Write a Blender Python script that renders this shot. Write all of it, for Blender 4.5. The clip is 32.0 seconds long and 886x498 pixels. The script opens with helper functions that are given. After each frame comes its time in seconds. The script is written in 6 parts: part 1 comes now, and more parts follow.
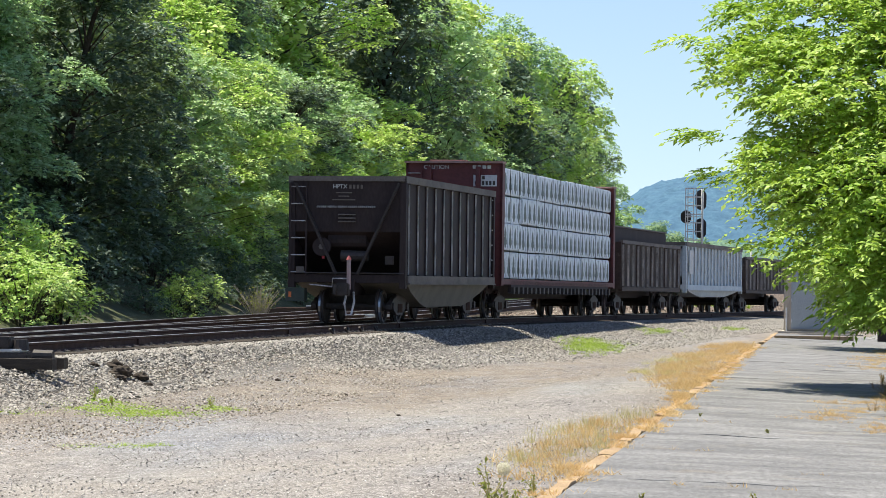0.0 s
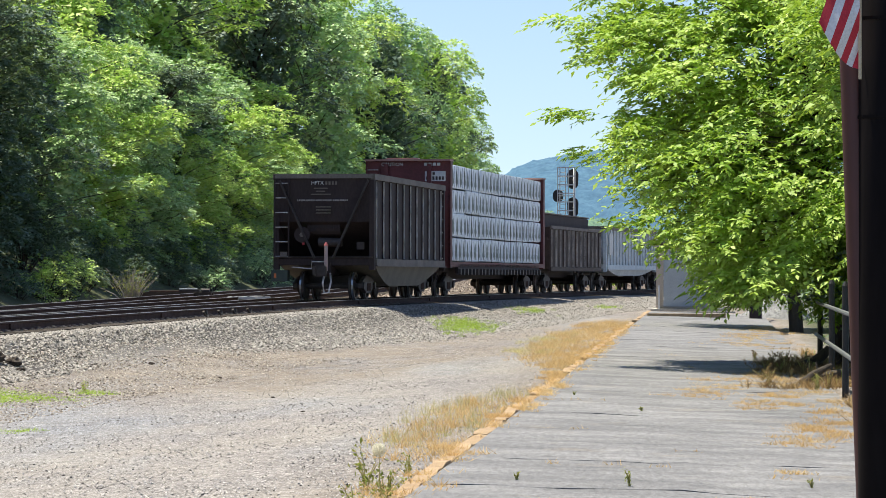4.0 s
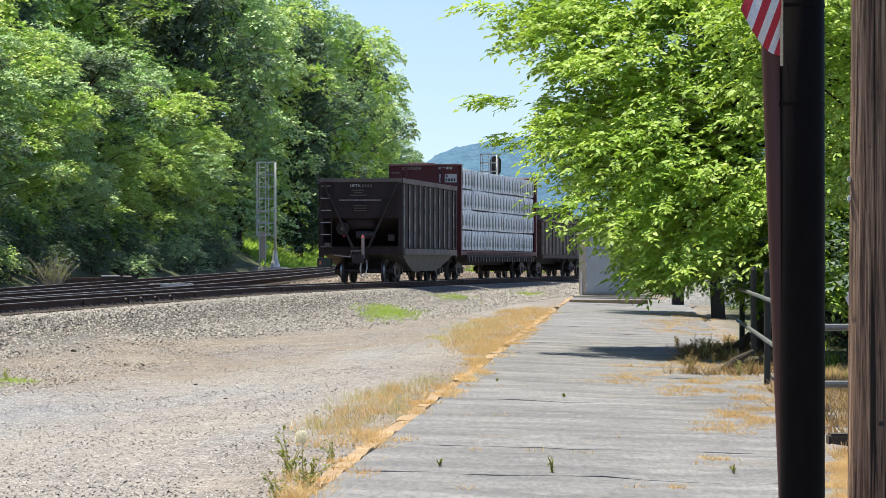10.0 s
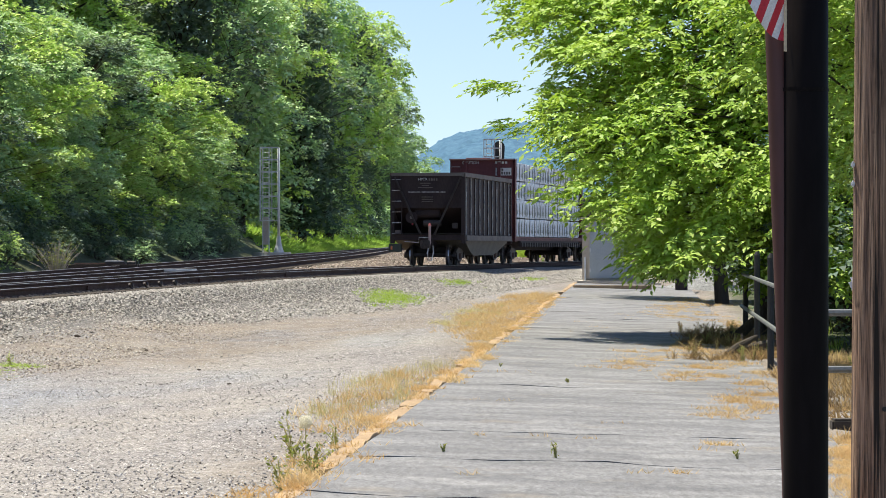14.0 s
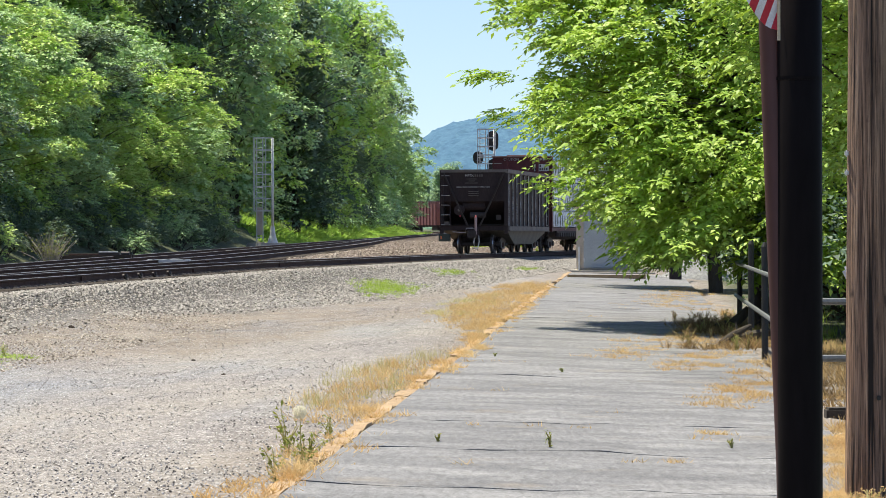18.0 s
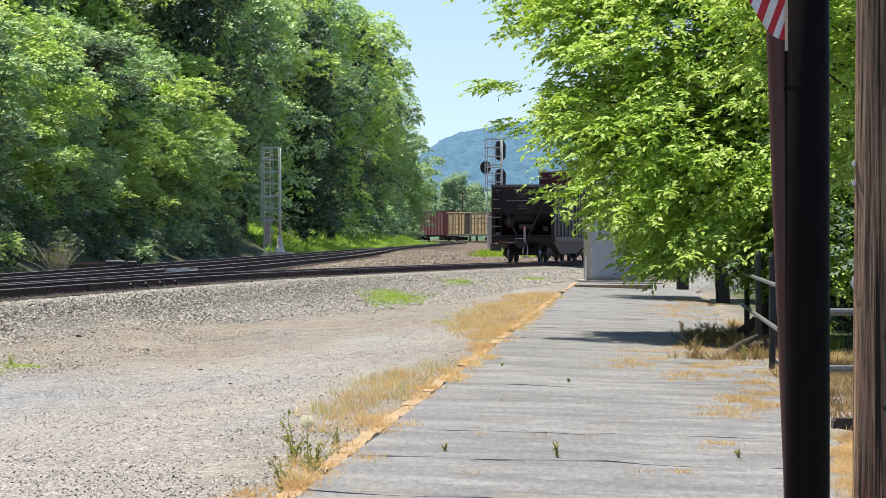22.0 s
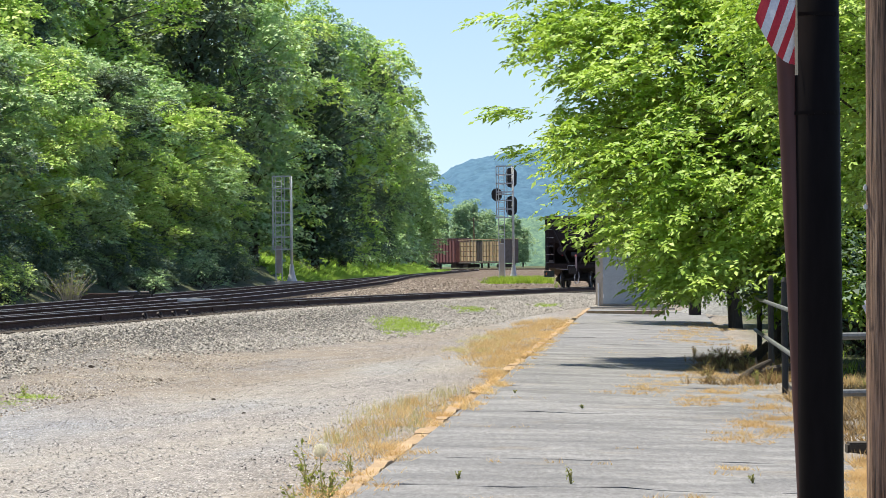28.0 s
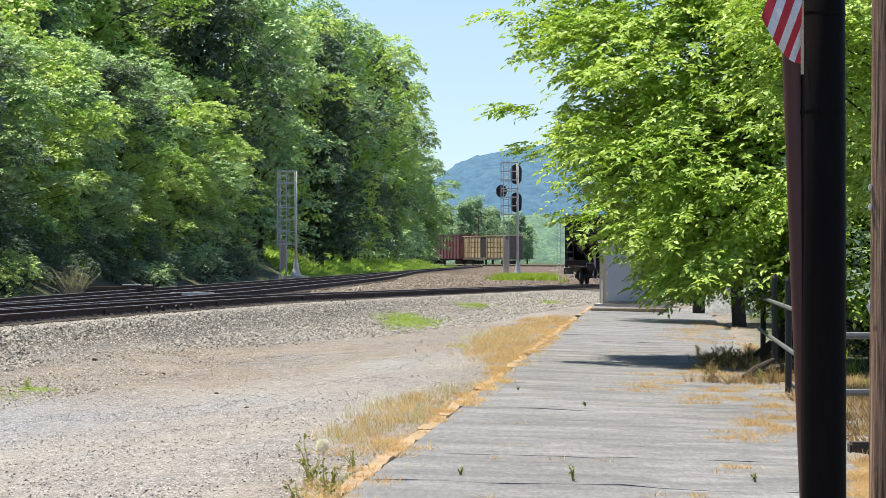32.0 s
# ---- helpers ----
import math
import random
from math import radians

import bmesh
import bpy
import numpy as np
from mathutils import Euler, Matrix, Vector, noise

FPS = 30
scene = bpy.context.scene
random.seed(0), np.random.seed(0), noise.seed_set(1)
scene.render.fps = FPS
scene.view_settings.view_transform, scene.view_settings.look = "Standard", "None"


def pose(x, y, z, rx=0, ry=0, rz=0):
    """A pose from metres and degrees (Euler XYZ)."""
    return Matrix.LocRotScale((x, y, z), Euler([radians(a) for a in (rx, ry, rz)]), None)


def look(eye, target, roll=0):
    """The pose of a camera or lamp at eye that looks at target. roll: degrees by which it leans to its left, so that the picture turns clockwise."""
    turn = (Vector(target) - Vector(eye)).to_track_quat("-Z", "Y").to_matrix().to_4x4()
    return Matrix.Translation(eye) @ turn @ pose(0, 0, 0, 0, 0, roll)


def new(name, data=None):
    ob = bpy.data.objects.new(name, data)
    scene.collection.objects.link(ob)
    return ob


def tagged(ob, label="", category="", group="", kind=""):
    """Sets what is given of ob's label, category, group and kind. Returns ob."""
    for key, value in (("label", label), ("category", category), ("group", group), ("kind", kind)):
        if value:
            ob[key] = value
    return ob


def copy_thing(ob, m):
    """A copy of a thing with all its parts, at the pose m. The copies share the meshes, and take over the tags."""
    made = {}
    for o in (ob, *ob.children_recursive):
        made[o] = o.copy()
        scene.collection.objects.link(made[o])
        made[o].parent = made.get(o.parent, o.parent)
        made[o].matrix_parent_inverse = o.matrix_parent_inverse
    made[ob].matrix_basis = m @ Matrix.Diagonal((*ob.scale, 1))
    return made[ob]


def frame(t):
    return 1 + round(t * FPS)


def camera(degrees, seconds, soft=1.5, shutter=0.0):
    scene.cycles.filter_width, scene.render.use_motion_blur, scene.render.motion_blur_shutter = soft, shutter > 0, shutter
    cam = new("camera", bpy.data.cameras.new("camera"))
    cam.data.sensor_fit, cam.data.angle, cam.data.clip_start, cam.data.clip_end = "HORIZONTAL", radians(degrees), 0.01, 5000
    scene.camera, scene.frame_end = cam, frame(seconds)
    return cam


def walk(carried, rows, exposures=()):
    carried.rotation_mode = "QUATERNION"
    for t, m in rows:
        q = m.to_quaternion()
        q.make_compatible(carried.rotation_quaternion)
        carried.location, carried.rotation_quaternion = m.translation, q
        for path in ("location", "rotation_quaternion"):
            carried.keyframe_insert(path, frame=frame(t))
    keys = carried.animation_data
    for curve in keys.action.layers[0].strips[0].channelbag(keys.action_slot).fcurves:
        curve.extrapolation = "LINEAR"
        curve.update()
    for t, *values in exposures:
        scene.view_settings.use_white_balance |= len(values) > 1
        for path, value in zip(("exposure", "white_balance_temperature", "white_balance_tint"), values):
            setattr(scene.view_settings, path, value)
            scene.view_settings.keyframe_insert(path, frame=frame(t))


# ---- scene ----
cam = camera(16.225, 32.0, soft=0.6)
EYE = (0.0, 0.0, 1.6)
# seconds, then the camera's turn in degrees
PATH = [
    (0.0, 90.594, -0.667, 3.625), (0.5, 90.594, 0.370, 3.603), (1.0, 90.557, 1.014, 3.443),
    (1.5, 90.506, 1.208, 2.878), (2.0, 90.438, 1.124, 2.186), (2.5, 90.370, 0.766, 1.863),
    (3.0, 90.331, 0.318, 1.629), (3.5, 90.301, 0.032, 1.449), (5.5, 90.144, 0.116, 0.887),
    (6.0, 90.155, 0.188, 0.755), (6.5, 90.168, 0.369, 0.641), (7.0, 90.196, 0.387, 0.490),
    (7.5, 90.108, 0.491, 0.376), (8.0, 90.115, 0.412, 0.207), (8.5, 90.115, 0.242, 0.084),
    (9.0, 90.094, -0.000, 0.000), (9.5, 90.059, 0.011, -0.071), (10.0, 90.013, -0.004, -0.135),
    (10.5, 89.980, -0.108, -0.195), (11.0, 89.959, -0.198, -0.231), (11.5, 89.924, -0.273, -0.226),
    (12.0, 89.908, -0.313, -0.189), (12.5, 89.864, -0.190, -0.137), (13.0, 89.822, -0.104, -0.106),
    (13.5, 89.784, -0.082, -0.090), (14.0, 89.742, -0.011, -0.070), (14.5, 89.710, -0.085, -0.072),
    (16.5, 89.604, 0.248, -0.135), (17.0, 89.606, 0.224, -0.162), (17.5, 89.583, 0.138, -0.178),
    (18.0, 89.555, 0.132, -0.181), (18.5, 89.566, 0.074, -0.192), (19.0, 89.585, 0.107, -0.193),
    (19.5, 89.594, 0.038, -0.190), (20.0, 89.626, -0.098, -0.168), (20.5, 89.669, -0.058, -0.135),
    (21.0, 89.672, 0.043, -0.095), (21.5, 89.693, 0.043, -0.066), (22.0, 89.735, 0.045, -0.047),
    (22.5, 89.768, 0.168, -0.027), (23.0, 89.808, 0.180, -0.014), (23.5, 89.848, 0.087, 0.012),
    (24.0, 89.892, 0.105, 0.031), (24.5, 89.923, 0.190, 0.049), (25.0, 89.968, 0.272, 0.067),
    (25.5, 90.033, 0.266, 0.077), (27.5, 90.191, 0.489, 0.158), (28.0, 90.243, 0.539, 0.170),
    (28.5, 90.228, 0.629, 0.179), (29.0, 90.213, 0.699, 0.161), (29.5, 90.203, 0.470, 0.125),
    (30.0, 90.225, 0.298, 0.117), (30.5, 90.243, 0.265, 0.137), (31.0, 90.259, 0.271, 0.176),
    (31.5, 90.245, 0.292, 0.211), (32.0, 90.171, 0.044, 0.247)]
walk(cam, [(t, pose(*EYE, a, b, c)) for t, a, b, c in PATH])

# ---- light ----
SUN_TO = Vector((-0.26, 0.24, 0.92)).normalized()
world = bpy.data.worlds.new("sky")
scene.world = world
world.use_nodes = True
wt = world.node_tree
sky = wt.nodes.new("ShaderNodeTexSky")
sky.sky_type, sky.sun_disc = "NISHITA", False
sky.sun_elevation = math.asin(SUN_TO.z)
sky.sun_rotation = math.atan2(SUN_TO.x, SUN_TO.y)
sky.dust_density, sky.air_density, sky.ozone_density = 0.15, 1.0, 2.4
tc = wt.nodes.new("ShaderNodeTexCoord")
lift = wt.nodes.new("ShaderNodeVectorMath")
lift.operation = "ADD"
lift.inputs[1].default_value = (0, 0, 0.06)
wt.links.new(tc.outputs["Generated"], lift.inputs[0])
wt.links.new(lift.outputs[0], sky.inputs["Vector"])
tint = wt.nodes.new("ShaderNodeVectorMath")
tint.operation = "MULTIPLY"
tint.inputs[1].default_value = (1.0, 0.955, 0.97)
wt.links.new(sky.outputs[0], tint.inputs[0])
wt.links.new(tint.outputs[0], wt.nodes["Background"].inputs[0])
wt.nodes["Background"].inputs[1].default_value = 0.1
sun = new("sun", bpy.data.lights.new("sun", "SUN"))
sun.data.energy, sun.data.angle, sun.data.color = 5.0, radians(0.53), (1.0, 0.935, 0.76)
sun.matrix_world = look(SUN_TO * 100, (0, 0, 0))
scene.view_settings.exposure = 0.68


# ---- materials ----
def nodes_of(name):
    m = bpy.data.materials.new(name)
    m.use_nodes = True
    return m, m.node_tree, m.node_tree.nodes["Principled BSDF"]


def ramp(nt, fac, stops):
    r = nt.nodes.new("ShaderNodeValToRGB")
    e = r.color_ramp.elements
    while len(e) < len(stops):
        e.new(0.5)
    for i, (p, c) in enumerate(stops):
        e[i].position, e[i].color = p, (*c, 1)
    nt.links.new(fac, r.inputs[0])
    return r.outputs[0]


def noise_of(nt, co, scale, detail=4, stretch=None, rough=0.6):
    n = nt.nodes.new("ShaderNodeTexNoise")
    n.inputs["Scale"].default_value, n.inputs["Detail"].default_value = scale, detail
    n.inputs["Roughness"].default_value = rough
    if stretch:
        mp = nt.nodes.new("ShaderNodeMapping")
        mp.inputs["Scale"].default_value = stretch
        nt.links.new(co, mp.inputs[0])
        co = mp.outputs[0]
    nt.links.new(co, n.inputs["Vector"])
    return n.outputs["Fac"]


def mix_of(nt, fac, a, b, mode="MIX"):
    m = nt.nodes.new("ShaderNodeMix")
    m.data_type, m.blend_type = "RGBA", mode
    for s, v in ((m.inputs["Factor"], fac), (m.inputs["A"], a), (m.inputs["B"], b)):
        if isinstance(v, (int, float)):
            s.default_value = v
        elif isinstance(v, tuple):
            s.default_value = (*v, 1)
        else:
            nt.links.new(v, s)
    return m.outputs["Result"]


def bump_of(nt, bsdf, height, strength, distance):
    b = nt.nodes.new("ShaderNodeBump")
    b.inputs["Strength"].default_value, b.inputs["Distance"].default_value = strength, distance
    nt.links.new(height, b.inputs["Height"])
    nt.links.new(b.outputs[0], bsdf.inputs["Normal"])


def mat(name, dark, light, scale=3.0, rough=0.8, metal=0.0, wear=None, wear_at=0.62, stretch=None, bump=0.15, dist=0.01, random_tone=0.0):
    """Two tones by noise, a finer grain over them, and patches of wear or rust."""
    m, nt, bsdf = nodes_of(name)
    co = nt.nodes.new("ShaderNodeTexCoord").outputs["Object"]
    big = noise_of(nt, co, scale, 5, stretch)
    fine = noise_of(nt, co, scale * 14, 3, stretch)
    col = ramp(nt, big, [(0.3, dark), (0.7, light)])
    col = mix_of(nt, 0.35, col, ramp(nt, fine, [(0.25, tuple(v * 0.55 for v in dark)), (0.75, tuple(min(1, v * 1.25) for v in light))]))
    if wear:
        w = ramp(nt, noise_of(nt, co, scale * 2.3, 7, stretch, 0.7), [(wear_at, (0, 0, 0)), (wear_at + 0.08, (1, 1, 1))])
        col = mix_of(nt, w, col, wear)
    if random_tone:
        oi = nt.nodes.new("ShaderNodeObjectInfo")
        col = mix_of(nt, random_tone, col, ramp(nt, oi.outputs["Random"], [(0, (0.35, 0.35, 0.35)), (1, (1, 1, 1))]), "MULTIPLY")
    nt.links.new(col, bsdf.inputs["Base Color"])
    bsdf.inputs["Roughness"].default_value, bsdf.inputs["Metallic"].default_value = rough, metal
    bump_of(nt, bsdf, fine, bump, dist)
    return m


def leaf_mat(name, tones, back, amount=0.4, gloss=0.6):
    """Leaves: tone by piece, some light let through."""
    m, nt, bsdf = nodes_of(name)
    geo = nt.nodes.new("ShaderNodeNewGeometry")
    co = nt.nodes.new("ShaderNodeTexCoord").outputs["Object"]
    n = len(tones) - 1
    col = ramp(nt, geo.outputs["Random Per Island"], [(i / n, c) for i, c in enumerate(tones)])
    col = mix_of(nt, 0.5, col, ramp(nt, noise_of(nt, co, 0.45, 3), [(0.34, tones[0]), (0.66, tones[-1])]))
    oi = nt.nodes.new("ShaderNodeObjectInfo")
    col = mix_of(nt, 0.32, col, ramp(nt, oi.outputs["Random"], [(0, (0.45, 0.62, 0.60)), (0.5, (0.85, 0.95, 0.85)), (1, (1.0, 1.0, 0.8))]), "MULTIPLY")
    nt.links.new(col, bsdf.inputs["Base Color"])
    bsdf.inputs["Roughness"].default_value = gloss
    bsdf.inputs["Specular IOR Level"].default_value = 0.17
    tr = nt.nodes.new("ShaderNodeBsdfTranslucent")
    nt.links.new(mix_of(nt, 0.55, col, back), tr.inputs[0])
    mx = nt.nodes.new("ShaderNodeMixShader")
    mx.inputs[0].default_value = amount
    nt.links.new(bsdf.outputs[0], mx.inputs[1])
    nt.links.new(tr.outputs[0], mx.inputs[2])
    nt.links.new(mx.outputs[0], nt.nodes["Material Output"].inputs[0])
    return m


def stone_mat(name, tones, spread=0.3):
    """Loose stones: a tone for each piece, with a dusty grain."""
    m, nt, bsdf = nodes_of(name)
    geo = nt.nodes.new("ShaderNodeNewGeometry")
    co = nt.nodes.new("ShaderNodeTexCoord").outputs["Object"]
    n = len(tones) - 1
    col = ramp(nt, geo.outputs["Random Per Island"], [(i / n, c) for i, c in enumerate(tones)])
    col = mix_of(nt, spread, col, ramp(nt, noise_of(nt, co, 30, 3), [(0.3, (0.1, 0.1, 0.1)), (0.7, (0.6, 0.58, 0.55))]))
    nt.links.new(col, bsdf.inputs["Base Color"])
    bsdf.inputs["Roughness"].default_value = 0.9
    return m


def ground_mat():
    """Gravel, dirt and railway ballast by the sheet's own zones."""
    m, nt, bsdf = nodes_of("gravel_and_dirt")
    co = nt.nodes.new("ShaderNodeTexCoord").outputs["Object"]

    def cells(scale):
        v = nt.nodes.new("ShaderNodeTexVoronoi")
        v.inputs["Scale"].default_value = scale
        nt.links.new(co, v.inputs["Vector"])
        s = nt.nodes.new("ShaderNodeSeparateColor")
        nt.links.new(v.outputs["Color"], s.inputs[0])
        return s.outputs[0], v.outputs["Distance"]

    def zone(key):
        a = nt.nodes.new("ShaderNodeAttribute")
        a.attribute_name = key
        return a.outputs["Fac"]
    tone, gap = cells(15.0)
    ballast = ramp(nt, tone, [(0, (0.06, 0.054, 0.05)), (0.3, (0.15, 0.138, 0.126)), (0.7, (0.29, 0.27, 0.25)), (1, (0.46, 0.44, 0.42))])
    # dark gaps: shade between stones put into the colour, here and for gravel
    ballast = mix_of(nt, ramp(nt, gap, [(0.28, (0, 0, 0)), (0.5, (1, 1, 1))]), ballast, (0.035, 0.03, 0.027))
    tone2, gap2 = cells(36.0)
    gravel = ramp(nt, tone2, [(0, (0.12, 0.11, 0.11)), (0.30, (0.27, 0.25, 0.25)), (0.7, (0.43, 0.40, 0.40)), (1, (0.60, 0.57, 0.57))])
    gravel = mix_of(nt, ramp(nt, gap2, [(0.45, (0, 0, 0)), (0.75, (1, 1, 1))]), gravel, (0.15, 0.14, 0.136))
    tone3, gap3 = cells(13.0)
    lump = mix_of(nt, 1.0, ramp(nt, tone3, [(0.16, (1, 1, 1)), (0.2, (0, 0, 0))]), ramp(nt, gap3, [(0.22, (1, 1, 1)), (0.36, (0, 0, 0))]), "MULTIPLY")
    gravel = mix_of(nt, lump, gravel, (0.20, 0.185, 0.178))
    pale = mix_of(nt, 1.0, ramp(nt, tone3, [(0.8, (0, 0, 0)), (0.84, (1, 1, 1))]), ramp(nt, gap3, [(0.2, (1, 1, 1)), (0.3, (0, 0, 0))]), "MULTIPLY")
    gravel = mix_of(nt, pale, gravel, (0.50, 0.475, 0.46))
    mid = ramp(nt, noise_of(nt, co, 3.5, 5, (1, 0.5, 1), 0.75), [(0.3, (0.55, 0.55, 0.57)), (0.7, (1.12, 1.10, 1.07))])
    gravel = mix_of(nt, 1.0, gravel, mid, "MULTIPLY")
    big = noise_of(nt, co, 0.35, 6, (1, 0.35, 1))
    gravel = mix_of(nt, ramp(nt, big, [(0.35, (0, 0, 0)), (0.7, (0.7, 0.7, 0.7))]), gravel, mix_of(nt, 0.6, gravel, (0.40, 0.36, 0.30)))
    cool = noise_of(nt, co, 0.22, 4, (1, 0.3, 1))
    gravel = mix_of(nt, ramp(nt, cool, [(0.48, (0, 0, 0)), (0.62, (1, 1, 1))]), gravel, mix_of(nt, 1.0, gravel, (0.90, 0.99, 1.12), "MULTIPLY"))
    dirt = ramp(nt, noise_of(nt, co, 2.2, 6), [(0.3, (0.095, 0.066, 0.044)), (0.7, (0.29, 0.225, 0.155))])
    dirt = mix_of(nt, 0.34, dirt, gravel)
    speck = ramp(nt, noise_of(nt, co, 1.1, 6, (1, 0.4, 1), 0.75), [(0.40, (0, 0, 0)), (0.58, (1, 1, 1))])
    dirtiness = mix_of(nt, 1.0, zone("dirt"), mix_of(nt, 0.55, (1, 1, 1), speck), "MULTIPLY")
    col = mix_of(nt, dirtiness, gravel, dirt)
    col = mix_of(nt, zone("ballast"), col, ballast)
    rusty = mix_of(nt, 1.0, zone("rust"), ramp(nt, noise_of(nt, co, 0.8, 5), [(0.35, (0.35, 0.35, 0.35)), (0.65, (1, 1, 1))]), "MULTIPLY")
    col = mix_of(nt, rusty, col, mix_of(nt, 0.75, col, (0.155, 0.098, 0.064)))
    lumps = ramp(nt, noise_of(nt, co, 3.0, 7, (1, 0.22, 1), 0.8), [(0.34, (0.42, 0.40, 0.39)), (0.5, (0.92, 0.92, 0.92)), (0.66, (1.35, 1.33, 1.30))])
    col = mix_of(nt, mix_of(nt, 0.75, rusty, zone("ballast"), "MULTIPLY"), col, mix_of(nt, 1.0, col, lumps, "MULTIPLY"))
    soil = ramp(nt, noise_of(nt, co, 0.9, 6), [(0.3, (0.035, 0.045, 0.018)), (0.7, (0.085, 0.10, 0.035))])
    col = mix_of(nt, zone("soil"), col, soil)
    nt.links.new(col, bsdf.inputs["Base Color"])
    bsdf.inputs["Roughness"].default_value = 0.95
    hm = mix_of(nt, zone("ballast"), gap2, gap)
    bump_of(nt, bsdf, hm, 0.7, -0.03)
    return m


GROUND = ground_mat()
def asphalt():
    """Worn asphalt: pale rubbed streaks and dark seams across, fine stones, small stains."""
    m, nt, bsdf = nodes_of("worn_asphalt")
    co = nt.nodes.new("ShaderNodeTexCoord").outputs["Object"]
    broad = noise_of(nt, co, 1.0, 4, (0.45, 1.3, 1), 0.65)
    col = ramp(nt, broad, [(0.30, (0.11, 0.11, 0.117)), (0.5, (0.182, 0.18, 0.188)), (0.70, (0.265, 0.261, 0.268))])
    streak = noise_of(nt, co, 1.0, 4, (1.0, 2.6, 1), 0.65)
    col = mix_of(nt, ramp(nt, streak, [(0.52, (0, 0, 0)), (0.70, (0.45, 0.45, 0.45))]), col, (0.085, 0.085, 0.09))
    rubbed = noise_of(nt, co, 1.0, 3, (0.9, 1.2, 1), 0.6)
    col = mix_of(nt, ramp(nt, rubbed, [(0.56, (0, 0, 0)), (0.68, (0.55, 0.55, 0.55))]), col, (0.30, 0.295, 0.30))
    grit = noise_of(nt, co, 60, 3, None, 0.7)
    col = mix_of(nt, 1.0, col, ramp(nt, grit, [(0.3, (0.55, 0.55, 0.55)), (0.5, (0.98, 0.98, 0.98)), (0.7, (1.4, 1.4, 1.4))]), "MULTIPLY")
    mottle = noise_of(nt, co, 1.0, 4, (18, 4, 1), 0.65)
    col = mix_of(nt, 1.0, col, ramp(nt, mottle, [(0.34, (0.78, 0.78, 0.78)), (0.5, (1.0, 1.0, 1.0)), (0.66, (1.18, 1.18, 1.18))]), "MULTIPLY")
    tar = noise_of(nt, co, 1.0, 3, (2.2, 5.0, 1), 0.5)
    col = mix_of(nt, ramp(nt, tar, [(0.71, (0, 0, 0)), (0.76, (0.6, 0.6, 0.6))]), col, (0.06, 0.06, 0.063))
    dust = noise_of(nt, co, 0.8, 5, None, 0.7)
    col = mix_of(nt, ramp(nt, dust, [(0.58, (0, 0, 0)), (0.75, (0.35, 0.35, 0.35))]), col, (0.34, 0.27, 0.19))
    nt.links.new(col, bsdf.inputs["Base Color"])
    bsdf.inputs["Roughness"].default_value = 0.92
    bump_of(nt, bsdf, grit, 0.5, 0.01)
    return m


ASPHALT = asphalt()
CURB = mat("weathered_kerb_timber", (0.27, 0.18, 0.10), (0.58, 0.41, 0.25), 4.5, 0.9, wear=(0.24, 0.16, 0.10), random_tone=0.3, bump=0.5, dist=0.02)
CONCRETE = mat("old_concrete", (0.34, 0.31, 0.27), (0.48, 0.45, 0.40), 2.0, 0.9)
RAIL = mat("rusty_rail_steel", (0.034, 0.020, 0.018), (0.10, 0.062, 0.052), 5, 0.85)
RAIL.node_tree.nodes["Principled BSDF"].inputs["Specular IOR Level"].default_value = 0.2
RAIL_TOP = mat("polished_rail_head", (0.34, 0.33, 0.33), (0.56, 0.55, 0.55), 4, 0.42, 0.9)
TIE = mat("creosoted_tie", (0.040, 0.031, 0.025), (0.115, 0.092, 0.072), 2.4, 0.95, stretch=(1, 6, 6), random_tone=0.5)
BLACK_CAR = mat("sooty_black_paint", (0.029, 0.021, 0.022), (0.056, 0.041, 0.041), 1.2, 0.75, wear=(0.06, 0.049, 0.043), wear_at=0.64, stretch=(1, 1, 0.35))
BLACK_CAR.node_tree.nodes["Principled BSDF"].inputs["Specular IOR Level"].default_value = 0.25
# light caught on the hopper ribs, put in as broken pale streaks
RIB_EDGE = mat("pale_streaked_edge", (0.03, 0.025, 0.024), (0.95, 0.90, 0.88), 2.2, 0.6, stretch=(3, 3, 1.1))
GONDOLA_EDGE = mat("scraped_gondola_edge", (0.05, 0.035, 0.03), (0.62, 0.55, 0.50), 1.6, 0.7, stretch=(3, 3, 1.2))
CHORD = mat("dusty_steel_chord", (0.085, 0.072, 0.066), (0.22, 0.19, 0.17), 1.5, 0.8)
BRACE = mat("dusty_dark_brace", (0.028, 0.022, 0.021), (0.065, 0.052, 0.048), 1.5, 0.8)
CHORD_PALE = mat("faded_white_stencil", (0.20, 0.19, 0.19), (0.42, 0.40, 0.40), 12, 0.8)
STEEL_DARK = mat("greasy_cast_steel", (0.034, 0.028, 0.027), (0.09, 0.074, 0.068), 5, 0.65, 0.2)
WHEEL_RIM = mat("bright_wheel_tread", (0.30, 0.31, 0.33), (0.5, 0.52, 0.55), 4, 0.3, 0.9)
CHUTE = mat("dull_grey_hopper_chute", (0.10, 0.092, 0.076), (0.19, 0.172, 0.145), 1.5, 0.8)
MAROON = mat("faded_maroon_paint", (0.085, 0.018, 0.020), (0.16, 0.035, 0.036), 1.0, 0.6, wear=(0.12, 0.06, 0.045), wear_at=0.68)
WRAP = mat("white_lumber_wrap", (0.78, 0.85, 0.94), (0.90, 0.94, 0.97), 1.5, 0.5, bump=0.25, dist=0.02, random_tone=0.15)
PRINT = mat("dark_wrap_print", (0.07, 0.095, 0.085), (0.19, 0.225, 0.205), 2.0, 0.6)
SEAM = mat("wrap_seam", (0.16, 0.18, 0.26), (0.28, 0.31, 0.42), 2.0, 0.6)
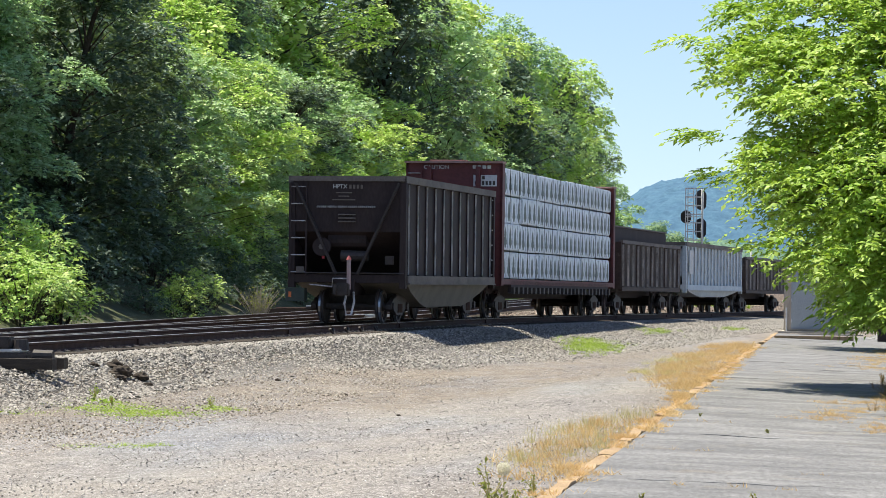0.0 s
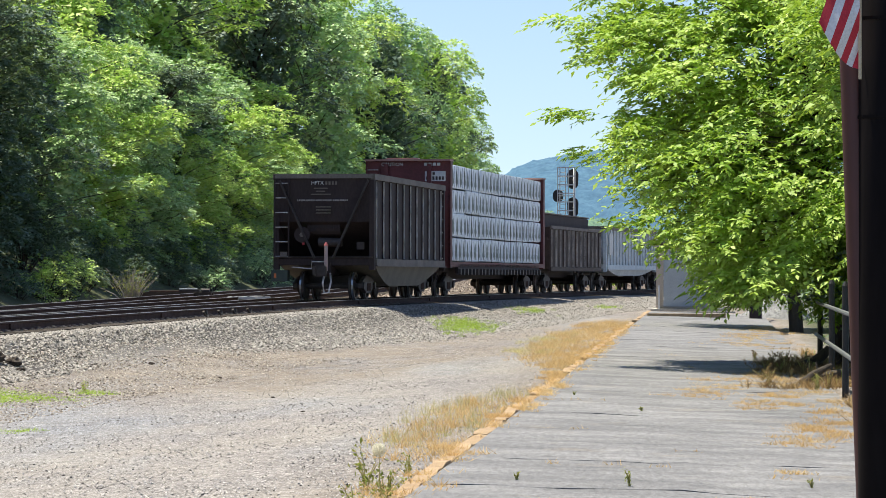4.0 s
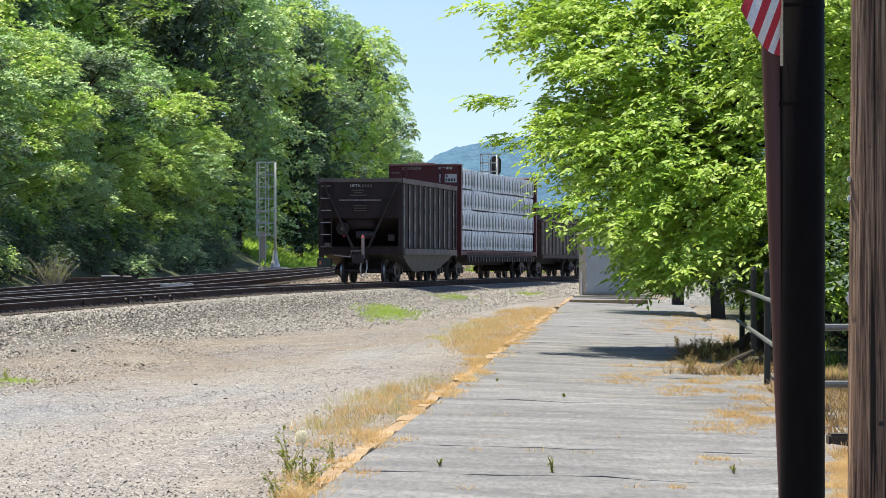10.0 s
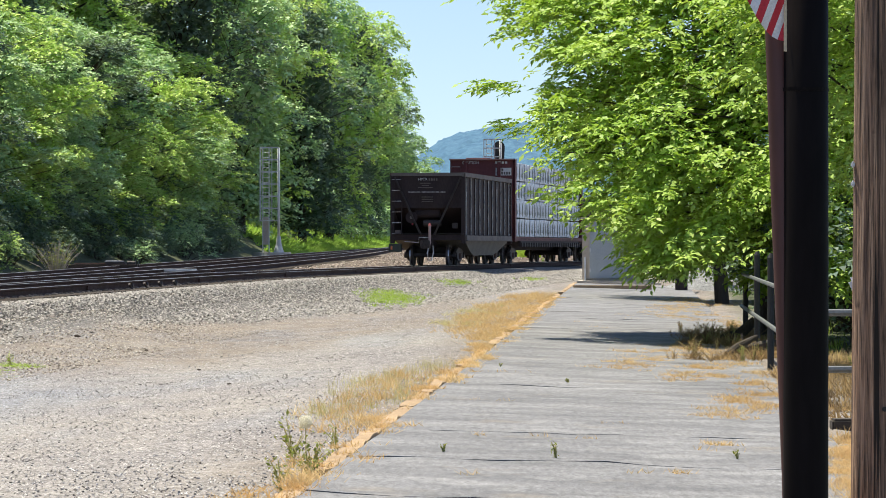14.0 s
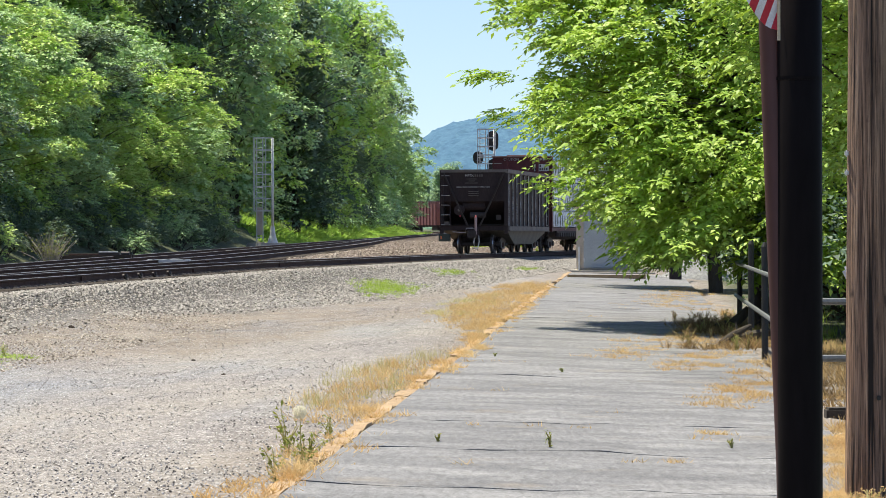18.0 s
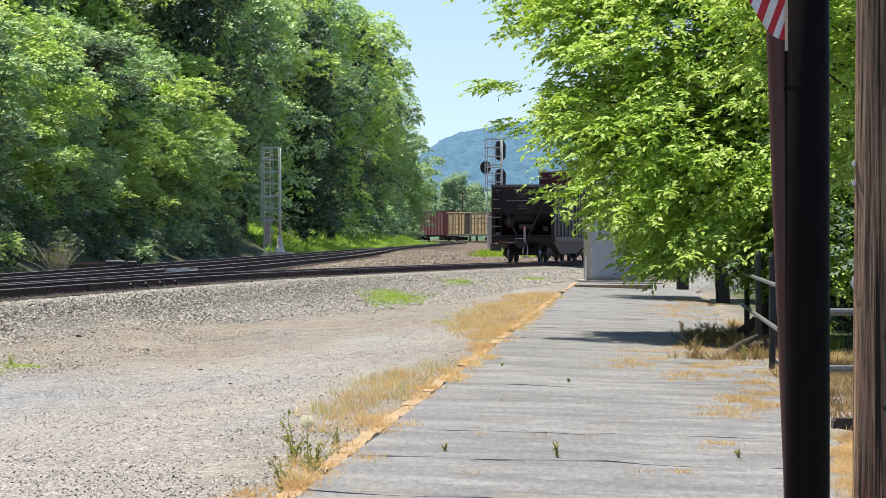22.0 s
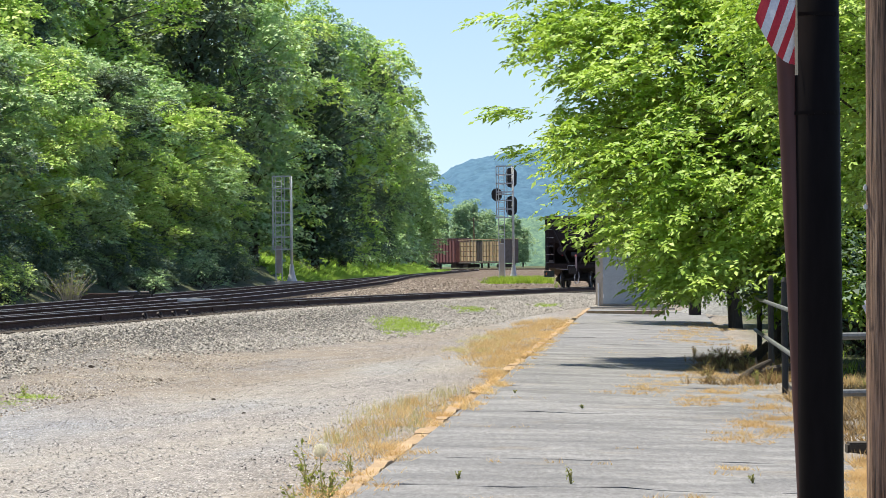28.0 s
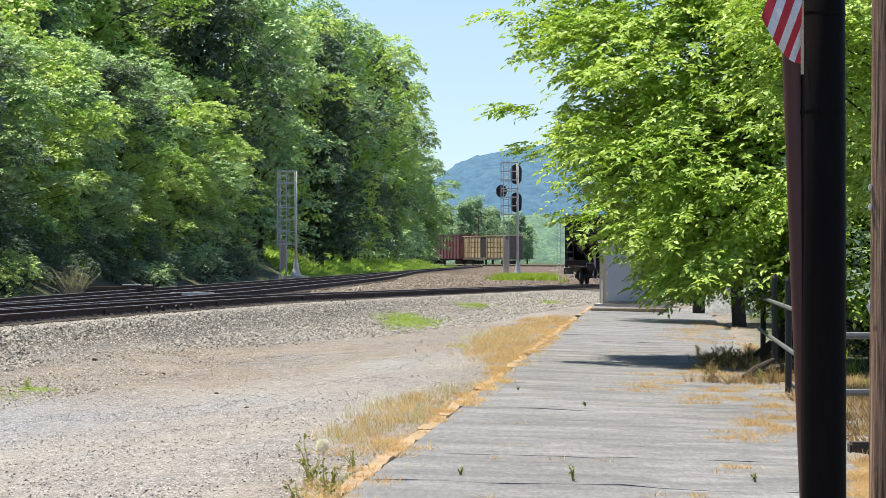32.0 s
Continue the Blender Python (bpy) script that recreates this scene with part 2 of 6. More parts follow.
WHITE = mat("white_stencil", (0.5, 0.5, 0.5), (0.75, 0.75, 0.74), 8, 0.7)
# sun glare on the bulkhead caps, put into a lighter pink
ROOF_PINK = mat("sunlit_roof_cap", (0.30, 0.16, 0.14), (0.42, 0.25, 0.22), 2, 0.6)
RUST_CAR = mat("rust_brown_paint", (0.035, 0.022, 0.018), (0.085, 0.058, 0.046), 1.0, 0.75, wear=(0.15, 0.11, 0.09), wear_at=0.62)
GREY_CAR = mat("pale_grey_car_paint", (0.42, 0.48, 0.52), (0.62, 0.68, 0.71), 1.2, 0.6, wear=(0.2, 0.17, 0.15), wear_at=0.68)
LUMBER = mat("raw_yellow_lumber", (0.52, 0.37, 0.21), (0.80, 0.61, 0.38), 1.2, 0.8, random_tone=0.35)
RED_CAR = mat("brick_red_boxcar", (0.20, 0.078, 0.082), (0.31, 0.14, 0.14), 1.0, 0.7)
GALV = mat("galvanised_steel", (0.50, 0.51, 0.52), (0.72, 0.73, 0.74), 5, 0.55, 0.1)
SIG_BLACK = mat("matt_black_signal_paint", (0.008, 0.008, 0.009), (0.018, 0.018, 0.02), 6, 0.6)
# cabinet: bluish shade put into the door's colour, warm sun into the body's
CABINET = mat("shaded_blue_grey_cabinet", (0.30, 0.34, 0.37), (0.40, 0.44, 0.47), 2.5, 0.5, wear=(0.24, 0.26, 0.27), wear_at=0.66)
CAB_SIDE = mat("sunlit_beige_metal", (0.42, 0.36, 0.29), (0.55, 0.48, 0.40), 2.0, 0.7)
POLE_BLACK = mat("black_post_paint", (0.0055, 0.0042, 0.0042), (0.012, 0.0092, 0.0095), 2.0, 0.55, stretch=(1, 1, 0.2), bump=0.03)
POLE_BLACK.node_tree.nodes["Principled BSDF"].inputs["Specular IOR Level"].default_value = 0.06
POLE_BROWN = mat("dark_brown_conduit", (0.045, 0.012, 0.012), (0.075, 0.022, 0.020), 2.0, 0.5, stretch=(1, 1, 0.2), bump=0.05)
def pole_wood():
    """Weathered pole: long grain, dark drying cracks, paler patches."""
    m, nt, bsdf = nodes_of("weathered_pole_wood")
    co = nt.nodes.new("ShaderNodeTexCoord").outputs["Object"]
    grain = noise_of(nt, co, 1.0, 8, (34, 34, 0.9), 0.65)
    patch = noise_of(nt, co, 1.0, 4, (5, 5, 0.7))
    crack = noise_of(nt, co, 1.0, 3, (26, 26, 0.55), 0.5)
    col = ramp(nt, grain, [(0.36, (0.11, 0.066, 0.05)), (0.5, (0.31, 0.185, 0.122)), (0.64, (0.56, 0.37, 0.25))])
    col = mix_of(nt, ramp(nt, patch, [(0.4, (0, 0, 0)), (0.62, (0.75, 0.75, 0.75))]), col, mix_of(nt, 0.5, col, (0.15, 0.115, 0.10)))
    fibre = noise_of(nt, co, 1.0, 5, (95, 95, 2.4), 0.7)
    col = mix_of(nt, 1.0, col, ramp(nt, fibre, [(0.36, (0.18, 0.17, 0.16)), (0.5, (0.85, 0.84, 0.82)), (0.66, (1.35, 1.32, 1.3))]), "MULTIPLY")
    knot = noise_of(nt, co, 1.0, 3, (7, 7, 4.5), 0.5)
    col = mix_of(nt, ramp(nt, knot, [(0.66, (0, 0, 0)), (0.72, (0.8, 0.8, 0.8))]), col, (0.05, 0.032, 0.024))
    gaps = ramp(nt, crack, [(0.58, (0, 0, 0)), (0.65, (1, 1, 1))])
    col = mix_of(nt, gaps, col, (0.018, 0.012, 0.009))
    nt.links.new(col, bsdf.inputs["Base Color"])
    bsdf.inputs["Roughness"].default_value = 0.92
    bump_of(nt, bsdf, mix_of(nt, gaps, grain, (0.0, 0.0, 0.0)), 0.9, 0.03)
    return m


POLE_WOOD = pole_wood()
FENCE_BLACK = mat("black_fence_paint", (0.012, 0.012, 0.012), (0.03, 0.03, 0.032), 4, 0.5)
FENCE_RAIL = mat("grey_pipe_rail", (0.09, 0.095, 0.10), (0.20, 0.21, 0.215), 4, 0.5, 0.3)
FLAG_RED = mat("flag_red_cloth", (0.42, 0.02, 0.035), (0.55, 0.035, 0.055), 9, 0.8)
FLAG_WHITE = mat("flag_white_cloth", (0.62, 0.60, 0.62), (0.78, 0.76, 0.78), 9, 0.8)
STICK = mat("pale_wooden_stick", (0.45, 0.36, 0.24), (0.62, 0.52, 0.38), 6, 0.7)
BARK = mat("tree_bark", (0.028, 0.022, 0.017), (0.085, 0.068, 0.052), 5, 0.95, stretch=(1, 1, 0.25), bump=0.6, dist=0.03)
LEAF_WOOD = leaf_mat("woodland_leaves", [(0.21, 0.36, 0.165), (0.39, 0.60, 0.25), (0.57, 0.77, 0.36), (0.73, 0.84, 0.56)], (0.50, 0.74, 0.20), 0.2, 0.55)
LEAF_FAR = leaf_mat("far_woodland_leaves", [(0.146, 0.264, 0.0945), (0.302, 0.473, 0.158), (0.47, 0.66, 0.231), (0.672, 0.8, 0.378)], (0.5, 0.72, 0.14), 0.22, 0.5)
# aerial haze of the far trees, put into paler, bluer leaf tones
LEAF_HAZE = leaf_mat("haze_tinted_far_leaves", [(0.15, 0.25, 0.16), (0.26, 0.39, 0.23), (0.38, 0.52, 0.30), (0.52, 0.64, 0.42)], (0.5, 0.68, 0.3), 0.3, 0.7)
LEAF_LIME = leaf_mat("sunny_compound_leaves", [(0.144, 0.264, 0.0292), (0.288, 0.471, 0.0487), (0.462, 0.664, 0.0973), (0.694, 0.8, 0.254)], (0.60, 0.82, 0.06), 0.24, 0.5)
LEAF_SHRUB = leaf_mat("roadside_shrub_leaves", [(0.227, 0.409, 0.067), (0.457, 0.752, 0.134), (0.68, 0.82, 0.22), (0.78, 0.84, 0.38)], (0.58, 0.80, 0.18), 0.22, 0.5)
# shade put into the tones: dark leaves for the wood's shaded parts
LEAF_DARK = leaf_mat("shade_darkened_leaves", [(0.042, 0.080, 0.055), (0.090, 0.148, 0.095), (0.148, 0.218, 0.145), (0.23, 0.30, 0.25)], (0.42, 0.62, 0.10), 0.16, 0.5)
GRASS_DRY = leaf_mat("dry_straw_grass", [(0.38, 0.195, 0.07), (0.63, 0.385, 0.15), (0.76, 0.505, 0.23), (0.83, 0.63, 0.37)], (0.78, 0.56, 0.27), 0.38, 0.7)
GRASS_BROWN = leaf_mat("dead_brown_weeds", [(0.07, 0.045, 0.028), (0.16, 0.10, 0.055), (0.30, 0.20, 0.10), (0.52, 0.36, 0.18)], (0.4, 0.26, 0.12), 0.25, 0.8)
GRASS_PALE = leaf_mat("pale_seeding_grass", [(0.40, 0.36, 0.13), (0.52, 0.46, 0.20), (0.66, 0.56, 0.28), (0.74, 0.66, 0.38)], (0.72, 0.62, 0.28), 0.45, 0.7)
GRASS_GREEN = leaf_mat("fresh_green_grass", [(0.162, 0.27, 0.026), (0.284, 0.432, 0.0455), (0.419, 0.581, 0.078), (0.594, 0.675, 0.156)], (0.36, 0.58, 0.05), 0.35, 0.6)
GRASS_BANK = leaf_mat("lush_bank_grass", [(0.22, 0.40, 0.04), (0.36, 0.56, 0.07), (0.48, 0.66, 0.12), (0.58, 0.72, 0.2)], (0.5, 0.75, 0.1), 0.35, 0.6)
YARD_STONES = stone_mat("loose_gravel_stones", [(0.12, 0.11, 0.108), (0.30, 0.28, 0.272), (0.42, 0.393, 0.385), (0.58, 0.55, 0.54)], 0.2)
RUST_STONES = stone_mat("rust_stained_stones", [(0.06, 0.042, 0.033), (0.17, 0.12, 0.09), (0.30, 0.23, 0.18), (0.50, 0.43, 0.37)], 0.2)
DIRT_STONES = stone_mat("tan_dirt_stones", [(0.09, 0.065, 0.048), (0.24, 0.19, 0.145), (0.38, 0.32, 0.26), (0.56, 0.50, 0.42)], 0.2)
GRASS_OLIVE = leaf_mat("olive_weed_leaves", [(0.12, 0.15, 0.03), (0.22, 0.28, 0.05), (0.36, 0.38, 0.10), (0.50, 0.44, 0.20)], (0.46, 0.56, 0.10), 0.3, 0.7)
STONES = stone_mat("ballast_stones", [(0.16, 0.145, 0.13), (0.27, 0.248, 0.223), (0.355, 0.328, 0.297), (0.45, 0.42, 0.385)], 0.15)
PUFF = leaf_mat("cream_seed_fluff", [(0.86, 0.80, 0.68), (0.92, 0.88, 0.78)], (0.92, 0.88, 0.76), 0.5, 0.9)
BIRD_GREY = mat("grey_brown_plumage", (0.16, 0.14, 0.13), (0.28, 0.25, 0.24), 30, 0.85)
BIRD_WING = mat("pale_pink_plumage", (0.52, 0.43, 0.42), (0.68, 0.60, 0.58), 25, 0.85)
CLOD = mat("dark_earth_clod", (0.03, 0.022, 0.017), (0.08, 0.06, 0.045), 9, 0.95)


# ---- mesh helpers ----
class Build:
    """Gathers boxes, tubes and sheets into one mesh."""

    def __init__(self):
        self.v, self.f = [], []

    def add(self, verts, faces):
        n = len(self.v)
        self.v += [tuple(p) for p in verts]
        self.f += [tuple(i + n for i in q) for q in faces]
        return self

    def box(self, c, s, m=None):
        x, y, z = (k / 2 for k in s)
        p = [Vector((a * x, b * y, d * z)) for a, b, d in ((-1, -1, -1), (1, -1, -1), (1, 1, -1), (-1, 1, -1), (-1, -1, 1), (1, -1, 1), (1, 1, 1), (-1, 1, 1))]
        if m:
            p = [m @ q for q in p]
        return self.add([q + Vector(c) for q in p], [(0, 3, 2, 1), (4, 5, 6, 7), (0, 1, 5, 4), (1, 2, 6, 5), (2, 3, 7, 6), (3, 0, 4, 7)])

    def beam(self, a, b, w, h=None):
        """A square bar from a to b."""
        a, b = Vector(a), Vector(b)
        d = b - a
        m = d.to_track_quat("Z", "Y").to_matrix()
        return self.box((a + b) / 2, (w, h or w, d.length), m)

    def tube(self, pts, radii, n=8, cap=True):
        """A round bar along points, with a radius for each."""
        pts = [Vector(p) for p in pts]
        rings = []
        for i, p in enumerate(pts):
            d = (pts[min(i + 1, len(pts) - 1)] - pts[max(i - 1, 0)]).normalized()
            q = d.to_track_quat("Z", "Y").to_matrix()
            rings.append([p + q @ Vector((math.cos(k * 2 * math.pi / n), math.sin(k * 2 * math.pi / n), 0)) * radii[i] for k in range(n)])
        verts = [p for r in rings for p in r]
        faces = [(i * n + k, i * n + (k + 1) % n, (i + 1) * n + (k + 1) % n, (i + 1) * n + k) for i in range(len(pts) - 1) for k in range(n)]
        if cap:
            faces += [tuple(reversed(range(n))), tuple((len(pts) - 1) * n + k for k in range(n))]
        return self.add(verts, faces)

    def slab(self, outline, thick):
        """A plate: outline points in space, with a thickness vector."""
        t = Vector(thick)
        n = len(outline)
        p = [Vector(q) for q in outline]
        return self.add(p + [q + t for q in p], [tuple(range(n)), tuple(reversed(range(n, 2 * n)))] + [(i, n + i, n + (i + 1) % n, (i + 1) % n)[::-1] for i in range(n)])

    def mesh(self, name, material):
        me = bpy.data.meshes.new(name)
        me.from_pydata(self.v, [], self.f)
        bm = bmesh.new()
        bm.from_mesh(me)
        bmesh.ops.recalc_face_normals(bm, faces=bm.faces)
        bm.to_mesh(me)
        bm.free()
        me.materials.append(material)
        return me


def soften(me, width, segments=2):
    """Rounds the edges of a mesh."""
    bm = bmesh.new()
    bm.from_mesh(me)
    bmesh.ops.bevel(bm, geom=[e for e in bm.edges if e.is_manifold and e.calc_face_angle(0) > 0.5], offset=width, segments=segments, affect="EDGES", clamp_overlap=True)
    bm.to_mesh(me)
    bm.free()
    return me


def part(name, build, material, parent=None, label="", at=None, bevel=0.0, smooth=False):
    me = build if isinstance(build, bpy.types.Mesh) else build.mesh(name, material)
    if bevel:
        soften(me, bevel)
    if smooth:
        for p in me.polygons:
            p.use_smooth = True
    ob = new(name, me)
    if parent:
        ob.parent = parent
    if at is not None:
        ob.matrix_basis = at if isinstance(at, Matrix) else Matrix.Translation(at)
    if label:
        ob["label"] = label
    return ob


def root(name, label, category, group="", kind="", at=None):
    ob = tagged(new(name), label, category, group, kind)
    if at is not None:
        ob.matrix_basis = at if isinstance(at, Matrix) else Matrix.Translation(at)
    return ob


def quads_mesh(name, verts, material, loop=4):
    """A mesh of loose pieces, each of so many corners."""
    n = len(verts)
    me = bpy.data.meshes.new(name)
    me.vertices.add(n)
    me.vertices.foreach_set("co", np.asarray(verts, dtype=np.float32).ravel())
    me.loops.add(n)
    me.loops.foreach_set("vertex_index", np.arange(n, dtype=np.int32))
    me.polygons.add(n // loop)
    me.polygons.foreach_set("loop_start", np.arange(0, n, loop, dtype=np.int32))
    me.polygons.foreach_set("loop_total", np.full(n // loop, loop, dtype=np.int32))
    me.update(calc_edges=True)
    me.materials.append(material)
    return me


def unit(a):
    return a / np.maximum(np.linalg.norm(a, axis=1, keepdims=True), 1e-9)


def leaves(rng, where, facing, size, narrow=0.5, fold=0.12):
    """Folded leaf blades at the given places, across the given normals."""
    n = len(where)
    nrm = unit(facing)
    a = unit(np.cross(nrm, rng.normal(size=(n, 3))))
    b = np.cross(nrm, a)
    s = np.reshape(size, (-1, 1))
    v = np.stack([where - a * s * 0.5, where - b * s * narrow * 0.5 + nrm * s * fold, where + a * s * 0.5, where + b * s * narrow * 0.5 + nrm * s * fold], 1)
    return v.reshape(-1, 3)


def leaf_tips(rng, where, facing, size, narrow=0.7):
    """Plain three-cornered leaf tips for trees that stay far off."""
    n = len(where)
    nrm = unit(facing)
    a = unit(np.cross(nrm, rng.normal(size=(n, 3))))
    b = np.cross(nrm, a)
    s = np.reshape(size, (-1, 1))
    return np.stack([where - a * s * 0.5 - b * s * narrow * 0.5, where - a * s * 0.5 + b * s * narrow * 0.5, where + a * s * 0.5], 1).reshape(-1, 3)


# ---- lines of the tracks ----
RAIL_Z = 0.50
GAUGE = 1.435


def xa(y):
    """Centre of the train's track."""
    return 4.17e-4 * y * y + 0.065 * y - 15.26


def za(y):
    """Height of its rails: it falls away gently beyond the switch."""
    return RAIL_Z - 0.0039 * max(0.0, min(y, 260.0) - 90.0)


def zflat(y):
    return RAIL_Z


def xm(y):
    """Centre of the main track beyond it; it bends away far off."""
    far = max(0.0, y - 440.0)
    return -15.3 + 0.041 * y - 0.0012 * far * far


def xs(y):
    """Centre of the track that leaves the main line near by and joins it again far off."""
    side = -7.6 + 0.0665 * (y - 100) - 0.0335 * math.sqrt((y - 100) ** 2 + 225)
    w = min(1.0, max(0.0, (y - 170) / 130.0))
    w = w * w * (3 - 2 * w)
    return side * (1 - w) + xm(y) * w


def edge_l(y):
    """The platform's edge by the gravel."""
    return -2.1 + 0.0645 * y


def edge_r(y):
    return 1.62 + 0.0645 * y


def smooth01(a, b, v):
    u = np.clip((v - a) / (b - a), 0, 1)
    return u * u * (3 - 2 * u)


XA = np.vectorize(xa)
XM = np.vectorize(xm)


def ground_at(x, y):
    """Height of the ground and its zones (ballast, dirt, rust, soil)."""
    x, y = np.asarray(x, float), np.asarray(y, float)
    ca = XA(np.clip(y, -20, 260))
    cm = XM(np.clip(y, -20, 900))
    right = np.maximum(ca, cm) + np.where(y > 260, 40, 0)
    z = np.full(x.shape, -0.08)
    off = x - ca
    low = -0.10 - 0.24 * smooth01(0, 5, edge_l(y) - x) * (1 - smooth01(80, 120, y))
    z = np.where(x < edge_l(y), low, z)
    under = smooth01(-0.1, 0.15, x - edge_l(y)) * (1 - smooth01(-0.15, 0.1, x - edge_r(y))) * (y < 103.3) * (y > -8)
    z = z - 0.25 * under - 0.10 * smooth01(-0.1, 0.4, x - edge_r(y))
    bed = 0.6 * (1 - smooth01(1.75, 3.4, off)) + 0.4 * (1 - smooth01(2.2, 6.0, off))
    top = 0.275 - 0.0039 * np.clip(y - 90, 0, 170) * smooth01(-5.0, -2.0, off)
    z = z + (top - z) * bed
    shoulder = smooth01(-2.2, -5.0, x - cm)
    z = z - shoulder * 0.35 * (y < 900)
    hill = np.maximum(0, cm - 5.5 - x)
    z = z + np.where(y > -20, np.minimum(hill * 0.45, 26), 0)
    ballast = 1 - smooth01(2.8, 6.6, off + 0.5 * np.sin(y * 0.35) + 0.3 * np.sin(y * 1.1))
    # a worn dirt way runs between the stones and the gravel
    wave = 1.6 * np.sin(x * 1.3) + 1.1 * np.sin(x * 3.1 + y * 0.4)
    above, below = y - (54 + 4.1 * (x + 7.7)) + wave, y - (42 + 2.7 * (x + 6)) + wave
    ballast = ballast * np.maximum(np.maximum(smooth01(-4, 3, above), smooth01(85, 105, y)), 1 - smooth01(1.9, 2.7, off - 1.5 * smooth01(60, 50, y)))
    dirt = smooth01(-5, 4, below) * (1 - smooth01(-2, 5, above)) * (1 - smooth01(0.0, 2.2, x)) * 0.95
    dirt = np.maximum(dirt, smooth01(-1.6, -0.2, x - edge_l(y)) * 0.75)
    rust = smooth01(1.4, -1.0, off) * smooth01(95, 125, y) + 0.5 * smooth01(2.0, 0.6, off)
    soil = np.maximum(smooth01(-4.5, -6.5, x - cm), smooth01(0.3, 1.5, x - edge_r(y)) * (y < 100))
    far = smooth01(500, 700, y)
    return z, ballast, dirt, np.clip(rust, 0, 1), np.maximum(soil, far)


def build_ground():
    gx = np.concatenate([[-4000, -1500, -600, -250, -140, -90, -70], np.arange(-56, 30, 0.5), [32, 36, 42, 50, 65, 90, 140, 250, 600, 1500, 4000]])
    gy = np.concatenate([[-3000, -800, -200, -60, -30, -15], np.arange(-8, 170, 0.75), np.arange(170, 300, 2.5), np.arange(300, 620, 10), [640, 700, 800, 1000, 1400, 2000, 3000, 4600]])
    X, Y = np.meshgrid(gx, gy)
    Z, ballast, dirt, rust, soil = ground_at(X, Y)
    rough = np.array([noise.noise((a * 0.8, b * 0.5, 3.3)) for a, b in zip(X.ravel(), Y.ravel())]).reshape(X.shape)
    Z = Z + rough * 0.012 * (np.abs(X) < 60)
    nx, ny = len(gx), len(gy)
    idx = np.arange(nx * ny).reshape(ny, nx)
    faces = np.stack([idx[:-1, :-1], idx[:-1, 1:], idx[1:, 1:], idx[1:, :-1]], -1).reshape(-1, 4)
    me = bpy.data.meshes.new("ground")
    me.from_pydata(np.stack([X, Y, Z], -1).reshape(-1, 3).tolist(), [], faces.tolist())
    for key, val in (("ballast", ballast), ("dirt", dirt), ("rust", rust), ("soil", soil)):
        me.attributes.new(key, "FLOAT", "POINT").data.foreach_set("value", val.astype(np.float32).ravel())
    for p in me.polygons:
        p.use_smooth = True
    me.materials.append(GROUND)
    return tagged(new("ground", me), "grey gravel and dirt with a ballast bank by the tracks", "ground", kind="structure")


build_ground()


def plat_z(x, y):
    return -0.03 * (x - edge_l(y))


def build_platform():
    top = root("platform", "cracked grey asphalt platform with dry weeds in its joints", "platform", kind="structure")
    rng = random.Random(4)
    y = -8.0
    while y < 103:
        d = rng.uniform(4.5, 9.0)
        y2 = min(103.5, y + d)
        for seam in (19.3, 22.5, 25.8):
            if y < seam - 0.1 and y2 > seam - 1.8:
                y2 = seam
                break
        shown = 18 < y < 27
        lip, gap = (0.005, 0.005) if shown else (rng.uniform(0.0, 0.002), 0.002)
        b = Build()
        n = 14
        front, back = [], []
        for i in range(n + 1):
            u = i / n
            for yy, row, s in ((y + gap, front, 1), (y2 - 0.002, back, -1)):
                yj = yy + 0.3 * noise.noise((i * 0.5, round(yy * 2) * 3.7, 1.0)) + gap * 2 * s * rng.random()
                x = edge_l(yj) * (1 - u) + edge_r(yj) * u
                row.append((x, yj, plat_z(x, yj) + rng.uniform(-0.004, 0.004) + lip * max(0.0, 0.05 + 1.5 * noise.noise((u * 5, y, 2.0))) * (s > 0)))
        k = n + 1
        verts = front + back + [(a, c, e - 0.14) for a, c, e in front] + [(a, c, e - 0.14) for a, c, e in back]
        faces = [(i, i + 1, k + i + 1, k + i) for i in range(n)] + [(2 * k + i, i + 2 * k + 1, i + 1, i)[::1] for i in range(n)] + [(k + i, k + i + 1, 3 * k + i + 1, 3 * k + i) for i in range(n)]
        faces += [(0, k, 3 * k, 2 * k), (n, 2 * k + n, 3 * k + n, k + n)]
        b.add(verts, faces)
        part("slab", b, ASPHALT, top)
        y = y2
    kerb = root("kerb", "weathered timber kerb along the platform, half buried in dry grass", "kerb", kind="structure")
    y = -8.0
    while y < 103:
        d = rng.uniform(1.3, 2.8)
        if rng.random() < 0.88:
            b = Build()
            w, drop = rng.uniform(0.13, 0.17), rng.uniform(-0.09, -0.066)
            x0, x1 = edge_l(y) - 0.075, edge_l(y + d) - 0.075
            b.beam((x0 + rng.uniform(-0.008, 0.008), y + 0.008, drop), (x1 + rng.uniform(-0.008, 0.008), y + d - 0.008, drop + rng.uniform(-0.012, 0.012)), 0.13, w)
            me = b.mesh("kerb_timber", CURB)
            bm = bmesh.new()
            bm.from_mesh(me)
            bmesh.ops.subdivide_edges(bm, edges=bm.edges[:], cuts=5, use_grid_fill=True)
            for v in bm.verts:
                v.co += Vector((noise.noise(v.co * 5), noise.noise(v.co * 5 + Vector((7, 0, 0))), noise.noise(v.co * 5 + Vector((0, 9, 0))))) * 0.045
            bm.to_mesh(me)
            bm.free()
            part("kerb_timber", me, CURB, kerb)
        y += d


build_platform()


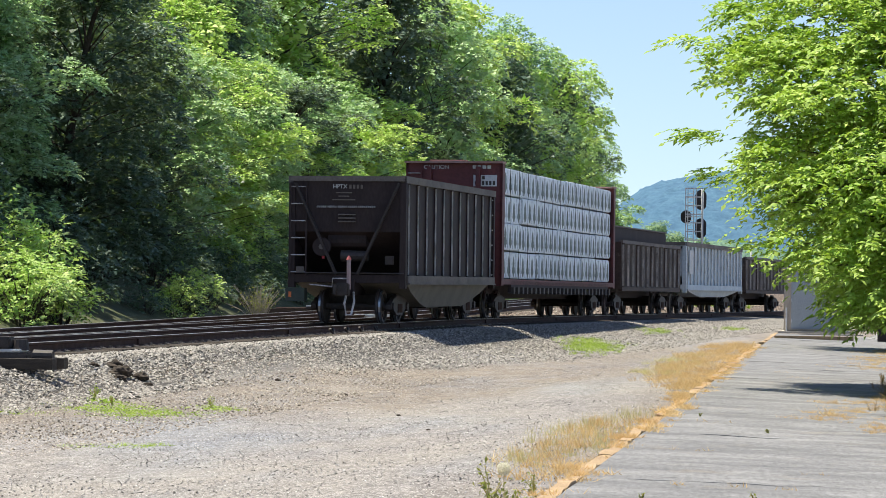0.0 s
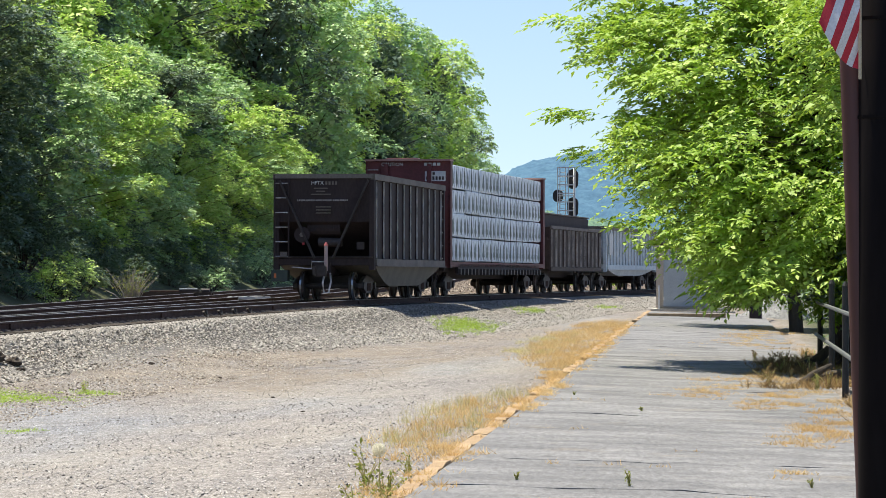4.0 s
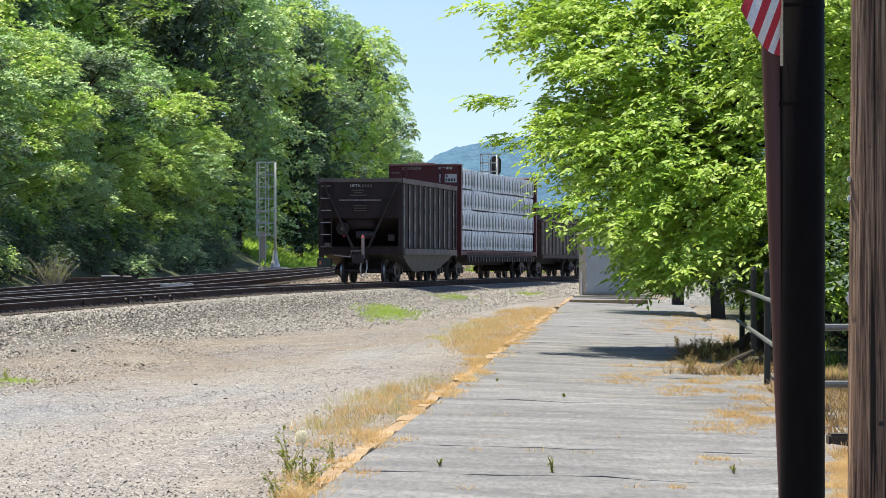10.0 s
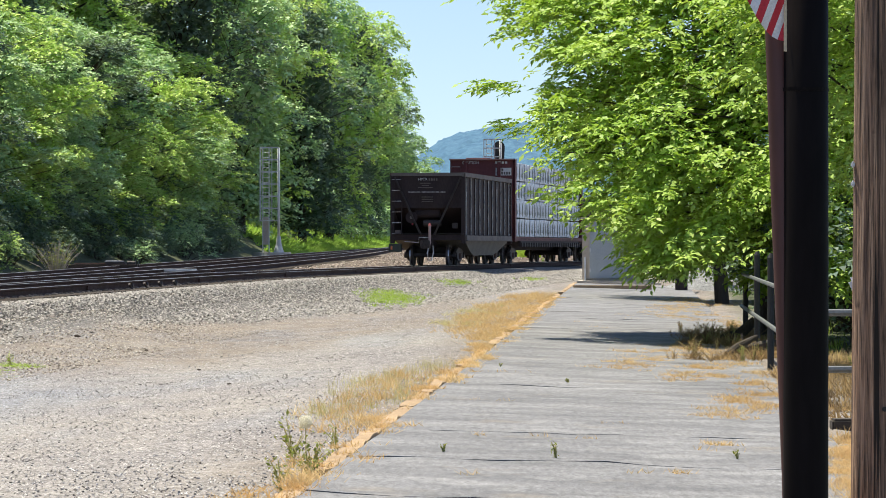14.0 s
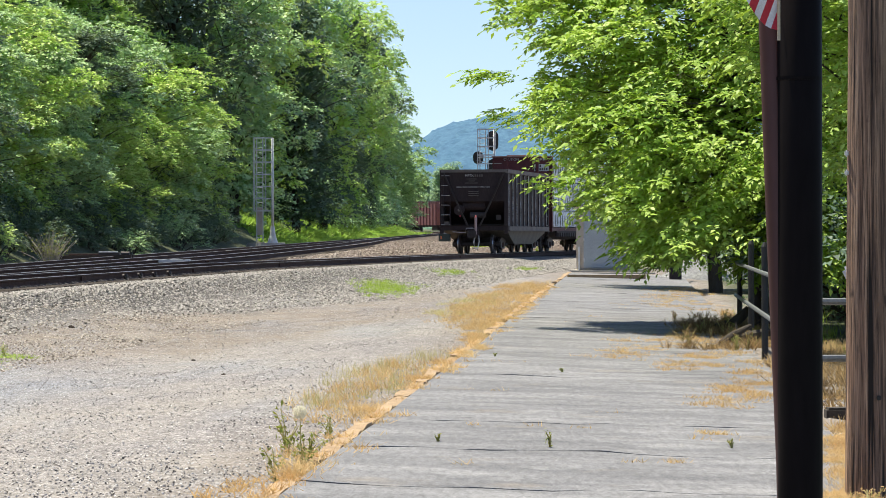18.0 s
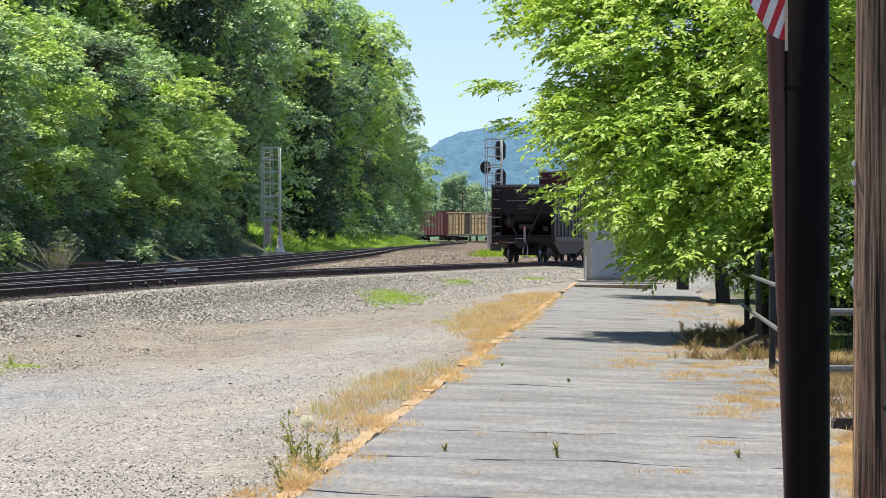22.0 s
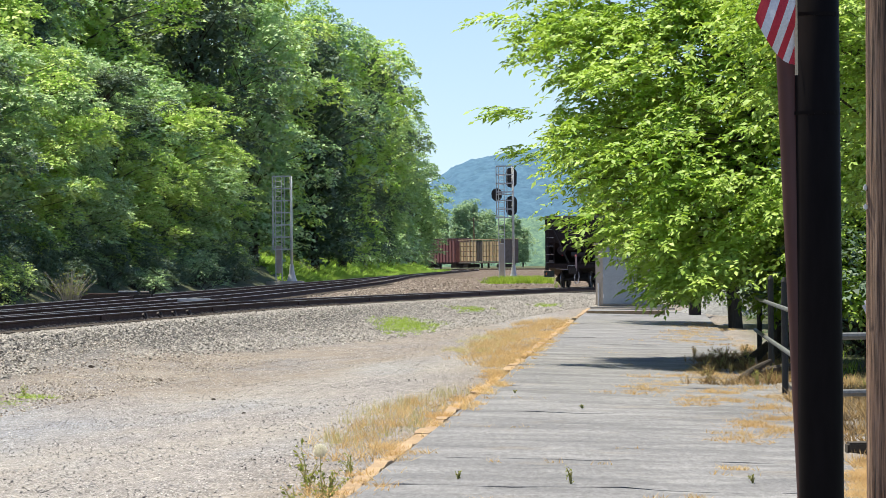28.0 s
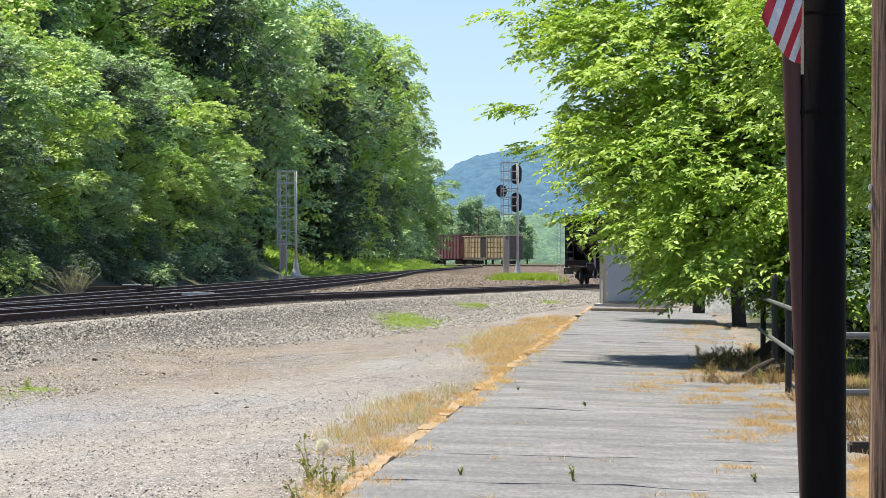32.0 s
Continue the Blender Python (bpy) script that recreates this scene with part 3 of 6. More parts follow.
# ---- tracks ----
def rail_line(fx, off, y0, y1, step, fz):
    ys = np.arange(y0, y1 + 0.01, step)
    out = []
    for y in ys:
        h = (fx(y + 0.5) - fx(y - 0.5))
        n = Vector((1, -h, 0)).normalized()
        out.append((Vector((fx(y), y, fz(y) - RAIL_Z)) + n * off, n))
    return out


RAIL_SHAPE = ((-0.07, 0), (0.07, 0), (0.07, 0.02), (0.012, 0.04), (0.012, 0.125), (0.037, 0.14), (0.037, 0.172), (-0.037, 0.172), (-0.037, 0.14), (-0.012, 0.125), (-0.012, 0.04), (-0.07, 0.02))


def sweep(line, shape, z, scale=1.0):
    b = Build()
    k = len(shape)
    verts = [p + n * (u * scale) + Vector((0, 0, z + w)) for p, n in line for u, w in shape]
    faces = [(i * k + j, i * k + (j + 1) % k, (i + 1) * k + (j + 1) % k, (i + 1) * k + j) for i in range(len(line) - 1) for j in range(k)]
    faces += [tuple(range(k)), tuple((len(line) - 1) * k + j for j in range(k))]
    return b.add(verts, faces)


def build_track(name, label, fx, y0, y1, step, tie0, tie1, near=(0, 0), fz=zflat):
    tr = root(name, label, "railway track", kind="structure")
    for s in (-1, 1):
        line = rail_line(fx, s * (GAUGE / 2 + 0.037), y0, y1, step, fz)
        r = part("rail", sweep(line, RAIL_SHAPE, RAIL_Z - 0.178), RAIL, tr)
        part("rail_head", sweep(line, ((-0.03, 0), (0.03, 0), (0.03, 0.006), (-0.03, 0.006)), RAIL_Z - 0.0055), RAIL_TOP, r, "worn shiny running surface")
    tie = Build().box((0, 0, 0), (2.6, 0.22, 0.17)).mesh("tie", TIE)
    soften(tie, 0.012, 1)
    plate = Build()
    for s in (-1, 1):
        plate.box((s * 0.755, 0, 0.095), (0.34, 0.18, 0.018))
        for e in (-0.11, 0.11):
            plate.box((s * 0.755 + e, 0.05, 0.115), (0.03, 0.025, 0.03)).box((s * 0.755 + e, -0.05, 0.115), (0.03, 0.025, 0.03))
    plate = plate.mesh("tie_plate", CHORD)
    y = tie0
    rng = random.Random(len(name))
    while y < tie1:
        h = fx(y + 0.5) - fx(y - 0.5)
        m = Matrix.Translation((fx(y) + rng.uniform(-0.04, 0.04), y, fz(y) - 0.262 + rng.uniform(-0.012, 0.008))) @ Euler((0, 0, -math.atan(h) + rng.uniform(-0.02, 0.02))).to_matrix().to_4x4()
        t = part("tie", tie, TIE, tr, at=m)
        if near[0] < y < near[1]:
            part("tie_plate", plate, CHORD, t, at=Matrix.Identity(4))
        y += 0.54
    return tr


build_track("track_siding", "rusty rails on dark ties carrying the slow train", xa, 20, 255, 2.5, 40, 185, (50, 100), za)
build_track("track_main", "rails of the main track curving far away", xm, 20, 640, 5, 60, 200)
build_track("track_crossover", "crossover rails beside the main track", xs, 52, 296, 2, 58, 190)


def xf(y):
    """A far track that crosses beyond the end of the main line."""
    return 7.1 - (y - 499.0) * 0.344


build_track("track_far", "distant rails under the standing cars", xf, 470, 560, 5, 600, 600)


def joint_bars():
    """Joint bars and looped bond cables on the near rail of the siding."""
    tr = bpy.data.objects["track_siding"]
    bar = Build().box((0, 0, 0), (0.03, 0.9, 0.10)).mesh("joint_bar", RAIL)
    for y in (58.0, 70.2, 82.4, 94.5, 106.7, 119.0, 131.0, 143.0):
        h = xa(y + 0.5) - xa(y - 0.5)
        m = Matrix.Translation((xa(y) + 0.80, y, za(y) - 0.09)) @ Euler((0, 0, -math.atan(h))).to_matrix().to_4x4()
        part("joint_bar", bar, RAIL, tr, at=m)
    loop = Build().tube([(0.0, -0.32, 0.02), (0.05, -0.22, -0.10), (0.09, 0.0, -0.16), (0.05, 0.22, -0.10), (0.0, 0.32, 0.02)], [0.03] * 5, 7).mesh("bond_cable", STEEL_DARK)
    for y in (74.0, 75.6, 77.2, 78.9):
        part("bond_cable", loop, STEEL_DARK, tr, "black looped bond cable", at=Matrix.Translation((xa(y) + 0.82, y, za(y) - 0.08)))


joint_bars()


# ---- railway cars (origin at the near end, on the rails; y runs away along the track) ----
def lettering(name, text, size, material, parent, m, label=""):
    c = bpy.data.curves.new(name, "FONT")
    c.body, c.size, c.extrude = text, size, 0.003
    c.align_x = "CENTER"
    tmp = bpy.data.objects.new(name, c)
    scene.collection.objects.link(tmp)
    me = bpy.data.meshes.new_from_object(tmp.evaluated_get(bpy.context.evaluated_depsgraph_get()))
    bpy.data.objects.remove(tmp)
    me.materials.clear()
    me.materials.append(material)
    return part(name, me, material, parent, label, at=m)


def wheel_mesh():
    b = Build()
    n = 20
    prof = [(0.08, 0.0), (0.36, 0.02), (0.42, 0.0), (0.455, -0.02), (0.455, 0.02), (0.425, 0.035), (0.42, 0.13), (0.35, 0.13), (0.32, 0.07), (0.12, 0.09), (0.10, 0.14), (0.0, 0.14)]
    verts = [(w, r * math.cos(k * 2 * math.pi / n), r * math.sin(k * 2 * math.pi / n)) for r, w in prof for k in range(n)]
    faces = [(i * n + k, i * n + (k + 1) % n, (i + 1) * n + (k + 1) % n, (i + 1) * n + k) for i in range(len(prof) - 1) for k in range(n)]
    b.add(verts, faces)
    for a in (0.6, 2.7, 4.8):
        b.box((0.10, 0.22 * math.cos(a), 0.22 * math.sin(a)), (0.03, 0.08, 0.08))
    return b.mesh("wheel", STEEL_DARK)


WHEEL = wheel_mesh()
TREAD = Build().tube([(0.045, 0, 0), (0.12, 0, 0)], [0.424, 0.422], 20, False).mesh("tread", WHEEL_RIM)
AXLE = Build().tube([(-0.95, 0, 0), (0.95, 0, 0)], [0.085, 0.085], 10).mesh("axle", STEEL_DARK)
WHEELSETS = []


def truck(car, y):
    """Two wheelsets, side frames with springs, bolster."""
    for s in (-1, 1):
        b = Build()
        x = s * 0.99
        b.slab([(x - 0.06, y - 1.05, 0.48), (x - 0.06, y - 0.75, 0.62), (x - 0.06, y - 0.3, 0.72), (x - 0.06, y + 0.3, 0.72), (x - 0.06, y + 0.75, 0.62), (x - 0.06, y + 1.05, 0.48), (x - 0.06, y + 1.05, 0.36), (x - 0.06, y + 0.72, 0.36), (x - 0.06, y + 0.32, 0.20), (x - 0.06, y - 0.32, 0.20), (x - 0.06, y - 0.72, 0.36), (x - 0.06, y - 1.05, 0.36)], (0.12, 0, 0))
        for dy in (-0.85, 0.85):
            b.tube([(x - 0.1, y + dy, 0.42), (x + 0.11, y + dy, 0.42)], [0.12, 0.12], 10)
        part("side_frame", b, STEEL_DARK, car)
        sp = Build()
        for dy in (-0.2, -0.07, 0.07, 0.2):
            sp.tube([(x + s * 0.04, y + dy, 0.27), (x + s * 0.04, y + dy, 0.50)], [0.055, 0.055], 8)
        part("spring_nest", sp, RAIL, car)
    part("bolster", Build().box((0, y, 0.62), (2.0, 0.42, 0.26)), STEEL_DARK, car)
    for dy in (-0.87, 0.87):
        ws = part("wheelset", AXLE, STEEL_DARK, car, at=(0, y + dy, 0.42))
        for s in (-1, 1):
            w = part("wheel", WHEEL, STEEL_DARK, ws, at=Matrix.Translation((s * 0.70, 0, 0)) @ (Matrix.Identity(4) if s > 0 else Matrix.Rotation(math.pi, 4, "Z")))
            w.data.polygons[0].use_smooth = False
            part("tread", TREAD, WHEEL_RIM, ws, "bright worn wheel tread", at=Matrix.Translation((s * 0.70, 0, 0)) @ (Matrix.Identity(4) if s > 0 else Matrix.Rotation(math.pi, 4, "Z")))
        WHEELSETS.append((ws, y + dy))


def coupler(car, y, d):
    """Coupler shank and knuckle at an end; d is the way it points."""
    b = Build()
    b.box((0, y + d * 0.2, 0.86), (0.22, 0.7, 0.2)).box((0.02, y + d * 0.55, 0.86), (0.34, 0.24, 0.34)).box((0.16, y + d * 0.7, 0.86), (0.12, 0.2, 0.3)).box((-0.14, y + d * 0.68, 0.86), (0.1, 0.16, 0.28))
    part("coupler", b, STEEL_DARK, car, bevel=0.02)
    part("draft_sill", Build().box((0, y - d * 0.6, 0.92), (0.42, 1.3, 0.4)), BLACK_CAR, car)


def grab_ladder(car, x, y, z0, z1, n, along, width=0.42, mat_=None):
    """A side or end ladder: two stiles and rungs."""
    mat_ = mat_ or BLACK_CAR
    b = Build()
    a = Vector((width, 0, 0)) if along == "x" else Vector((0, width, 0))
    p = Vector((x, y, 0))
    for e in (Vector((0, 0, 0)), a):
        b.beam(p + e + Vector((0, 0, z0 - 0.1)), p + e + Vector((0, 0, z1 + 0.1)), 0.04)
    lad = part("ladder", b, mat_, car)
    for i in range(n):
        z = z0 + (z1 - z0) * i / max(1, n - 1)
        part("rung", Build().tube([p + Vector((0, 0, z)), p + a + Vector((0, 0, z))], [0.016, 0.016], 6), RIB_EDGE, lad)


def hopper_car(name, label, length, top, paint, near_end=True, ribs=11, sill_paint=None, group="freight cars of the train", belly=0.64, belly_paint=None):
    """An open-top or covered hopper: ribbed sides, sloped ends, chutes below."""
    car = root(name, label, "freight car", group)
    W = 1.52
    z0 = 1.22
    y0, y1 = 0.75, length - 0.75
    ins = 0.06
    for s in (-1, 1):
        b = Build().box((s * (W - 0.09), (y0 + y1) / 2, (z0 + top) / 2), (0.05, y1 - y0, top - z0))
        part("side_sheet", b, paint, car)
        c = Build().box((s * (W - 0.03), (y0 + y1) / 2, top - 0.07), (0.14, y1 - y0 + 0.04, 0.15)).box((s * (W - 0.06), (y0 + y1) / 2, top + 0.015), (0.2, y1 - y0 + 0.04, 0.03))
        part("top_chord", c, CHORD, car)
        b = Build().box((s * (W - 0.02), (y0 + y1) / 2, z0 - 0.1), (0.16, y1 - y0 - 0.3, 0.22)).box((s * (W - 0.02), (y0 + y1) / 2, z0 - 0.2), (0.24, y1 - y0 - 0.3, 0.03))
        part("side_sill", b, sill_paint or CHORD, car)
        for i in range(ribs):
            y = y0 + 0.55 + (y1 - y0 - 1.1) * i / (ribs - 1)
            r = Build().box((s * (W - 0.035), y, (z0 + top - 0.14) / 2), (0.09, 0.10, top - 0.14 - z0))
            rib = part("rib", r, paint, car)
            part("rib_edge", Build().box((s * (W - 0.012), y - 0.053, (z0 + top - 0.14) / 2), (0.04, 0.008, top - 0.2 - z0)), RIB_EDGE, rib, "rib edge in pale streaks, scraped metal and painted light")
        for y in (y0, y1):
            part("corner_post", Build().box((s * (W - 0.06), y + (0.08 if y == y0 else -0.08), (0.9 + top) / 2), (0.16, 0.2, top - 0.9)), paint, car)
    for y, d in ((y0, 1), (y1, -1)):
        # end sheet high up, then a sheet that slopes inward to the bays
        b = Build().slab([(-W + 0.1, y, top - 0.02), (W - 0.1, y, top - 0.02), (W - 0.1, y + d * 0.05, top - 1.4), (-W + 0.1, y + d * 0.05, top - 1.4)], (0, d * 0.04, 0))
        b.slab([(-W + 0.1, y + d * 0.05, top - 1.4), (W - 0.1, y + d * 0.05, top - 1.4), (W - 0.1, y + d * 2.3, 1.15), (-W + 0.1, y + d * 2.3, 1.15)], (0, d * 0.04, 0.02))
        part("end_sheet", b, paint, car)
        part("end_chord", Build().box((0, y + d * 0.02, top - 0.04), (2 * W - 0.05, 0.14, 0.13)), CHORD, car)
        part("end_sill", Build().box((0, y + d * 0.15, 1.14), (2 * W, 0.3, 0.2)), paint, car)
        for s in (-1, 1):
            part("end_brace", Build().beam((s * (W - 0.16), y - d * 0.035, top - 0.16), (s * 0.28, y - d * 0.035, 1.25), 0.15, 0.06), BRACE, car)
        part("platform_plate", Build().box((0, y + d * 0.9, 1.05), (1.6, 1.6, 0.05)), paint, car)
        coupler(car, y, -d)
        grab_ladder(car, -W + 0.03, y - d * 0.05, 1.3, top - 0.25, 6, "x")
        grab_ladder(car, W - 0.02 if d < 0 else -W + 0.0, y + d * 0.1, 1.3, top - 0.25, 6, "y", 0.42 * d)
    # chutes
    yc, half = length / 2, length / 2 - 1.2
    b = Build()
    n = 14
    verts = []
    for k in range(n + 1):
        u = -1 + 2 * k / n
        fall = belly * min(1.0, 1.9 * (1 - abs(u))) ** 0.8
        w = W - 0.05 - 0.30 * fall
        verts += [(-W + 0.05, yc + u * half, 1.05), (W - 0.05, yc + u * half, 1.05), (w, yc + u * half, 1.045 - fall), (-w, yc + u * half, 1.045 - fall)]
    b.add(verts, [(4 * k + i, 4 * k + (i + 1) % 4, 4 * k + 4 + (i + 1) % 4, 4 * k + 4 + i) for k in range(n) for i in range(4)] + [(0, 1, 2, 3), (4 * n + 3, 4 * n + 2, 4 * n + 1, 4 * n)])
    ch = part("chute", b, belly_paint or CHUTE, car, "dull grey sloped discharge chute")
    part("chute_door", Build().box((0, yc, 1.02 - belly), (1.9, 1.6, 0.05)), STEEL_DARK, ch)
    truck(car, 2.35)
    truck(car, length - 2.35)
    return car


def end_fittings(car, y, top):
    """Brake gear, hose, lever and stencils on the near end of the last hopper."""
    r = part("brake_reservoir", Build().tube([(-0.55, y + 0.42, 2.15), (0.45, y + 0.42, 2.15)], [0.23, 0.23], 14), BLACK_CAR, car)
    part("brake_cylinder", Build().tube([(-0.2, y + 0.25, 1.72), (0.5, y + 0.25, 1.72)], [0.15, 0.13], 12), STEEL_DARK, car)
    part("brake_wheel", Build().tube([(-0.66, y - 0.06, 1.95), (-0.66, y + 0.02, 1.95)], [0.24, 0.24], 14), BLACK_CAR, car)
    part("brake_wheel_hub", Build().tube([(-0.66, y - 0.09, 1.95), (-0.66, y - 0.05, 1.95)], [0.07, 0.05], 8), CHORD, car, "pale dusty hub")
    part("reflector", Build().box((-0.62, y - 0.03, 1.68), (0.07, 0.02, 0.07)), mat("red_reflector", (0.35, 0.02, 0.03), (0.5, 0.03, 0.05), 9, 0.4), car, "small red reflector")
    part("uncoupling_lever", Build().tube([(-0.95, y - 0.12, 0.98), (-0.35, y - 0.16, 0.93), (-0.3, y - 0.3, 1.14), (0.1, y - 0.3, 1.14)], [0.02] * 4, 6), RIB_EDGE, car, "pale bent uncoupling lever")
    part("marker_post", Build().tube([(0.18, y - 0.55, 0.86), (0.18, y - 0.55, 1.62)], [0.055, 0.055], 10), mat("faded_pink_marker", (0.35, 0.24, 0.24), (0.5, 0.38, 0.38), 5, 0.7), car, "faded pink end-of-train marker on the coupler")
    part("marker_cap", Build().tube([(0.18, y - 0.55, 1.62), (0.18, y - 0.55, 1.72)], [0.07, 0.02], 10), mat("marker_red", (0.4, 0.08, 0.09), (0.55, 0.14, 0.14), 6, 0.6), car)
    part("brake_hose", Build().tube([(0.15, y - 0.6, 0.8), (0.12, y - 0.75, 0.5), (0.16, y - 0.72, 0.22), (0.28, y - 0.66, 0.22), (0.34, y - 0.6, 0.55), (0.3, y - 0.5, 0.8)], [0.03] * 6, 7), RIB_EDGE, car, "pale hanging air hose")
    part("valve_box", Build().box((1.12, y - 0.02, 1.62), (0.22, 0.08, 0.22)), BRACE, car, "small dark grey box")
    part("placard", Build().box((-1.22, y - 0.06, 1.36), (0.22, 0.02, 0.16)), CHORD, car, "pale dusty placard")
    part("handrail", Build().tube([(-1.5, y - 0.08, 1.28), (1.5, y - 0.08, 1.28)], [0.018] * 2, 6), STEEL_DARK, car)
    m = Matrix.Translation((-0.05, y - 0.012, top - 0.42)) @ Euler((math.pi / 2, 0, 0)).to_matrix().to_4x4()
    lettering("reporting_mark", "HPTX", 0.15, WHITE, car, Matrix.Translation((-0.15, 0, 0.13)) @ m, "white stencilled letters")
    for i in range(4):
        part("number_bar", Build().box((0.07 + i * 0.10, y - 0.012, top - 0.245), (0.06, 0.006, 0.10)), CHORD, car, "faded stencilled digits")
    for z, w, h in ((top - 0.40, 0.42, 0.03), (top - 0.49, 0.28, 0.03), (top - 0.58, 0.6, 0.03)):
        part("stencil_bar", Build().box((-0.1, y - 0.008, z), (w, 0.006, h)), CHORD, car, "faint stencilled line")
    line = Build()
    for i in range(30):
        line.box((-0.80 + i * 0.052, y - 0.004, top - 0.76), (0.036 if i % 5 else 0.02, 0.03, 0.05))
    part("stencil_line", line, CHORD_PALE, car, "long faint line of small white stencil")
    for z in (0.96, 1.05, 1.14):
        part("stencil_bar", Build().box((-0.02, y + 0.01, top - z), (0.45, 0.07, 0.03)), CHORD, car, "faint stencilled line")
    lamp = Build().box((-1.35, y + 0.1, 0.72), (0.5, 0.3, 0.34))
    jb = part("journal_box", lamp, mat("dark_green_grey_steel", (0.03, 0.045, 0.038), (0.06, 0.08, 0.068), 5, 0.6), car)
    part("reflector", Build().box((-1.48, y - 0.06, 0.72), (0.07, 0.02, 0.14)), mat("orange_reflector", (0.6, 0.16, 0.05), (0.75, 0.24, 0.08), 9, 0.4), jb, "small orange reflector")


def centerbeam_car(name, label, length, top):
    car = root(name, label, "freight car", "freight cars of the train")
    W = 1.48
    part("deck", Build().box((0, length / 2, 1.12), (2 * W, length - 1.6, 0.16)), MAROON, car)
    part("centre_sill", Build().box((0, length / 2, 0.85), (0.5, length - 3, 0.5)), BLACK_CAR, car)
    for s in (-1, 1):
        part("side_sill", Build().box((s * (W - 0.05), length / 2, 0.98), (0.1, length - 4.5, 0.34)), BLACK_CAR, car)
        for i in range(26):
            part("winch", Build().box((s * W, 2.4 + i * (length - 4.8) / 25, 0.86), (0.16, 0.2, 0.2)), STEEL_DARK, car)
    for y, d in ((0.8, 1), (length - 0.8, -1)):
        bk = part("bulkhead", Build().box((0, y, (1.0 + top) / 2), (2 * W, 0.12, top - 1.0)).box((0, y - d * 0.12, (1.0 + top) / 2 - 0.3), (0.5, 0.14, top - 1.9)), MAROON, car, "faded maroon steel bulkhead")
        for s in (-1, 1):
            part("bulkhead_flange", Build().box((s * (W - 0.04), y + d * 0.12, (1.0 + top) / 2), (0.09, 0.36, top - 1.0)), MAROON, bk)
            part("bulkhead_post", Build().box((s * 0.75, y - d * 0.12, (1.0 + top) / 2), (0.14, 0.14, top - 1.2)), MAROON, bk)
        part("bulkhead_cap", Build().box((0, y + d * 0.1, top + 0.03), (2 * W + 0.04, 0.6, 0.06)).box((-0.2, y + d * 0.1, top + 0.08), (1.1, 0.4, 0.05)), ROOF_PINK, bk, "bulkhead cap with sun glare put into its pinkish colour")
        coupler(car, y, -d)
        grab_ladder(car, -W + 0.05, y - d * 0.1, 1.2, top - 0.3, 10, "x", 0.42, MAROON)
        if d > 0:
            m = Euler((math.pi / 2, 0, 0)).to_matrix().to_4x4()
            lettering("caution_words", "CAUTION", 0.17, WHITE, bk, Matrix.Translation((-0.55, y - 0.07, top - 0.17)) @ m, "white stencilled word")
            for i in range(4):
                part("stencil_bar", Build().box((0.62 + i * 0.15, y - 0.066, top - 0.11), (0.11, 0.006, 0.1)), WHITE, bk, "short white stencil")
            part("number_panel", Build().box((0.95, y - 0.068, top - 0.52), (0.72, 0.01, 0.34)), WHITE, bk, "white panel with a dark car number")
            for i in range(6):
                part("number_bar", Build().box((0.67 + i * 0.11, y - 0.076, top - 0.59), (0.07, 0.006, 0.12)), STEEL_DARK, bk)
            for i in range(2):
                part("number_bar", Build().box((0.78 + i * 0.12, y - 0.076, top - 0.43), (0.08, 0.006, 0.1)), STEEL_DARK, bk)
    part("centre_beam", Build().box((0, length / 2, top - 0.1), (0.5, length - 1.7, 0.16)).box((0, length / 2, 2.7), (0.06, length - 1.7, 3.0)), MAROON, car)
    # packs of lumber in printed wrap, four high
    y0, y1 = 1.25, length - 1.25
    cols = (4, 4, 4, 2, 4, 4, 4)
    step = (y1 - y0) / sum(cols)
    zs = 1.22
    ph = (top - 0.08 - zs) / 4
    rng = random.Random(8)
    spade = ((0, 0.92), (0.10, 0.78), (0.17, 0.62), (0.15, 0.50), (0.22, 0.38), (0.26, 0.22), (0.12, 0.14), (0.10, 0.04), (-0.10, 0.04), (-0.12, 0.14), (-0.26, 0.22), (-0.22, 0.38), (-0.15, 0.50), (-0.17, 0.62), (-0.10, 0.78))
    EMBLEM = Build().slab([(0, u * step * 1.12, w * ph * 0.84) for u, w in spade], (0.003, 0, 0)).mesh("wrap_print", PRINT)
    SEAM_STRIP = Build().box((0, 0, 0), (0.004, 0.035, ph - 0.12)).mesh("wrap_seam", SEAM)
    for s in (1, -1):
        ya = y0
        for c in cols:
            for r in range(4):
                jig = rng.uniform(-0.03, 0.03)
                ln = c * step - 0.03
                x = s * 0.79 + s * jig
                me = soften(Build().box((0, 0, 0), (1.18, ln, ph - 0.045)).mesh("lumber_pack", WRAP), 0.035)
                pk = part("lumber_pack", me, WRAP, car, "lumber pack in white printed wrap", at=(x, ya + c * step / 2, zs + ph * (r + 0.5) + jig * 0.5))
                if s > 0:
                    for k in range(c):
                        yc = (k + 0.5) * step - c * step / 2
                        part("wrap_print", EMBLEM, PRINT, pk, at=Matrix.Translation((0.592, yc, -ph / 2 + 0.05)))
                        part("wrap_seam", SEAM_STRIP, SEAM, pk, at=Matrix.Translation((0.5925, yc + step * 0.5 - 0.03, 0)))
            ya += c * step
    for s in (-1, 1):
        for i in range(0, 26, 2):
            y = 2.4 + i * (length - 4.8) / 25
            part("tie_down_cable", Build().tube([(s * 1.405, y, 1.0), (s * 1.405, y, top - 0.1), (s * 0.3, y, top - 0.02)], [0.008] * 3, 5), STEEL_DARK, car)
    truck(car, 2.7)
    truck(car, length - 2.7)
    return car


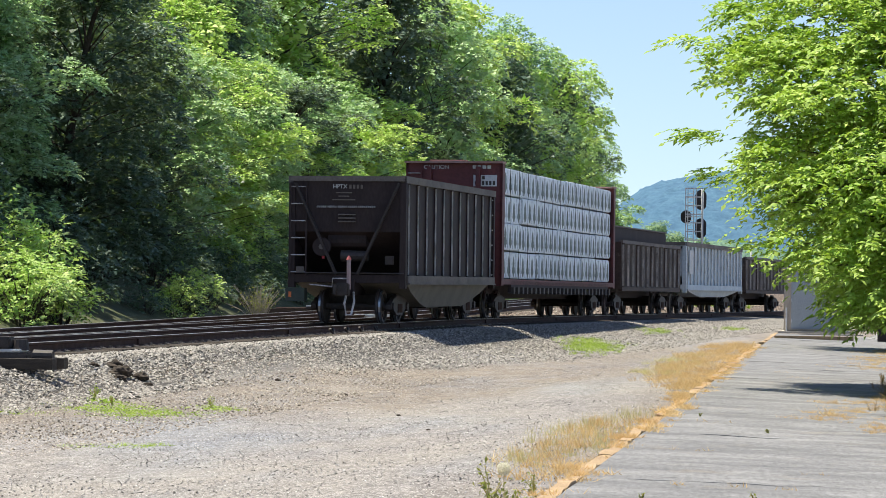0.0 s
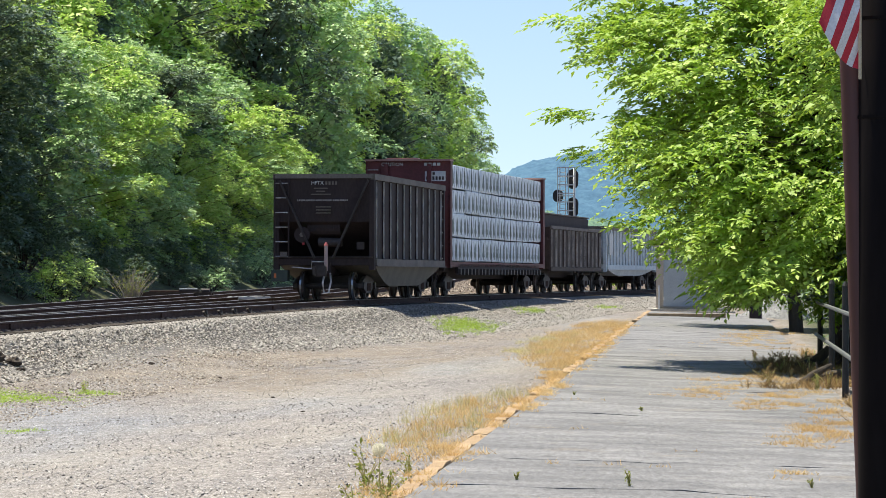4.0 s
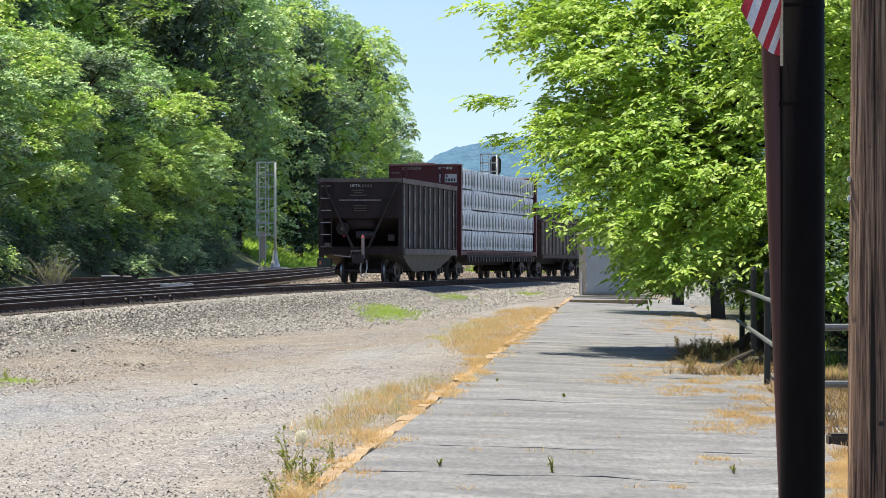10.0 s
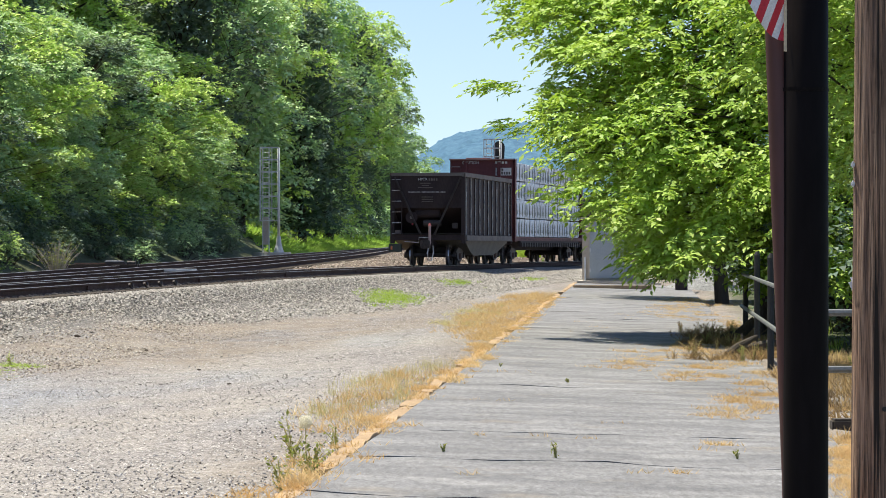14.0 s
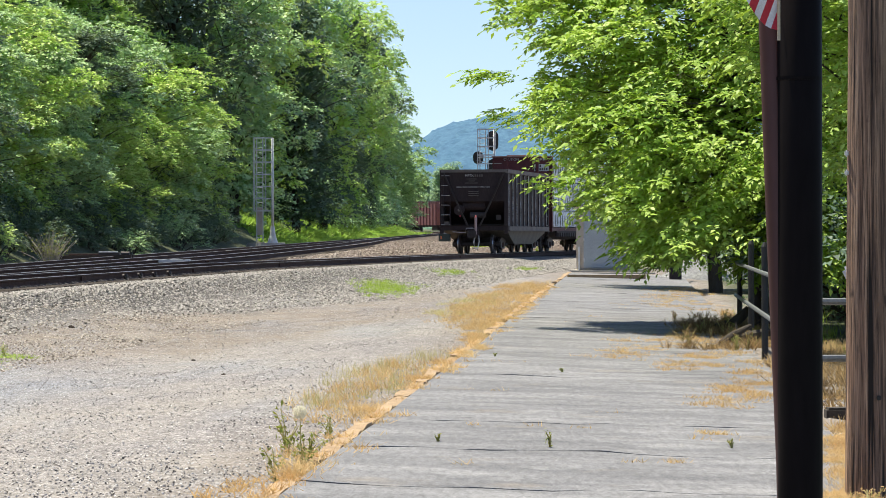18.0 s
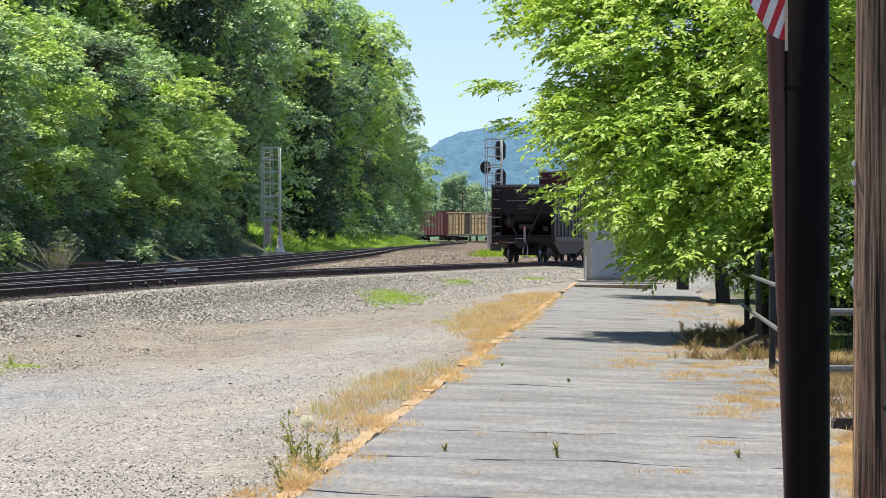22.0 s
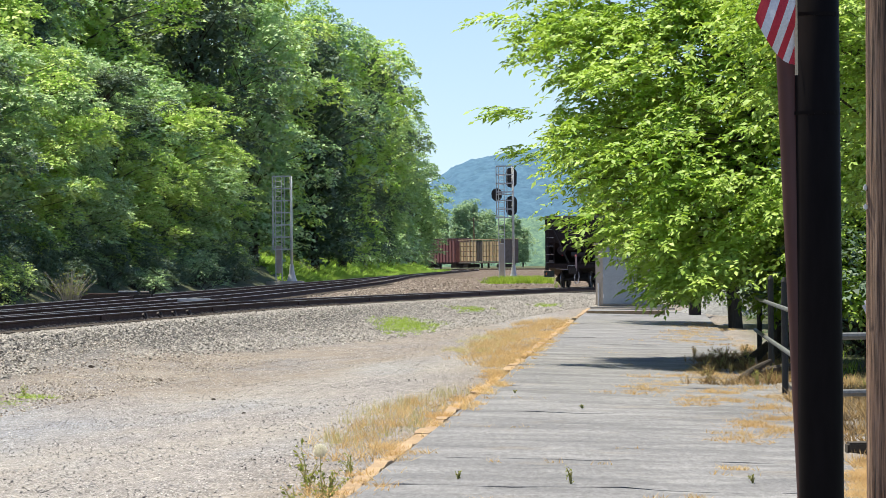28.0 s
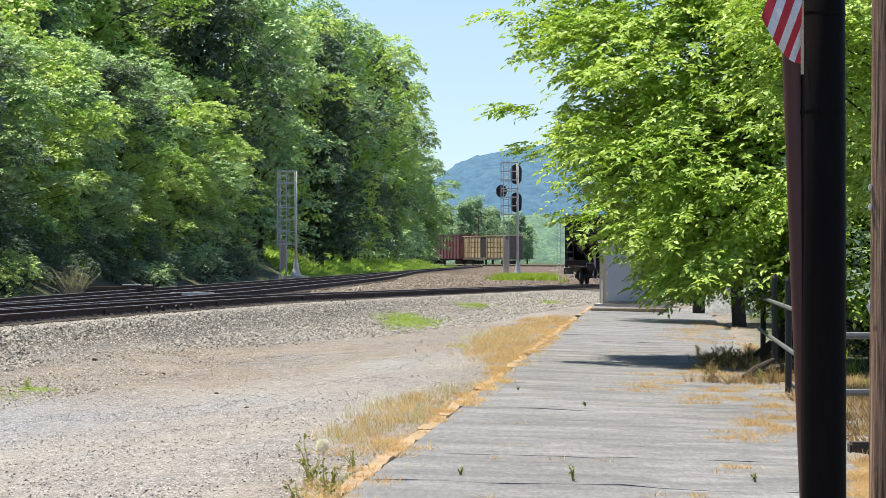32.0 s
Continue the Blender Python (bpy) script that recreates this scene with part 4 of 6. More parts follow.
def gondola_car(name, label, length, top, paint, load=True, ribs=13):
    car = root(name, label, "freight car", "freight cars of the train")
    W = 1.5
    part("floor_plate", Build().box((0, length / 2, 1.08), (2 * W - 0.1, length - 1.5, 0.12)), paint, car)
    part("centre_sill", Build().box((0, length / 2, 0.85), (0.5, length - 3, 0.4)), BLACK_CAR, car)
    for s in (-1, 1):
        part("side_sheet", Build().box((s * (W - 0.1), length / 2, (1.0 + top) / 2), (0.06, length - 1.5, top - 1.0)), paint, car)
        part("top_chord", Build().box((s * (W - 0.05), length / 2, top), (0.16, length - 1.5, 0.12)), CHORD, car)
        part("side_sill", Build().box((s * (W - 0.05), length / 2, 1.0), (0.14, length - 1.5, 0.16)), paint, car)
        for i in range(ribs):
            y = 1.0 + (length - 2.0) * i / (ribs - 1)
            rib = part("rib", Build().slab([(s * (W - 0.07), y - 0.09, 1.08), (s * (W + 0.06), y - 0.05, 1.08), (s * (W + 0.06), y + 0.05, 1.08), (s * (W - 0.07), y + 0.09, 1.08)], (0, 0, top - 1.14)), CHORD if i % 3 else paint, car)
            part("rib_edge", Build().slab([(s * (W - 0.02), y - 0.082, 1.1), (s * (W + 0.05), y - 0.062, 1.1), (s * (W + 0.05), y - 0.056, 1.1), (s * (W - 0.02), y - 0.076, 1.1)], (0, 0, top - 1.2)), GONDOLA_EDGE, rib, "rib edge in pale streaks, scraped metal and painted light")
    for y, d in ((0.75, 1), (length - 0.75, -1)):
        part("end_sheet", Build().box((0, y, (1.0 + top) / 2), (2 * W - 0.06, 0.1, top - 1.0)), paint, car)
        coupler(car, y, -d)
        grab_ladder(car, -W + 0.05, y - d * 0.09, 1.1, top - 0.2, 5, "x")
    if load:
        part("covered_load", Build().box((-0.2, length / 2, top + 0.22), (2.3, length - 2.0, 0.75)), BLACK_CAR, car, "dark tarpaulin-topped load", bevel=0.05)
        part("load_lip", Build().box((-0.2, length / 2, top + 0.61), (2.36, length - 1.9, 0.05)), CHORD, car)
    truck(car, 2.4)
    truck(car, length - 2.4)
    return car


H_LEN, C_LEN, G_LEN, P_LEN = 14.0, 22.9, 15.5, 17.5
hopper = hopper_car("hopper_car", "sooty black open hopper car at the train's tail", H_LEN, 3.74, BLACK_CAR)
end_fittings(hopper, 0.75, 3.74)
lumber = centerbeam_car("centerbeam_flatcar", "maroon centerbeam flatcar stacked with white-wrapped lumber packs", C_LEN, 4.66)
gondola = gondola_car("gondola_car", "rusty brown ribbed gondola car with a dark load", G_LEN, 2.75, RUST_CAR)
grey = hopper_car("covered_hopper", "pale grey ribbed hopper car in the train", P_LEN, 3.0, GREY_CAR, ribs=17, sill_paint=GREY_CAR, belly=0.32, belly_paint=GREY_CAR)
part("side_panel", Build().box((1.535, 2.1, 2.2), (0.03, 1.0, 1.0)), WHITE, grey, "pale blank side panel", bevel=0.01)
gondola2 = gondola_car("gondola_car", "dark ribbed gondola car in the train", G_LEN, 2.6, RUST_CAR, load=False)
pos = H_LEN
CARS = [(hopper, 0.0, H_LEN)]
for c, ln in ((lumber, C_LEN), (gondola, G_LEN), (grey, P_LEN), (gondola2, G_LEN)):
    CARS.append((c, pos, ln))
    pos += ln


def far_cars():
    """Standing cars on the bend of the main track."""
    def boxcar(name, label, length, at, paint, beams):
        car = root(name, label, "freight car", "standing cars far down the line", at=at)
        part("body", Build().box((0, length / 2, 3.0), (2.9, length - 1, 4.0)), paint, car, bevel=0.05)
        part("roof", Build().box((0, length / 2, 5.05), (3.0, length - 0.9, 0.14)), CHORD, car)
        part("floor_sill", Build().box((0, length / 2, 0.9), (2.8, length - 1, 0.3)), BLACK_CAR, car)
        for i in range(beams):
            y = 0.9 + (length - 1.8) * i / (beams - 1)
            for s in (-1, 1):
                part("rib", Build().box((s * 1.5, y, 3.0), (0.14, 0.2, 3.9)), paint, car)
        for y in (2.3, length - 2.3):
            part("truck_frame", Build().box((0, y, 0.45), (2.1, 2.6, 0.6)), STEEL_DARK, car, bevel=0.1)
        return car
    z = RAIL_Z
    yel = root("lumber_flatcar", "flatcar loaded with raw yellow lumber", "freight car", "standing cars far down the line", at=pose(9.3, 500, z, 0, 0, 19))
    part("deck", Build().box((0, 10.5, 1.0), (2.9, 21, 0.25)), CHORD, yel)
    part("roof_cap", Build().box((0, 10.5, 4.75), (3.0, 21.2, 0.1)), LUMBER, yel)
    part("end_wall", Build().box((0, 0.1, 2.9), (2.9, 0.2, 3.6)), CHORD, yel, "grey weathered end bulkhead")
    for i in range(7):
        for r in range(4):
            for s in (-1, 1):
                if i in (3,) and s < 0:
                    continue
                part("lumber_pack", Build().box((s * 0.75, 1.8 + i * 2.9, 1.58 + r * 0.84), (1.36, 2.6, 0.76)), LUMBER, yel, bevel=0.03)
    for i in range(13):
        if abs(i - 6) > 0:
            part("stake", Build().box((-1.5, 0.9 + i * 1.6, 2.9), (0.1, 0.14, 3.5)), STICK, yel)
    for k in range(2):
        part("dark_bundle", Build().box((-0.75, 10.5 + (k - 0.5) * 1.45, 2.85), (1.34, 1.25, 3.3)), STEEL_DARK, yel, "dark wrapped bundle")
    for y in (2.3, 18.7):
        part("truck_frame", Build().box((0, y, 0.45), (2.1, 2.6, 0.6)), STEEL_DARK, yel, bevel=0.1)
    h = radians(19)
    boxcar("boxcar", "brick red ribbed boxcar", 16, pose(9.3 - math.sin(h) * 22, 500 + math.cos(h) * 22, z, 0, 0, 24), RED_CAR, 12)


far_cars()


# ---- signals ----
def signal_head(parent, x, y, z, r, tall):
    b = Build()
    n = 18
    pts = [(r * math.cos(k * 2 * math.pi / n), (r + tall * 0.5 if math.sin(k * 2 * math.pi / n) > 0 else r + tall * 0.5) * 0 + r * math.sin(k * 2 * math.pi / n) + (tall / 2 if math.sin(k * 2 * math.pi / n) >= 0 else -tall / 2)) for k in range(n)]
    b.slab([(x + u, y, z + w) for u, w in pts], (0, 0.05, 0))
    h = part("signal_target", b, SIG_BLACK, parent, "black oval signal target")
    for i in range(2 if tall < 0.3 else 3):
        zz = z + (i - (0.5 if tall < 0.3 else 1)) * 0.32
        part("lamp_hood", Build().tube([(x, y + 0.05, zz), (x, y + 0.35, zz - 0.03)], [0.13, 0.12], 12), SIG_BLACK, h)
    return h


def ladder_mast(name, label, at, height, cage, heads, side):
    """A signal mast: round post with a caged ladder beside it, heads and footing."""
    top = root(name, label, "railway signal", "signal masts", at=at)
    part("mast", Build().tube([(side, 0, 0.15), (side, 0, height)], [0.09, 0.075], 12), GALV, top, smooth=True)
    part("mast_base", Build().tube([(side, 0, 0), (side, 0, 0.5), (side, 0, 1.1)], [0.36, 0.2, 0.12], 12), GALV, top)
    part("footing", Build().tube([(0, 0, -0.6), (0, 0, 0.06)], [1.5, 1.2], 16), CONCRETE, top)
    lx = side - 0.82
    lad = part("ladder", Build().beam((lx - 0.2, 0, 0.1), (lx - 0.2, 0, height), 0.06).beam((lx + 0.2, 0, 0.1), (lx + 0.2, 0, height), 0.06), GALV, top)
    k = int(height / 0.32)
    for i in range(k):
        part("rung", Build().tube([(lx - 0.2, 0, 0.4 + i * 0.32), (lx + 0.2, 0, 0.4 + i * 0.32)], [0.022] * 2, 6), GALV, lad)
    if cage:
        low, left = height * cage, side - 1.18
        cg = part("cage", Build().beam((left, -0.35, low), (left, -0.35, height), 0.06).beam((left, 0.35, low), (left, 0.35, height), 0.05).beam((side, -0.35, low), (side, -0.35, height), 0.06).beam((side - 0.42, -0.35, low), (side - 0.42, -0.35, height), 0.05), GALV, top, "galvanised ladder cage")
        n = 7
        for i in range(n):
            z = low + (height - low) * i / (n - 1)
            part("cage_hoop", Build().beam((left, -0.35, z), (side, -0.35, z), 0.06, 0.08).beam((left, 0.35, z), (side, 0.35, z), 0.05, 0.06).beam((left, -0.35, z), (left, 0.35, z), 0.05, 0.06), GALV, cg)
        part("equipment_box", Build().box((lx, 0.12, 1.45), (0.38, 0.3, min(2.4, low * 0.85))), CAB_SIDE, top, "tall brownish equipment box", bevel=0.02)
    for x, z, r, tall in heads:
        signal_head(top, x, 0.25, z, r, tall)
        part("head_bracket", Build().beam((x, 0.2, z), (side, 0, z), 0.06), GALV, top)
    return top


ladder_mast("signal_mast", "galvanised ladder signal mast on a concrete footing", pose(-10.75, 200, 0.42), 6.8, 0.31, [], 0.42)
ladder_mast("signal_mast", "signal mast with three black oval heads beside the train", pose(3.62, 220, 0.25), 8.1, 0.55, [(0.62, 7.3, 0.40, 0.62), (0.62, 5.3, 0.40, 0.62), (-0.42, 6.1, 0.38, 0.15)], 0.72)
ladder_mast("signal_mast", "slim grey signal mast farther along the tracks", pose(11.2, 330, 0.3), 5.2, 0, [], 0.5)


# ---- cabinet, switch machine, posts, fence ----
def build_cabinet():
    top = root("equipment_cabinet", "blue-grey metal trackside equipment cabinet on a concrete base", "cabinet", at=pose(5.9, 106.5, -0.06, 0, 0, -7))
    part("body", Build().box((-0.1, 0.8, 1.15), (1.8, 1.6, 2.1)), CAB_SIDE, top, "metal body with warm sunlight put into its beige colour", bevel=0.03)
    door = part("door", Build().box((-0.02, -0.015, 1.15), (1.46, 0.04, 1.95)), CABINET, top, bevel=0.012)
    part("door_frame", Build().box((-0.77, -0.02, 1.15), (0.05, 0.05, 2.0)).box((0.73, -0.02, 1.15), (0.05, 0.05, 2.0)).box((-0.02, -0.02, 2.14), (1.45, 0.05, 0.05)), CAB_SIDE, top)
    part("door_handle", Build().box((0.6, -0.05, 1.15), (0.05, 0.05, 0.25)), GALV, door)
    for z in (0.45, 1.15, 1.85):
        part("hinge", Build().tube([(-0.73, -0.05, z - 0.06), (-0.73, -0.05, z + 0.06)], [0.018] * 2, 8), GALV, door)
    part("conduit", Build().tube([(-0.9, -0.06, 0.05), (-0.9, -0.06, 0.9)], [0.03] * 2, 8), GALV, top)
    part("roof", Build().box((-0.1, 0.8, 2.24), (1.95, 1.8, 0.08)), CAB_SIDE, top, bevel=0.02)
    part("base", Build().box((0.1, 0.6, 0.0), (2.5, 2.4, 0.2)), CONCRETE, top, "pale concrete base slab", bevel=0.02)
    part("step_board", Build().box((0.3, -0.9, -0.02), (2.9, 0.3, 0.1)), CONCRETE, top)


build_cabinet()


def switch_machine(at, label, tall=False):
    top = root("switch_machine", label, "switch machine", "switch machines", at=at)
    if tall:
        part("gear_case", Build().box((-0.1, 0, 0.30), (0.42, 0.36, 0.20)), STEEL_DARK, top, bevel=0.04)
        part("crank_cap", Build().tube([(0.22, 0, 0.2), (0.22, 0, 0.36)], [0.13, 0.10], 12), STEEL_DARK, top)
        part("cover_hasp", Build().box((-0.42, -0.1, 0.28), (0.16, 0.2, 0.14)), STEEL_DARK, top, bevel=0.02)
    part("housing", Build().box((0, 0, 0.10), (0.75, 0.42, 0.14)), STEEL_DARK, top, bevel=0.03)
    part("lid", Build().box((-0.05, 0, 0.19), (0.66, 0.40, 0.05)), GALV, top, "pale worn lid", bevel=0.02)
    part("motor", Build().tube([(0.42, 0, 0.12), (0.72, 0, 0.12)], [0.09, 0.08], 12), STEEL_DARK, top)
    part("throw_rod", Build().tube([(-1.5, 0.1, 0.1), (-0.3, 0.1, 0.1)], [0.03] * 2, 8), RAIL, top)
    part("base_tie", Build().box((-0.62, 0.3, 0.0), (2.9, 0.22, 0.16)), TIE, top)
    part("base_tie", Build().box((-0.62, -0.3, 0.0), (2.9, 0.22, 0.16)), TIE, top)


switch_machine(pose(xm(112) - 0.95, 112, 0.46, 0, 0, -3), "switch machine with a pale lid beside the main track")
switch_machine(pose(xa(46) + 1.95, 46.0, 0.30, 0, 0, -6), "greasy black switch machine on long ties beside the rails", True)


def rod_cover():
    """A pale steel cover over the switch rods, laid across the ties."""
    top = root("rod_cover", "pale galvanised cover over the switch rods on the ties", "track cover", at=pose(-8.5, 100, 0.46, 0, 0, -4))
    part("cover_plate", Build().box((0, 0, 0.0), (1.4, 0.26, 0.10)), GALV, top, bevel=0.02)
    for x in (-0.5, 0.0, 0.5):
        part("strap", Build().box((x, 0, 0.055), (0.06, 0.28, 0.016)), STEEL_DARK, top)
    part("rod", Build().tube([(-1.3, 0, -0.02), (1.3, 0, -0.02)], [0.025] * 2, 8), RAIL, top)


rod_cover()


def utility_pole():
    top = root("utility_pole", "weathered grey-brown wooden utility pole", "pole", at=pose(2.708, 19.4, -0.14))
    n, rows_ = 22, 40
    b = Build()
    verts, faces = [], []
    for i in range(rows_ + 1):
        z = -0.3 + 8.3 * i / rows_
        for k in range(n):
            a = k * 2 * math.pi / n
            r = 0.137 - 0.003 * z + 0.006 * noise.noise((math.cos(a) * 4, math.sin(a) * 4, z * 0.4)) + 0.003 * noise.noise((math.cos(a) * 14, math.sin(a) * 14, z * 1.2))
            verts.append((r * math.cos(a) + 0.004 * z, r * math.sin(a), z))
    faces = [(i * n + k, i * n + (k + 1) % n, (i + 1) * n + (k + 1) % n, (i + 1) * n + k) for i in range(rows_) for k in range(n)]
    faces.append(tuple(rows_ * n + k for k in range(n)))
    b.add(verts, faces)
    part("shaft", b, POLE_WOOD, top, smooth=True)
    for z in (2.06, 2.18):
        part("wire_clip", Build().box((-0.13, -0.03, z), (0.022, 0.04, 0.04)), GALV, top, "small grey wire clip", bevel=0.008)
    part("bolt_hole", Build().tube([(0.055, -0.14, 0.66), (0.055, -0.115, 0.66)], [0.016, 0.016], 10), SIG_BLACK, top, "dark bolt hole")
    return top


utility_pole()


def lamp_post():
    """A round black post with a brown conduit strapped beside it."""
    top = root("lamp_post", "glossy black painted round metal post with a brown conduit", "post", at=pose(1.251, 10.6, -0.1))
    part("shaft", Build().tube([(0.004, 0, -0.2), (0, 0, 0.6), (0, 0, 1.6), (-0.006, 0, 4.2)], [0.077, 0.077, 0.077, 0.079], 28), POLE_BLACK, top, smooth=True)
    part("conduit", Build().tube([(-0.012, 0.03, -0.2), (-0.034, 0.03, 0.88), (-0.067, 0.03, 1.7), (-0.092, 0.03, 2.4), (-0.11, 0.03, 4.2)], [0.045] * 5, 20), POLE_BROWN, top, "dark brown round conduit", smooth=True)
    for z in (2.525, 2.19):
        part("strap", Build().tube([(-0.003, 0, z), (-0.003, 0, z + 0.012)], [0.080, 0.080], 28), POLE_BLACK, top)
    return top


lamp_post()


def small_flag():
    """A small striped cloth flag on a stick, tied to the post, hanging in folds."""
    top = root("stick_flag", "small red and white striped cloth flag on a wooden stick", "flag", at=pose(1.168, 10.49, 2.22))
    part("stick", Build().tube([(0, 0, 0), (0, 0, 0.75)], [0.0055, 0.005], 8), STICK, top)
    n, k = 7, 0.00072

    def hem(u):
        """The lower edge of the hanging cloth, from the stick outwards."""
        a, b, c = (300, 290), (205, 275), (115, 70)
        return [(1 - u) ** 2 * a[i] + 2 * u * (1 - u) * b[i] + u * u * c[i] for i in (0, 1)]
    for i in range(n):
        b = Build()
        verts, m = [], 12
        for j in range(m + 1):
            for u in (i / n, (i + 1) / n):
                x, y = hem(u)
                far = min((304 - x) / 0.36, 420)
                v = far * j / m
                verts.append(((x + 0.36 * v - 308) * k, 0.016 * math.sin(u * 6 + v * 0.01), (338 - y + v) * k))
        b.add(verts, [(2 * j, 2 * j + 1, 2 * j + 3, 2 * j + 2) for j in range(m)])
        part("stripe", b, FLAG_RED if i % 2 == 0 else FLAG_WHITE, top)
    return top


small_flag()


def build_fence():
    top = root("pipe_fence", "black post fence with grey pipe rails beside the platform", "fence")
    ys = [31.5, 36.5, 41.2, 46.0, 51.0]
    for y in ys:
        x = edge_r(y) + 0.12
        part("post", Build().tube([(x, y, -0.4), (x, y, 1.30)], [0.045, 0.045], 10), FENCE_BLACK, top)
        part("post_cap", Build().tube([(x, y, 1.30), (x, y, 1.36)], [0.05, 0.02], 10), FENCE_BLACK, top)
    for z in (0.44, 0.97):
        part("rail", Build().tube([(edge_r(y) + 0.12 - 0.07, y, z) for y in ys], [0.03] * len(ys), 8), FENCE_RAIL, top, "grey weathered pipe rail")
    side = root("pipe_fence", "fence with grey pipe rails running off from the platform", "fence")
    for k in range(3):
        part("post", Build().tube([(3.6 + k * 2.4, 26.1, -0.4), (3.6 + k * 2.4, 26.1, 1.2)], [0.045, 0.045], 10), FENCE_BLACK, side)
    for z in (0.475, 0.95):
        part("rail", Build().tube([(3.15, 26.0, z), (8.6, 26.0, z)], [0.03] * 2, 8), FENCE_RAIL, side, "grey weathered pipe rail")
    board = root("sign_board", "small white tilted board behind the wooden pole", "sign", at=pose(3.60, 26.6, 1.16, 0, -24, 0))
    part("panel", Build().box((0, 0, 0), (0.15, 0.07, 0.2)), FLAG_WHITE, board, bevel=0.03)
    part("stake", Build().tube([(0.05, 0.03, -1.45), (0.02, 0.03, -0.08)], [0.02] * 2, 8), FENCE_RAIL, board)
    sleeper = root("edging_timber", "dark old railway tie lying as an edging in dry grass", "timber", at=pose(4.78, 27.6, -0.16, 0, 0, 0))
    part("beam", Build().box((0, 0, 0.03), (2.6, 0.24, 0.20)), TIE, sleeper, bevel=0.02)
    post = root("square_post", "square black timber post near the cabinet", "post", at=pose(7.48, 96.0, -0.2))
    part("shaft", Build().box((0, 0, 0.9), (0.36, 0.36, 1.9)), BLACK_CAR, post, bevel=0.02)
    log = root("log", "short dark broken log lying in dry weeds", "log", at=pose(4.75, 49.0, -0.16))
    part("wood", Build().tube([(-0.28, 0, 0.1), (0.0, 0.05, 0.2), (0.24, 0.05, 0.42)], [0.10, 0.09, 0.07], 10), BARK, log)
    part("stub", Build().tube([(-0.1, 0, 0.12), (-0.32, -0.1, 0.07)], [0.05, 0.03], 8), BARK, log)
    heap = Build()
    n, m = 26, 12
    verts = []
    for j in range(m + 1):
        for i in range(n):
            r = 1.7 * j / m
            a = i * 2 * math.pi / n
            x, y = r * math.cos(a), r * math.sin(a)
            verts.append((x, y, max(-0.1, 0.95 * (1 - j / m) + 0.12 * noise.noise((x * 2.2, y * 2.2, 0)))))
    heap.add(verts, [(j * n + i, j * n + (i + 1) % n, (j + 1) * n + (i + 1) % n, (j + 1) * n + i) for j in range(m) for i in range(n)])
    tagged(part("gravel_mound", heap, mat("pale_gravel_heap", (0.2, 0.2, 0.2), (0.5, 0.5, 0.5), 9, 0.95, bump=0.8, dist=0.06), at=pose(8.9, 100, -0.15), smooth=True), "heap of pale grey gravel beyond the platform", "gravel heap")


build_fence()


# ---- trees ----
def spray_leaves(rng, base, way, length, count, size, narrow, droop, tri):
    """Twigs that leave each base along a way and droop, with leaflets in two ranks along them."""
    n = len(base)
    up = np.array([0, 0, 1.0])
    way = unit(way)
    side = unit(np.cross(way, up) + rng.normal(size=(n, 3)) * 0.12)
    L = np.reshape(length, (-1, 1))
    where, along, faces = [], [], []
    for k in range(count):
        u = 0.12 + 0.88 * k / (count - 1) + rng.uniform(-0.05, 0.05, (n, 1))
        s = 1.0 if k % 2 else -1.0
        fall = droop * L * u * u
        a = way * 0.62 + side * (s * 0.8 if k < count - 1 else 0.0) - up * (2 * droop * u * 0.55) + rng.normal(size=(n, 3)) * 0.22
        where.append(base + way * L * u - up * fall)
        along.append(a)
        faces.append(up * 0.85 + way * 0.35 + side * (s * 0.12) + rng.normal(size=(n, 3)) * 0.33)
    where, along, faces = np.concatenate(where), unit(np.concatenate(along)), np.concatenate(faces)
    m = len(where)
    sz = (rng.uniform(0.65, 1.2, (m, 1)) * size)
    b = unit(np.cross(faces, along))
    nrm = np.cross(along, b)
    tip = where + along * sz
    mid = where + along * sz * 0.42 + nrm * sz * 0.06
    if tri:
        # a three-cornered blade, broad near its middle
        v = np.stack([mid - b * sz * narrow * 0.5 - along * sz * 0.25, mid + b * sz * narrow * 0.5 - along * sz * 0.1, tip], 1)
    else:
        v = np.stack([where, mid - b * sz * narrow * 0.5, tip - nrm * sz * 0.10, mid + b * sz * narrow * 0.5], 1)
    return v.reshape(-1, 3)


def lobe_leaves(rng, centres, radii, density, length, count, size, narrow=0.5, droop=0.3, tri=True, squash=0.85):
    """Foliage lobes: sprays that stand out from the rounded shell of each lobe, fewer below."""
    base, way, ln = [], [], []
    for c, r in zip(centres, radii):
        n = max(6, int(density * r * r))
        d = rng.normal(size=(n, 3))
        d[:, 2] = np.where(d[:, 2] < -0.12, -d[:, 2] * rng.uniform(0.3, 1.0, n), d[:, 2])
        d = unit(d)
        # a ragged shell: it bulges along a few directions
        k = unit(rng.normal(size=(5, 3)))
        bulge = 0.78 + 0.34 * np.max(d @ k.T, axis=1, keepdims=True) ** 4
        depth = rng.uniform(0.5, 1.0, (n, 1)) ** 0.4
        base.append(np.asarray(c) + d * r * bulge * depth * np.array([1, 1, squash]))
        way.append(d * np.array([1, 1, 0.75]) + rng.normal(size=(n, 3)) * 0.28)
        ln.append(length * rng.uniform(0.6, 1.25, n))
    base, way, ln = np.concatenate(base), np.concatenate(way), np.concatenate(ln)
    return spray_leaves(rng, base, way, ln, count, size, narrow, droop, tri)


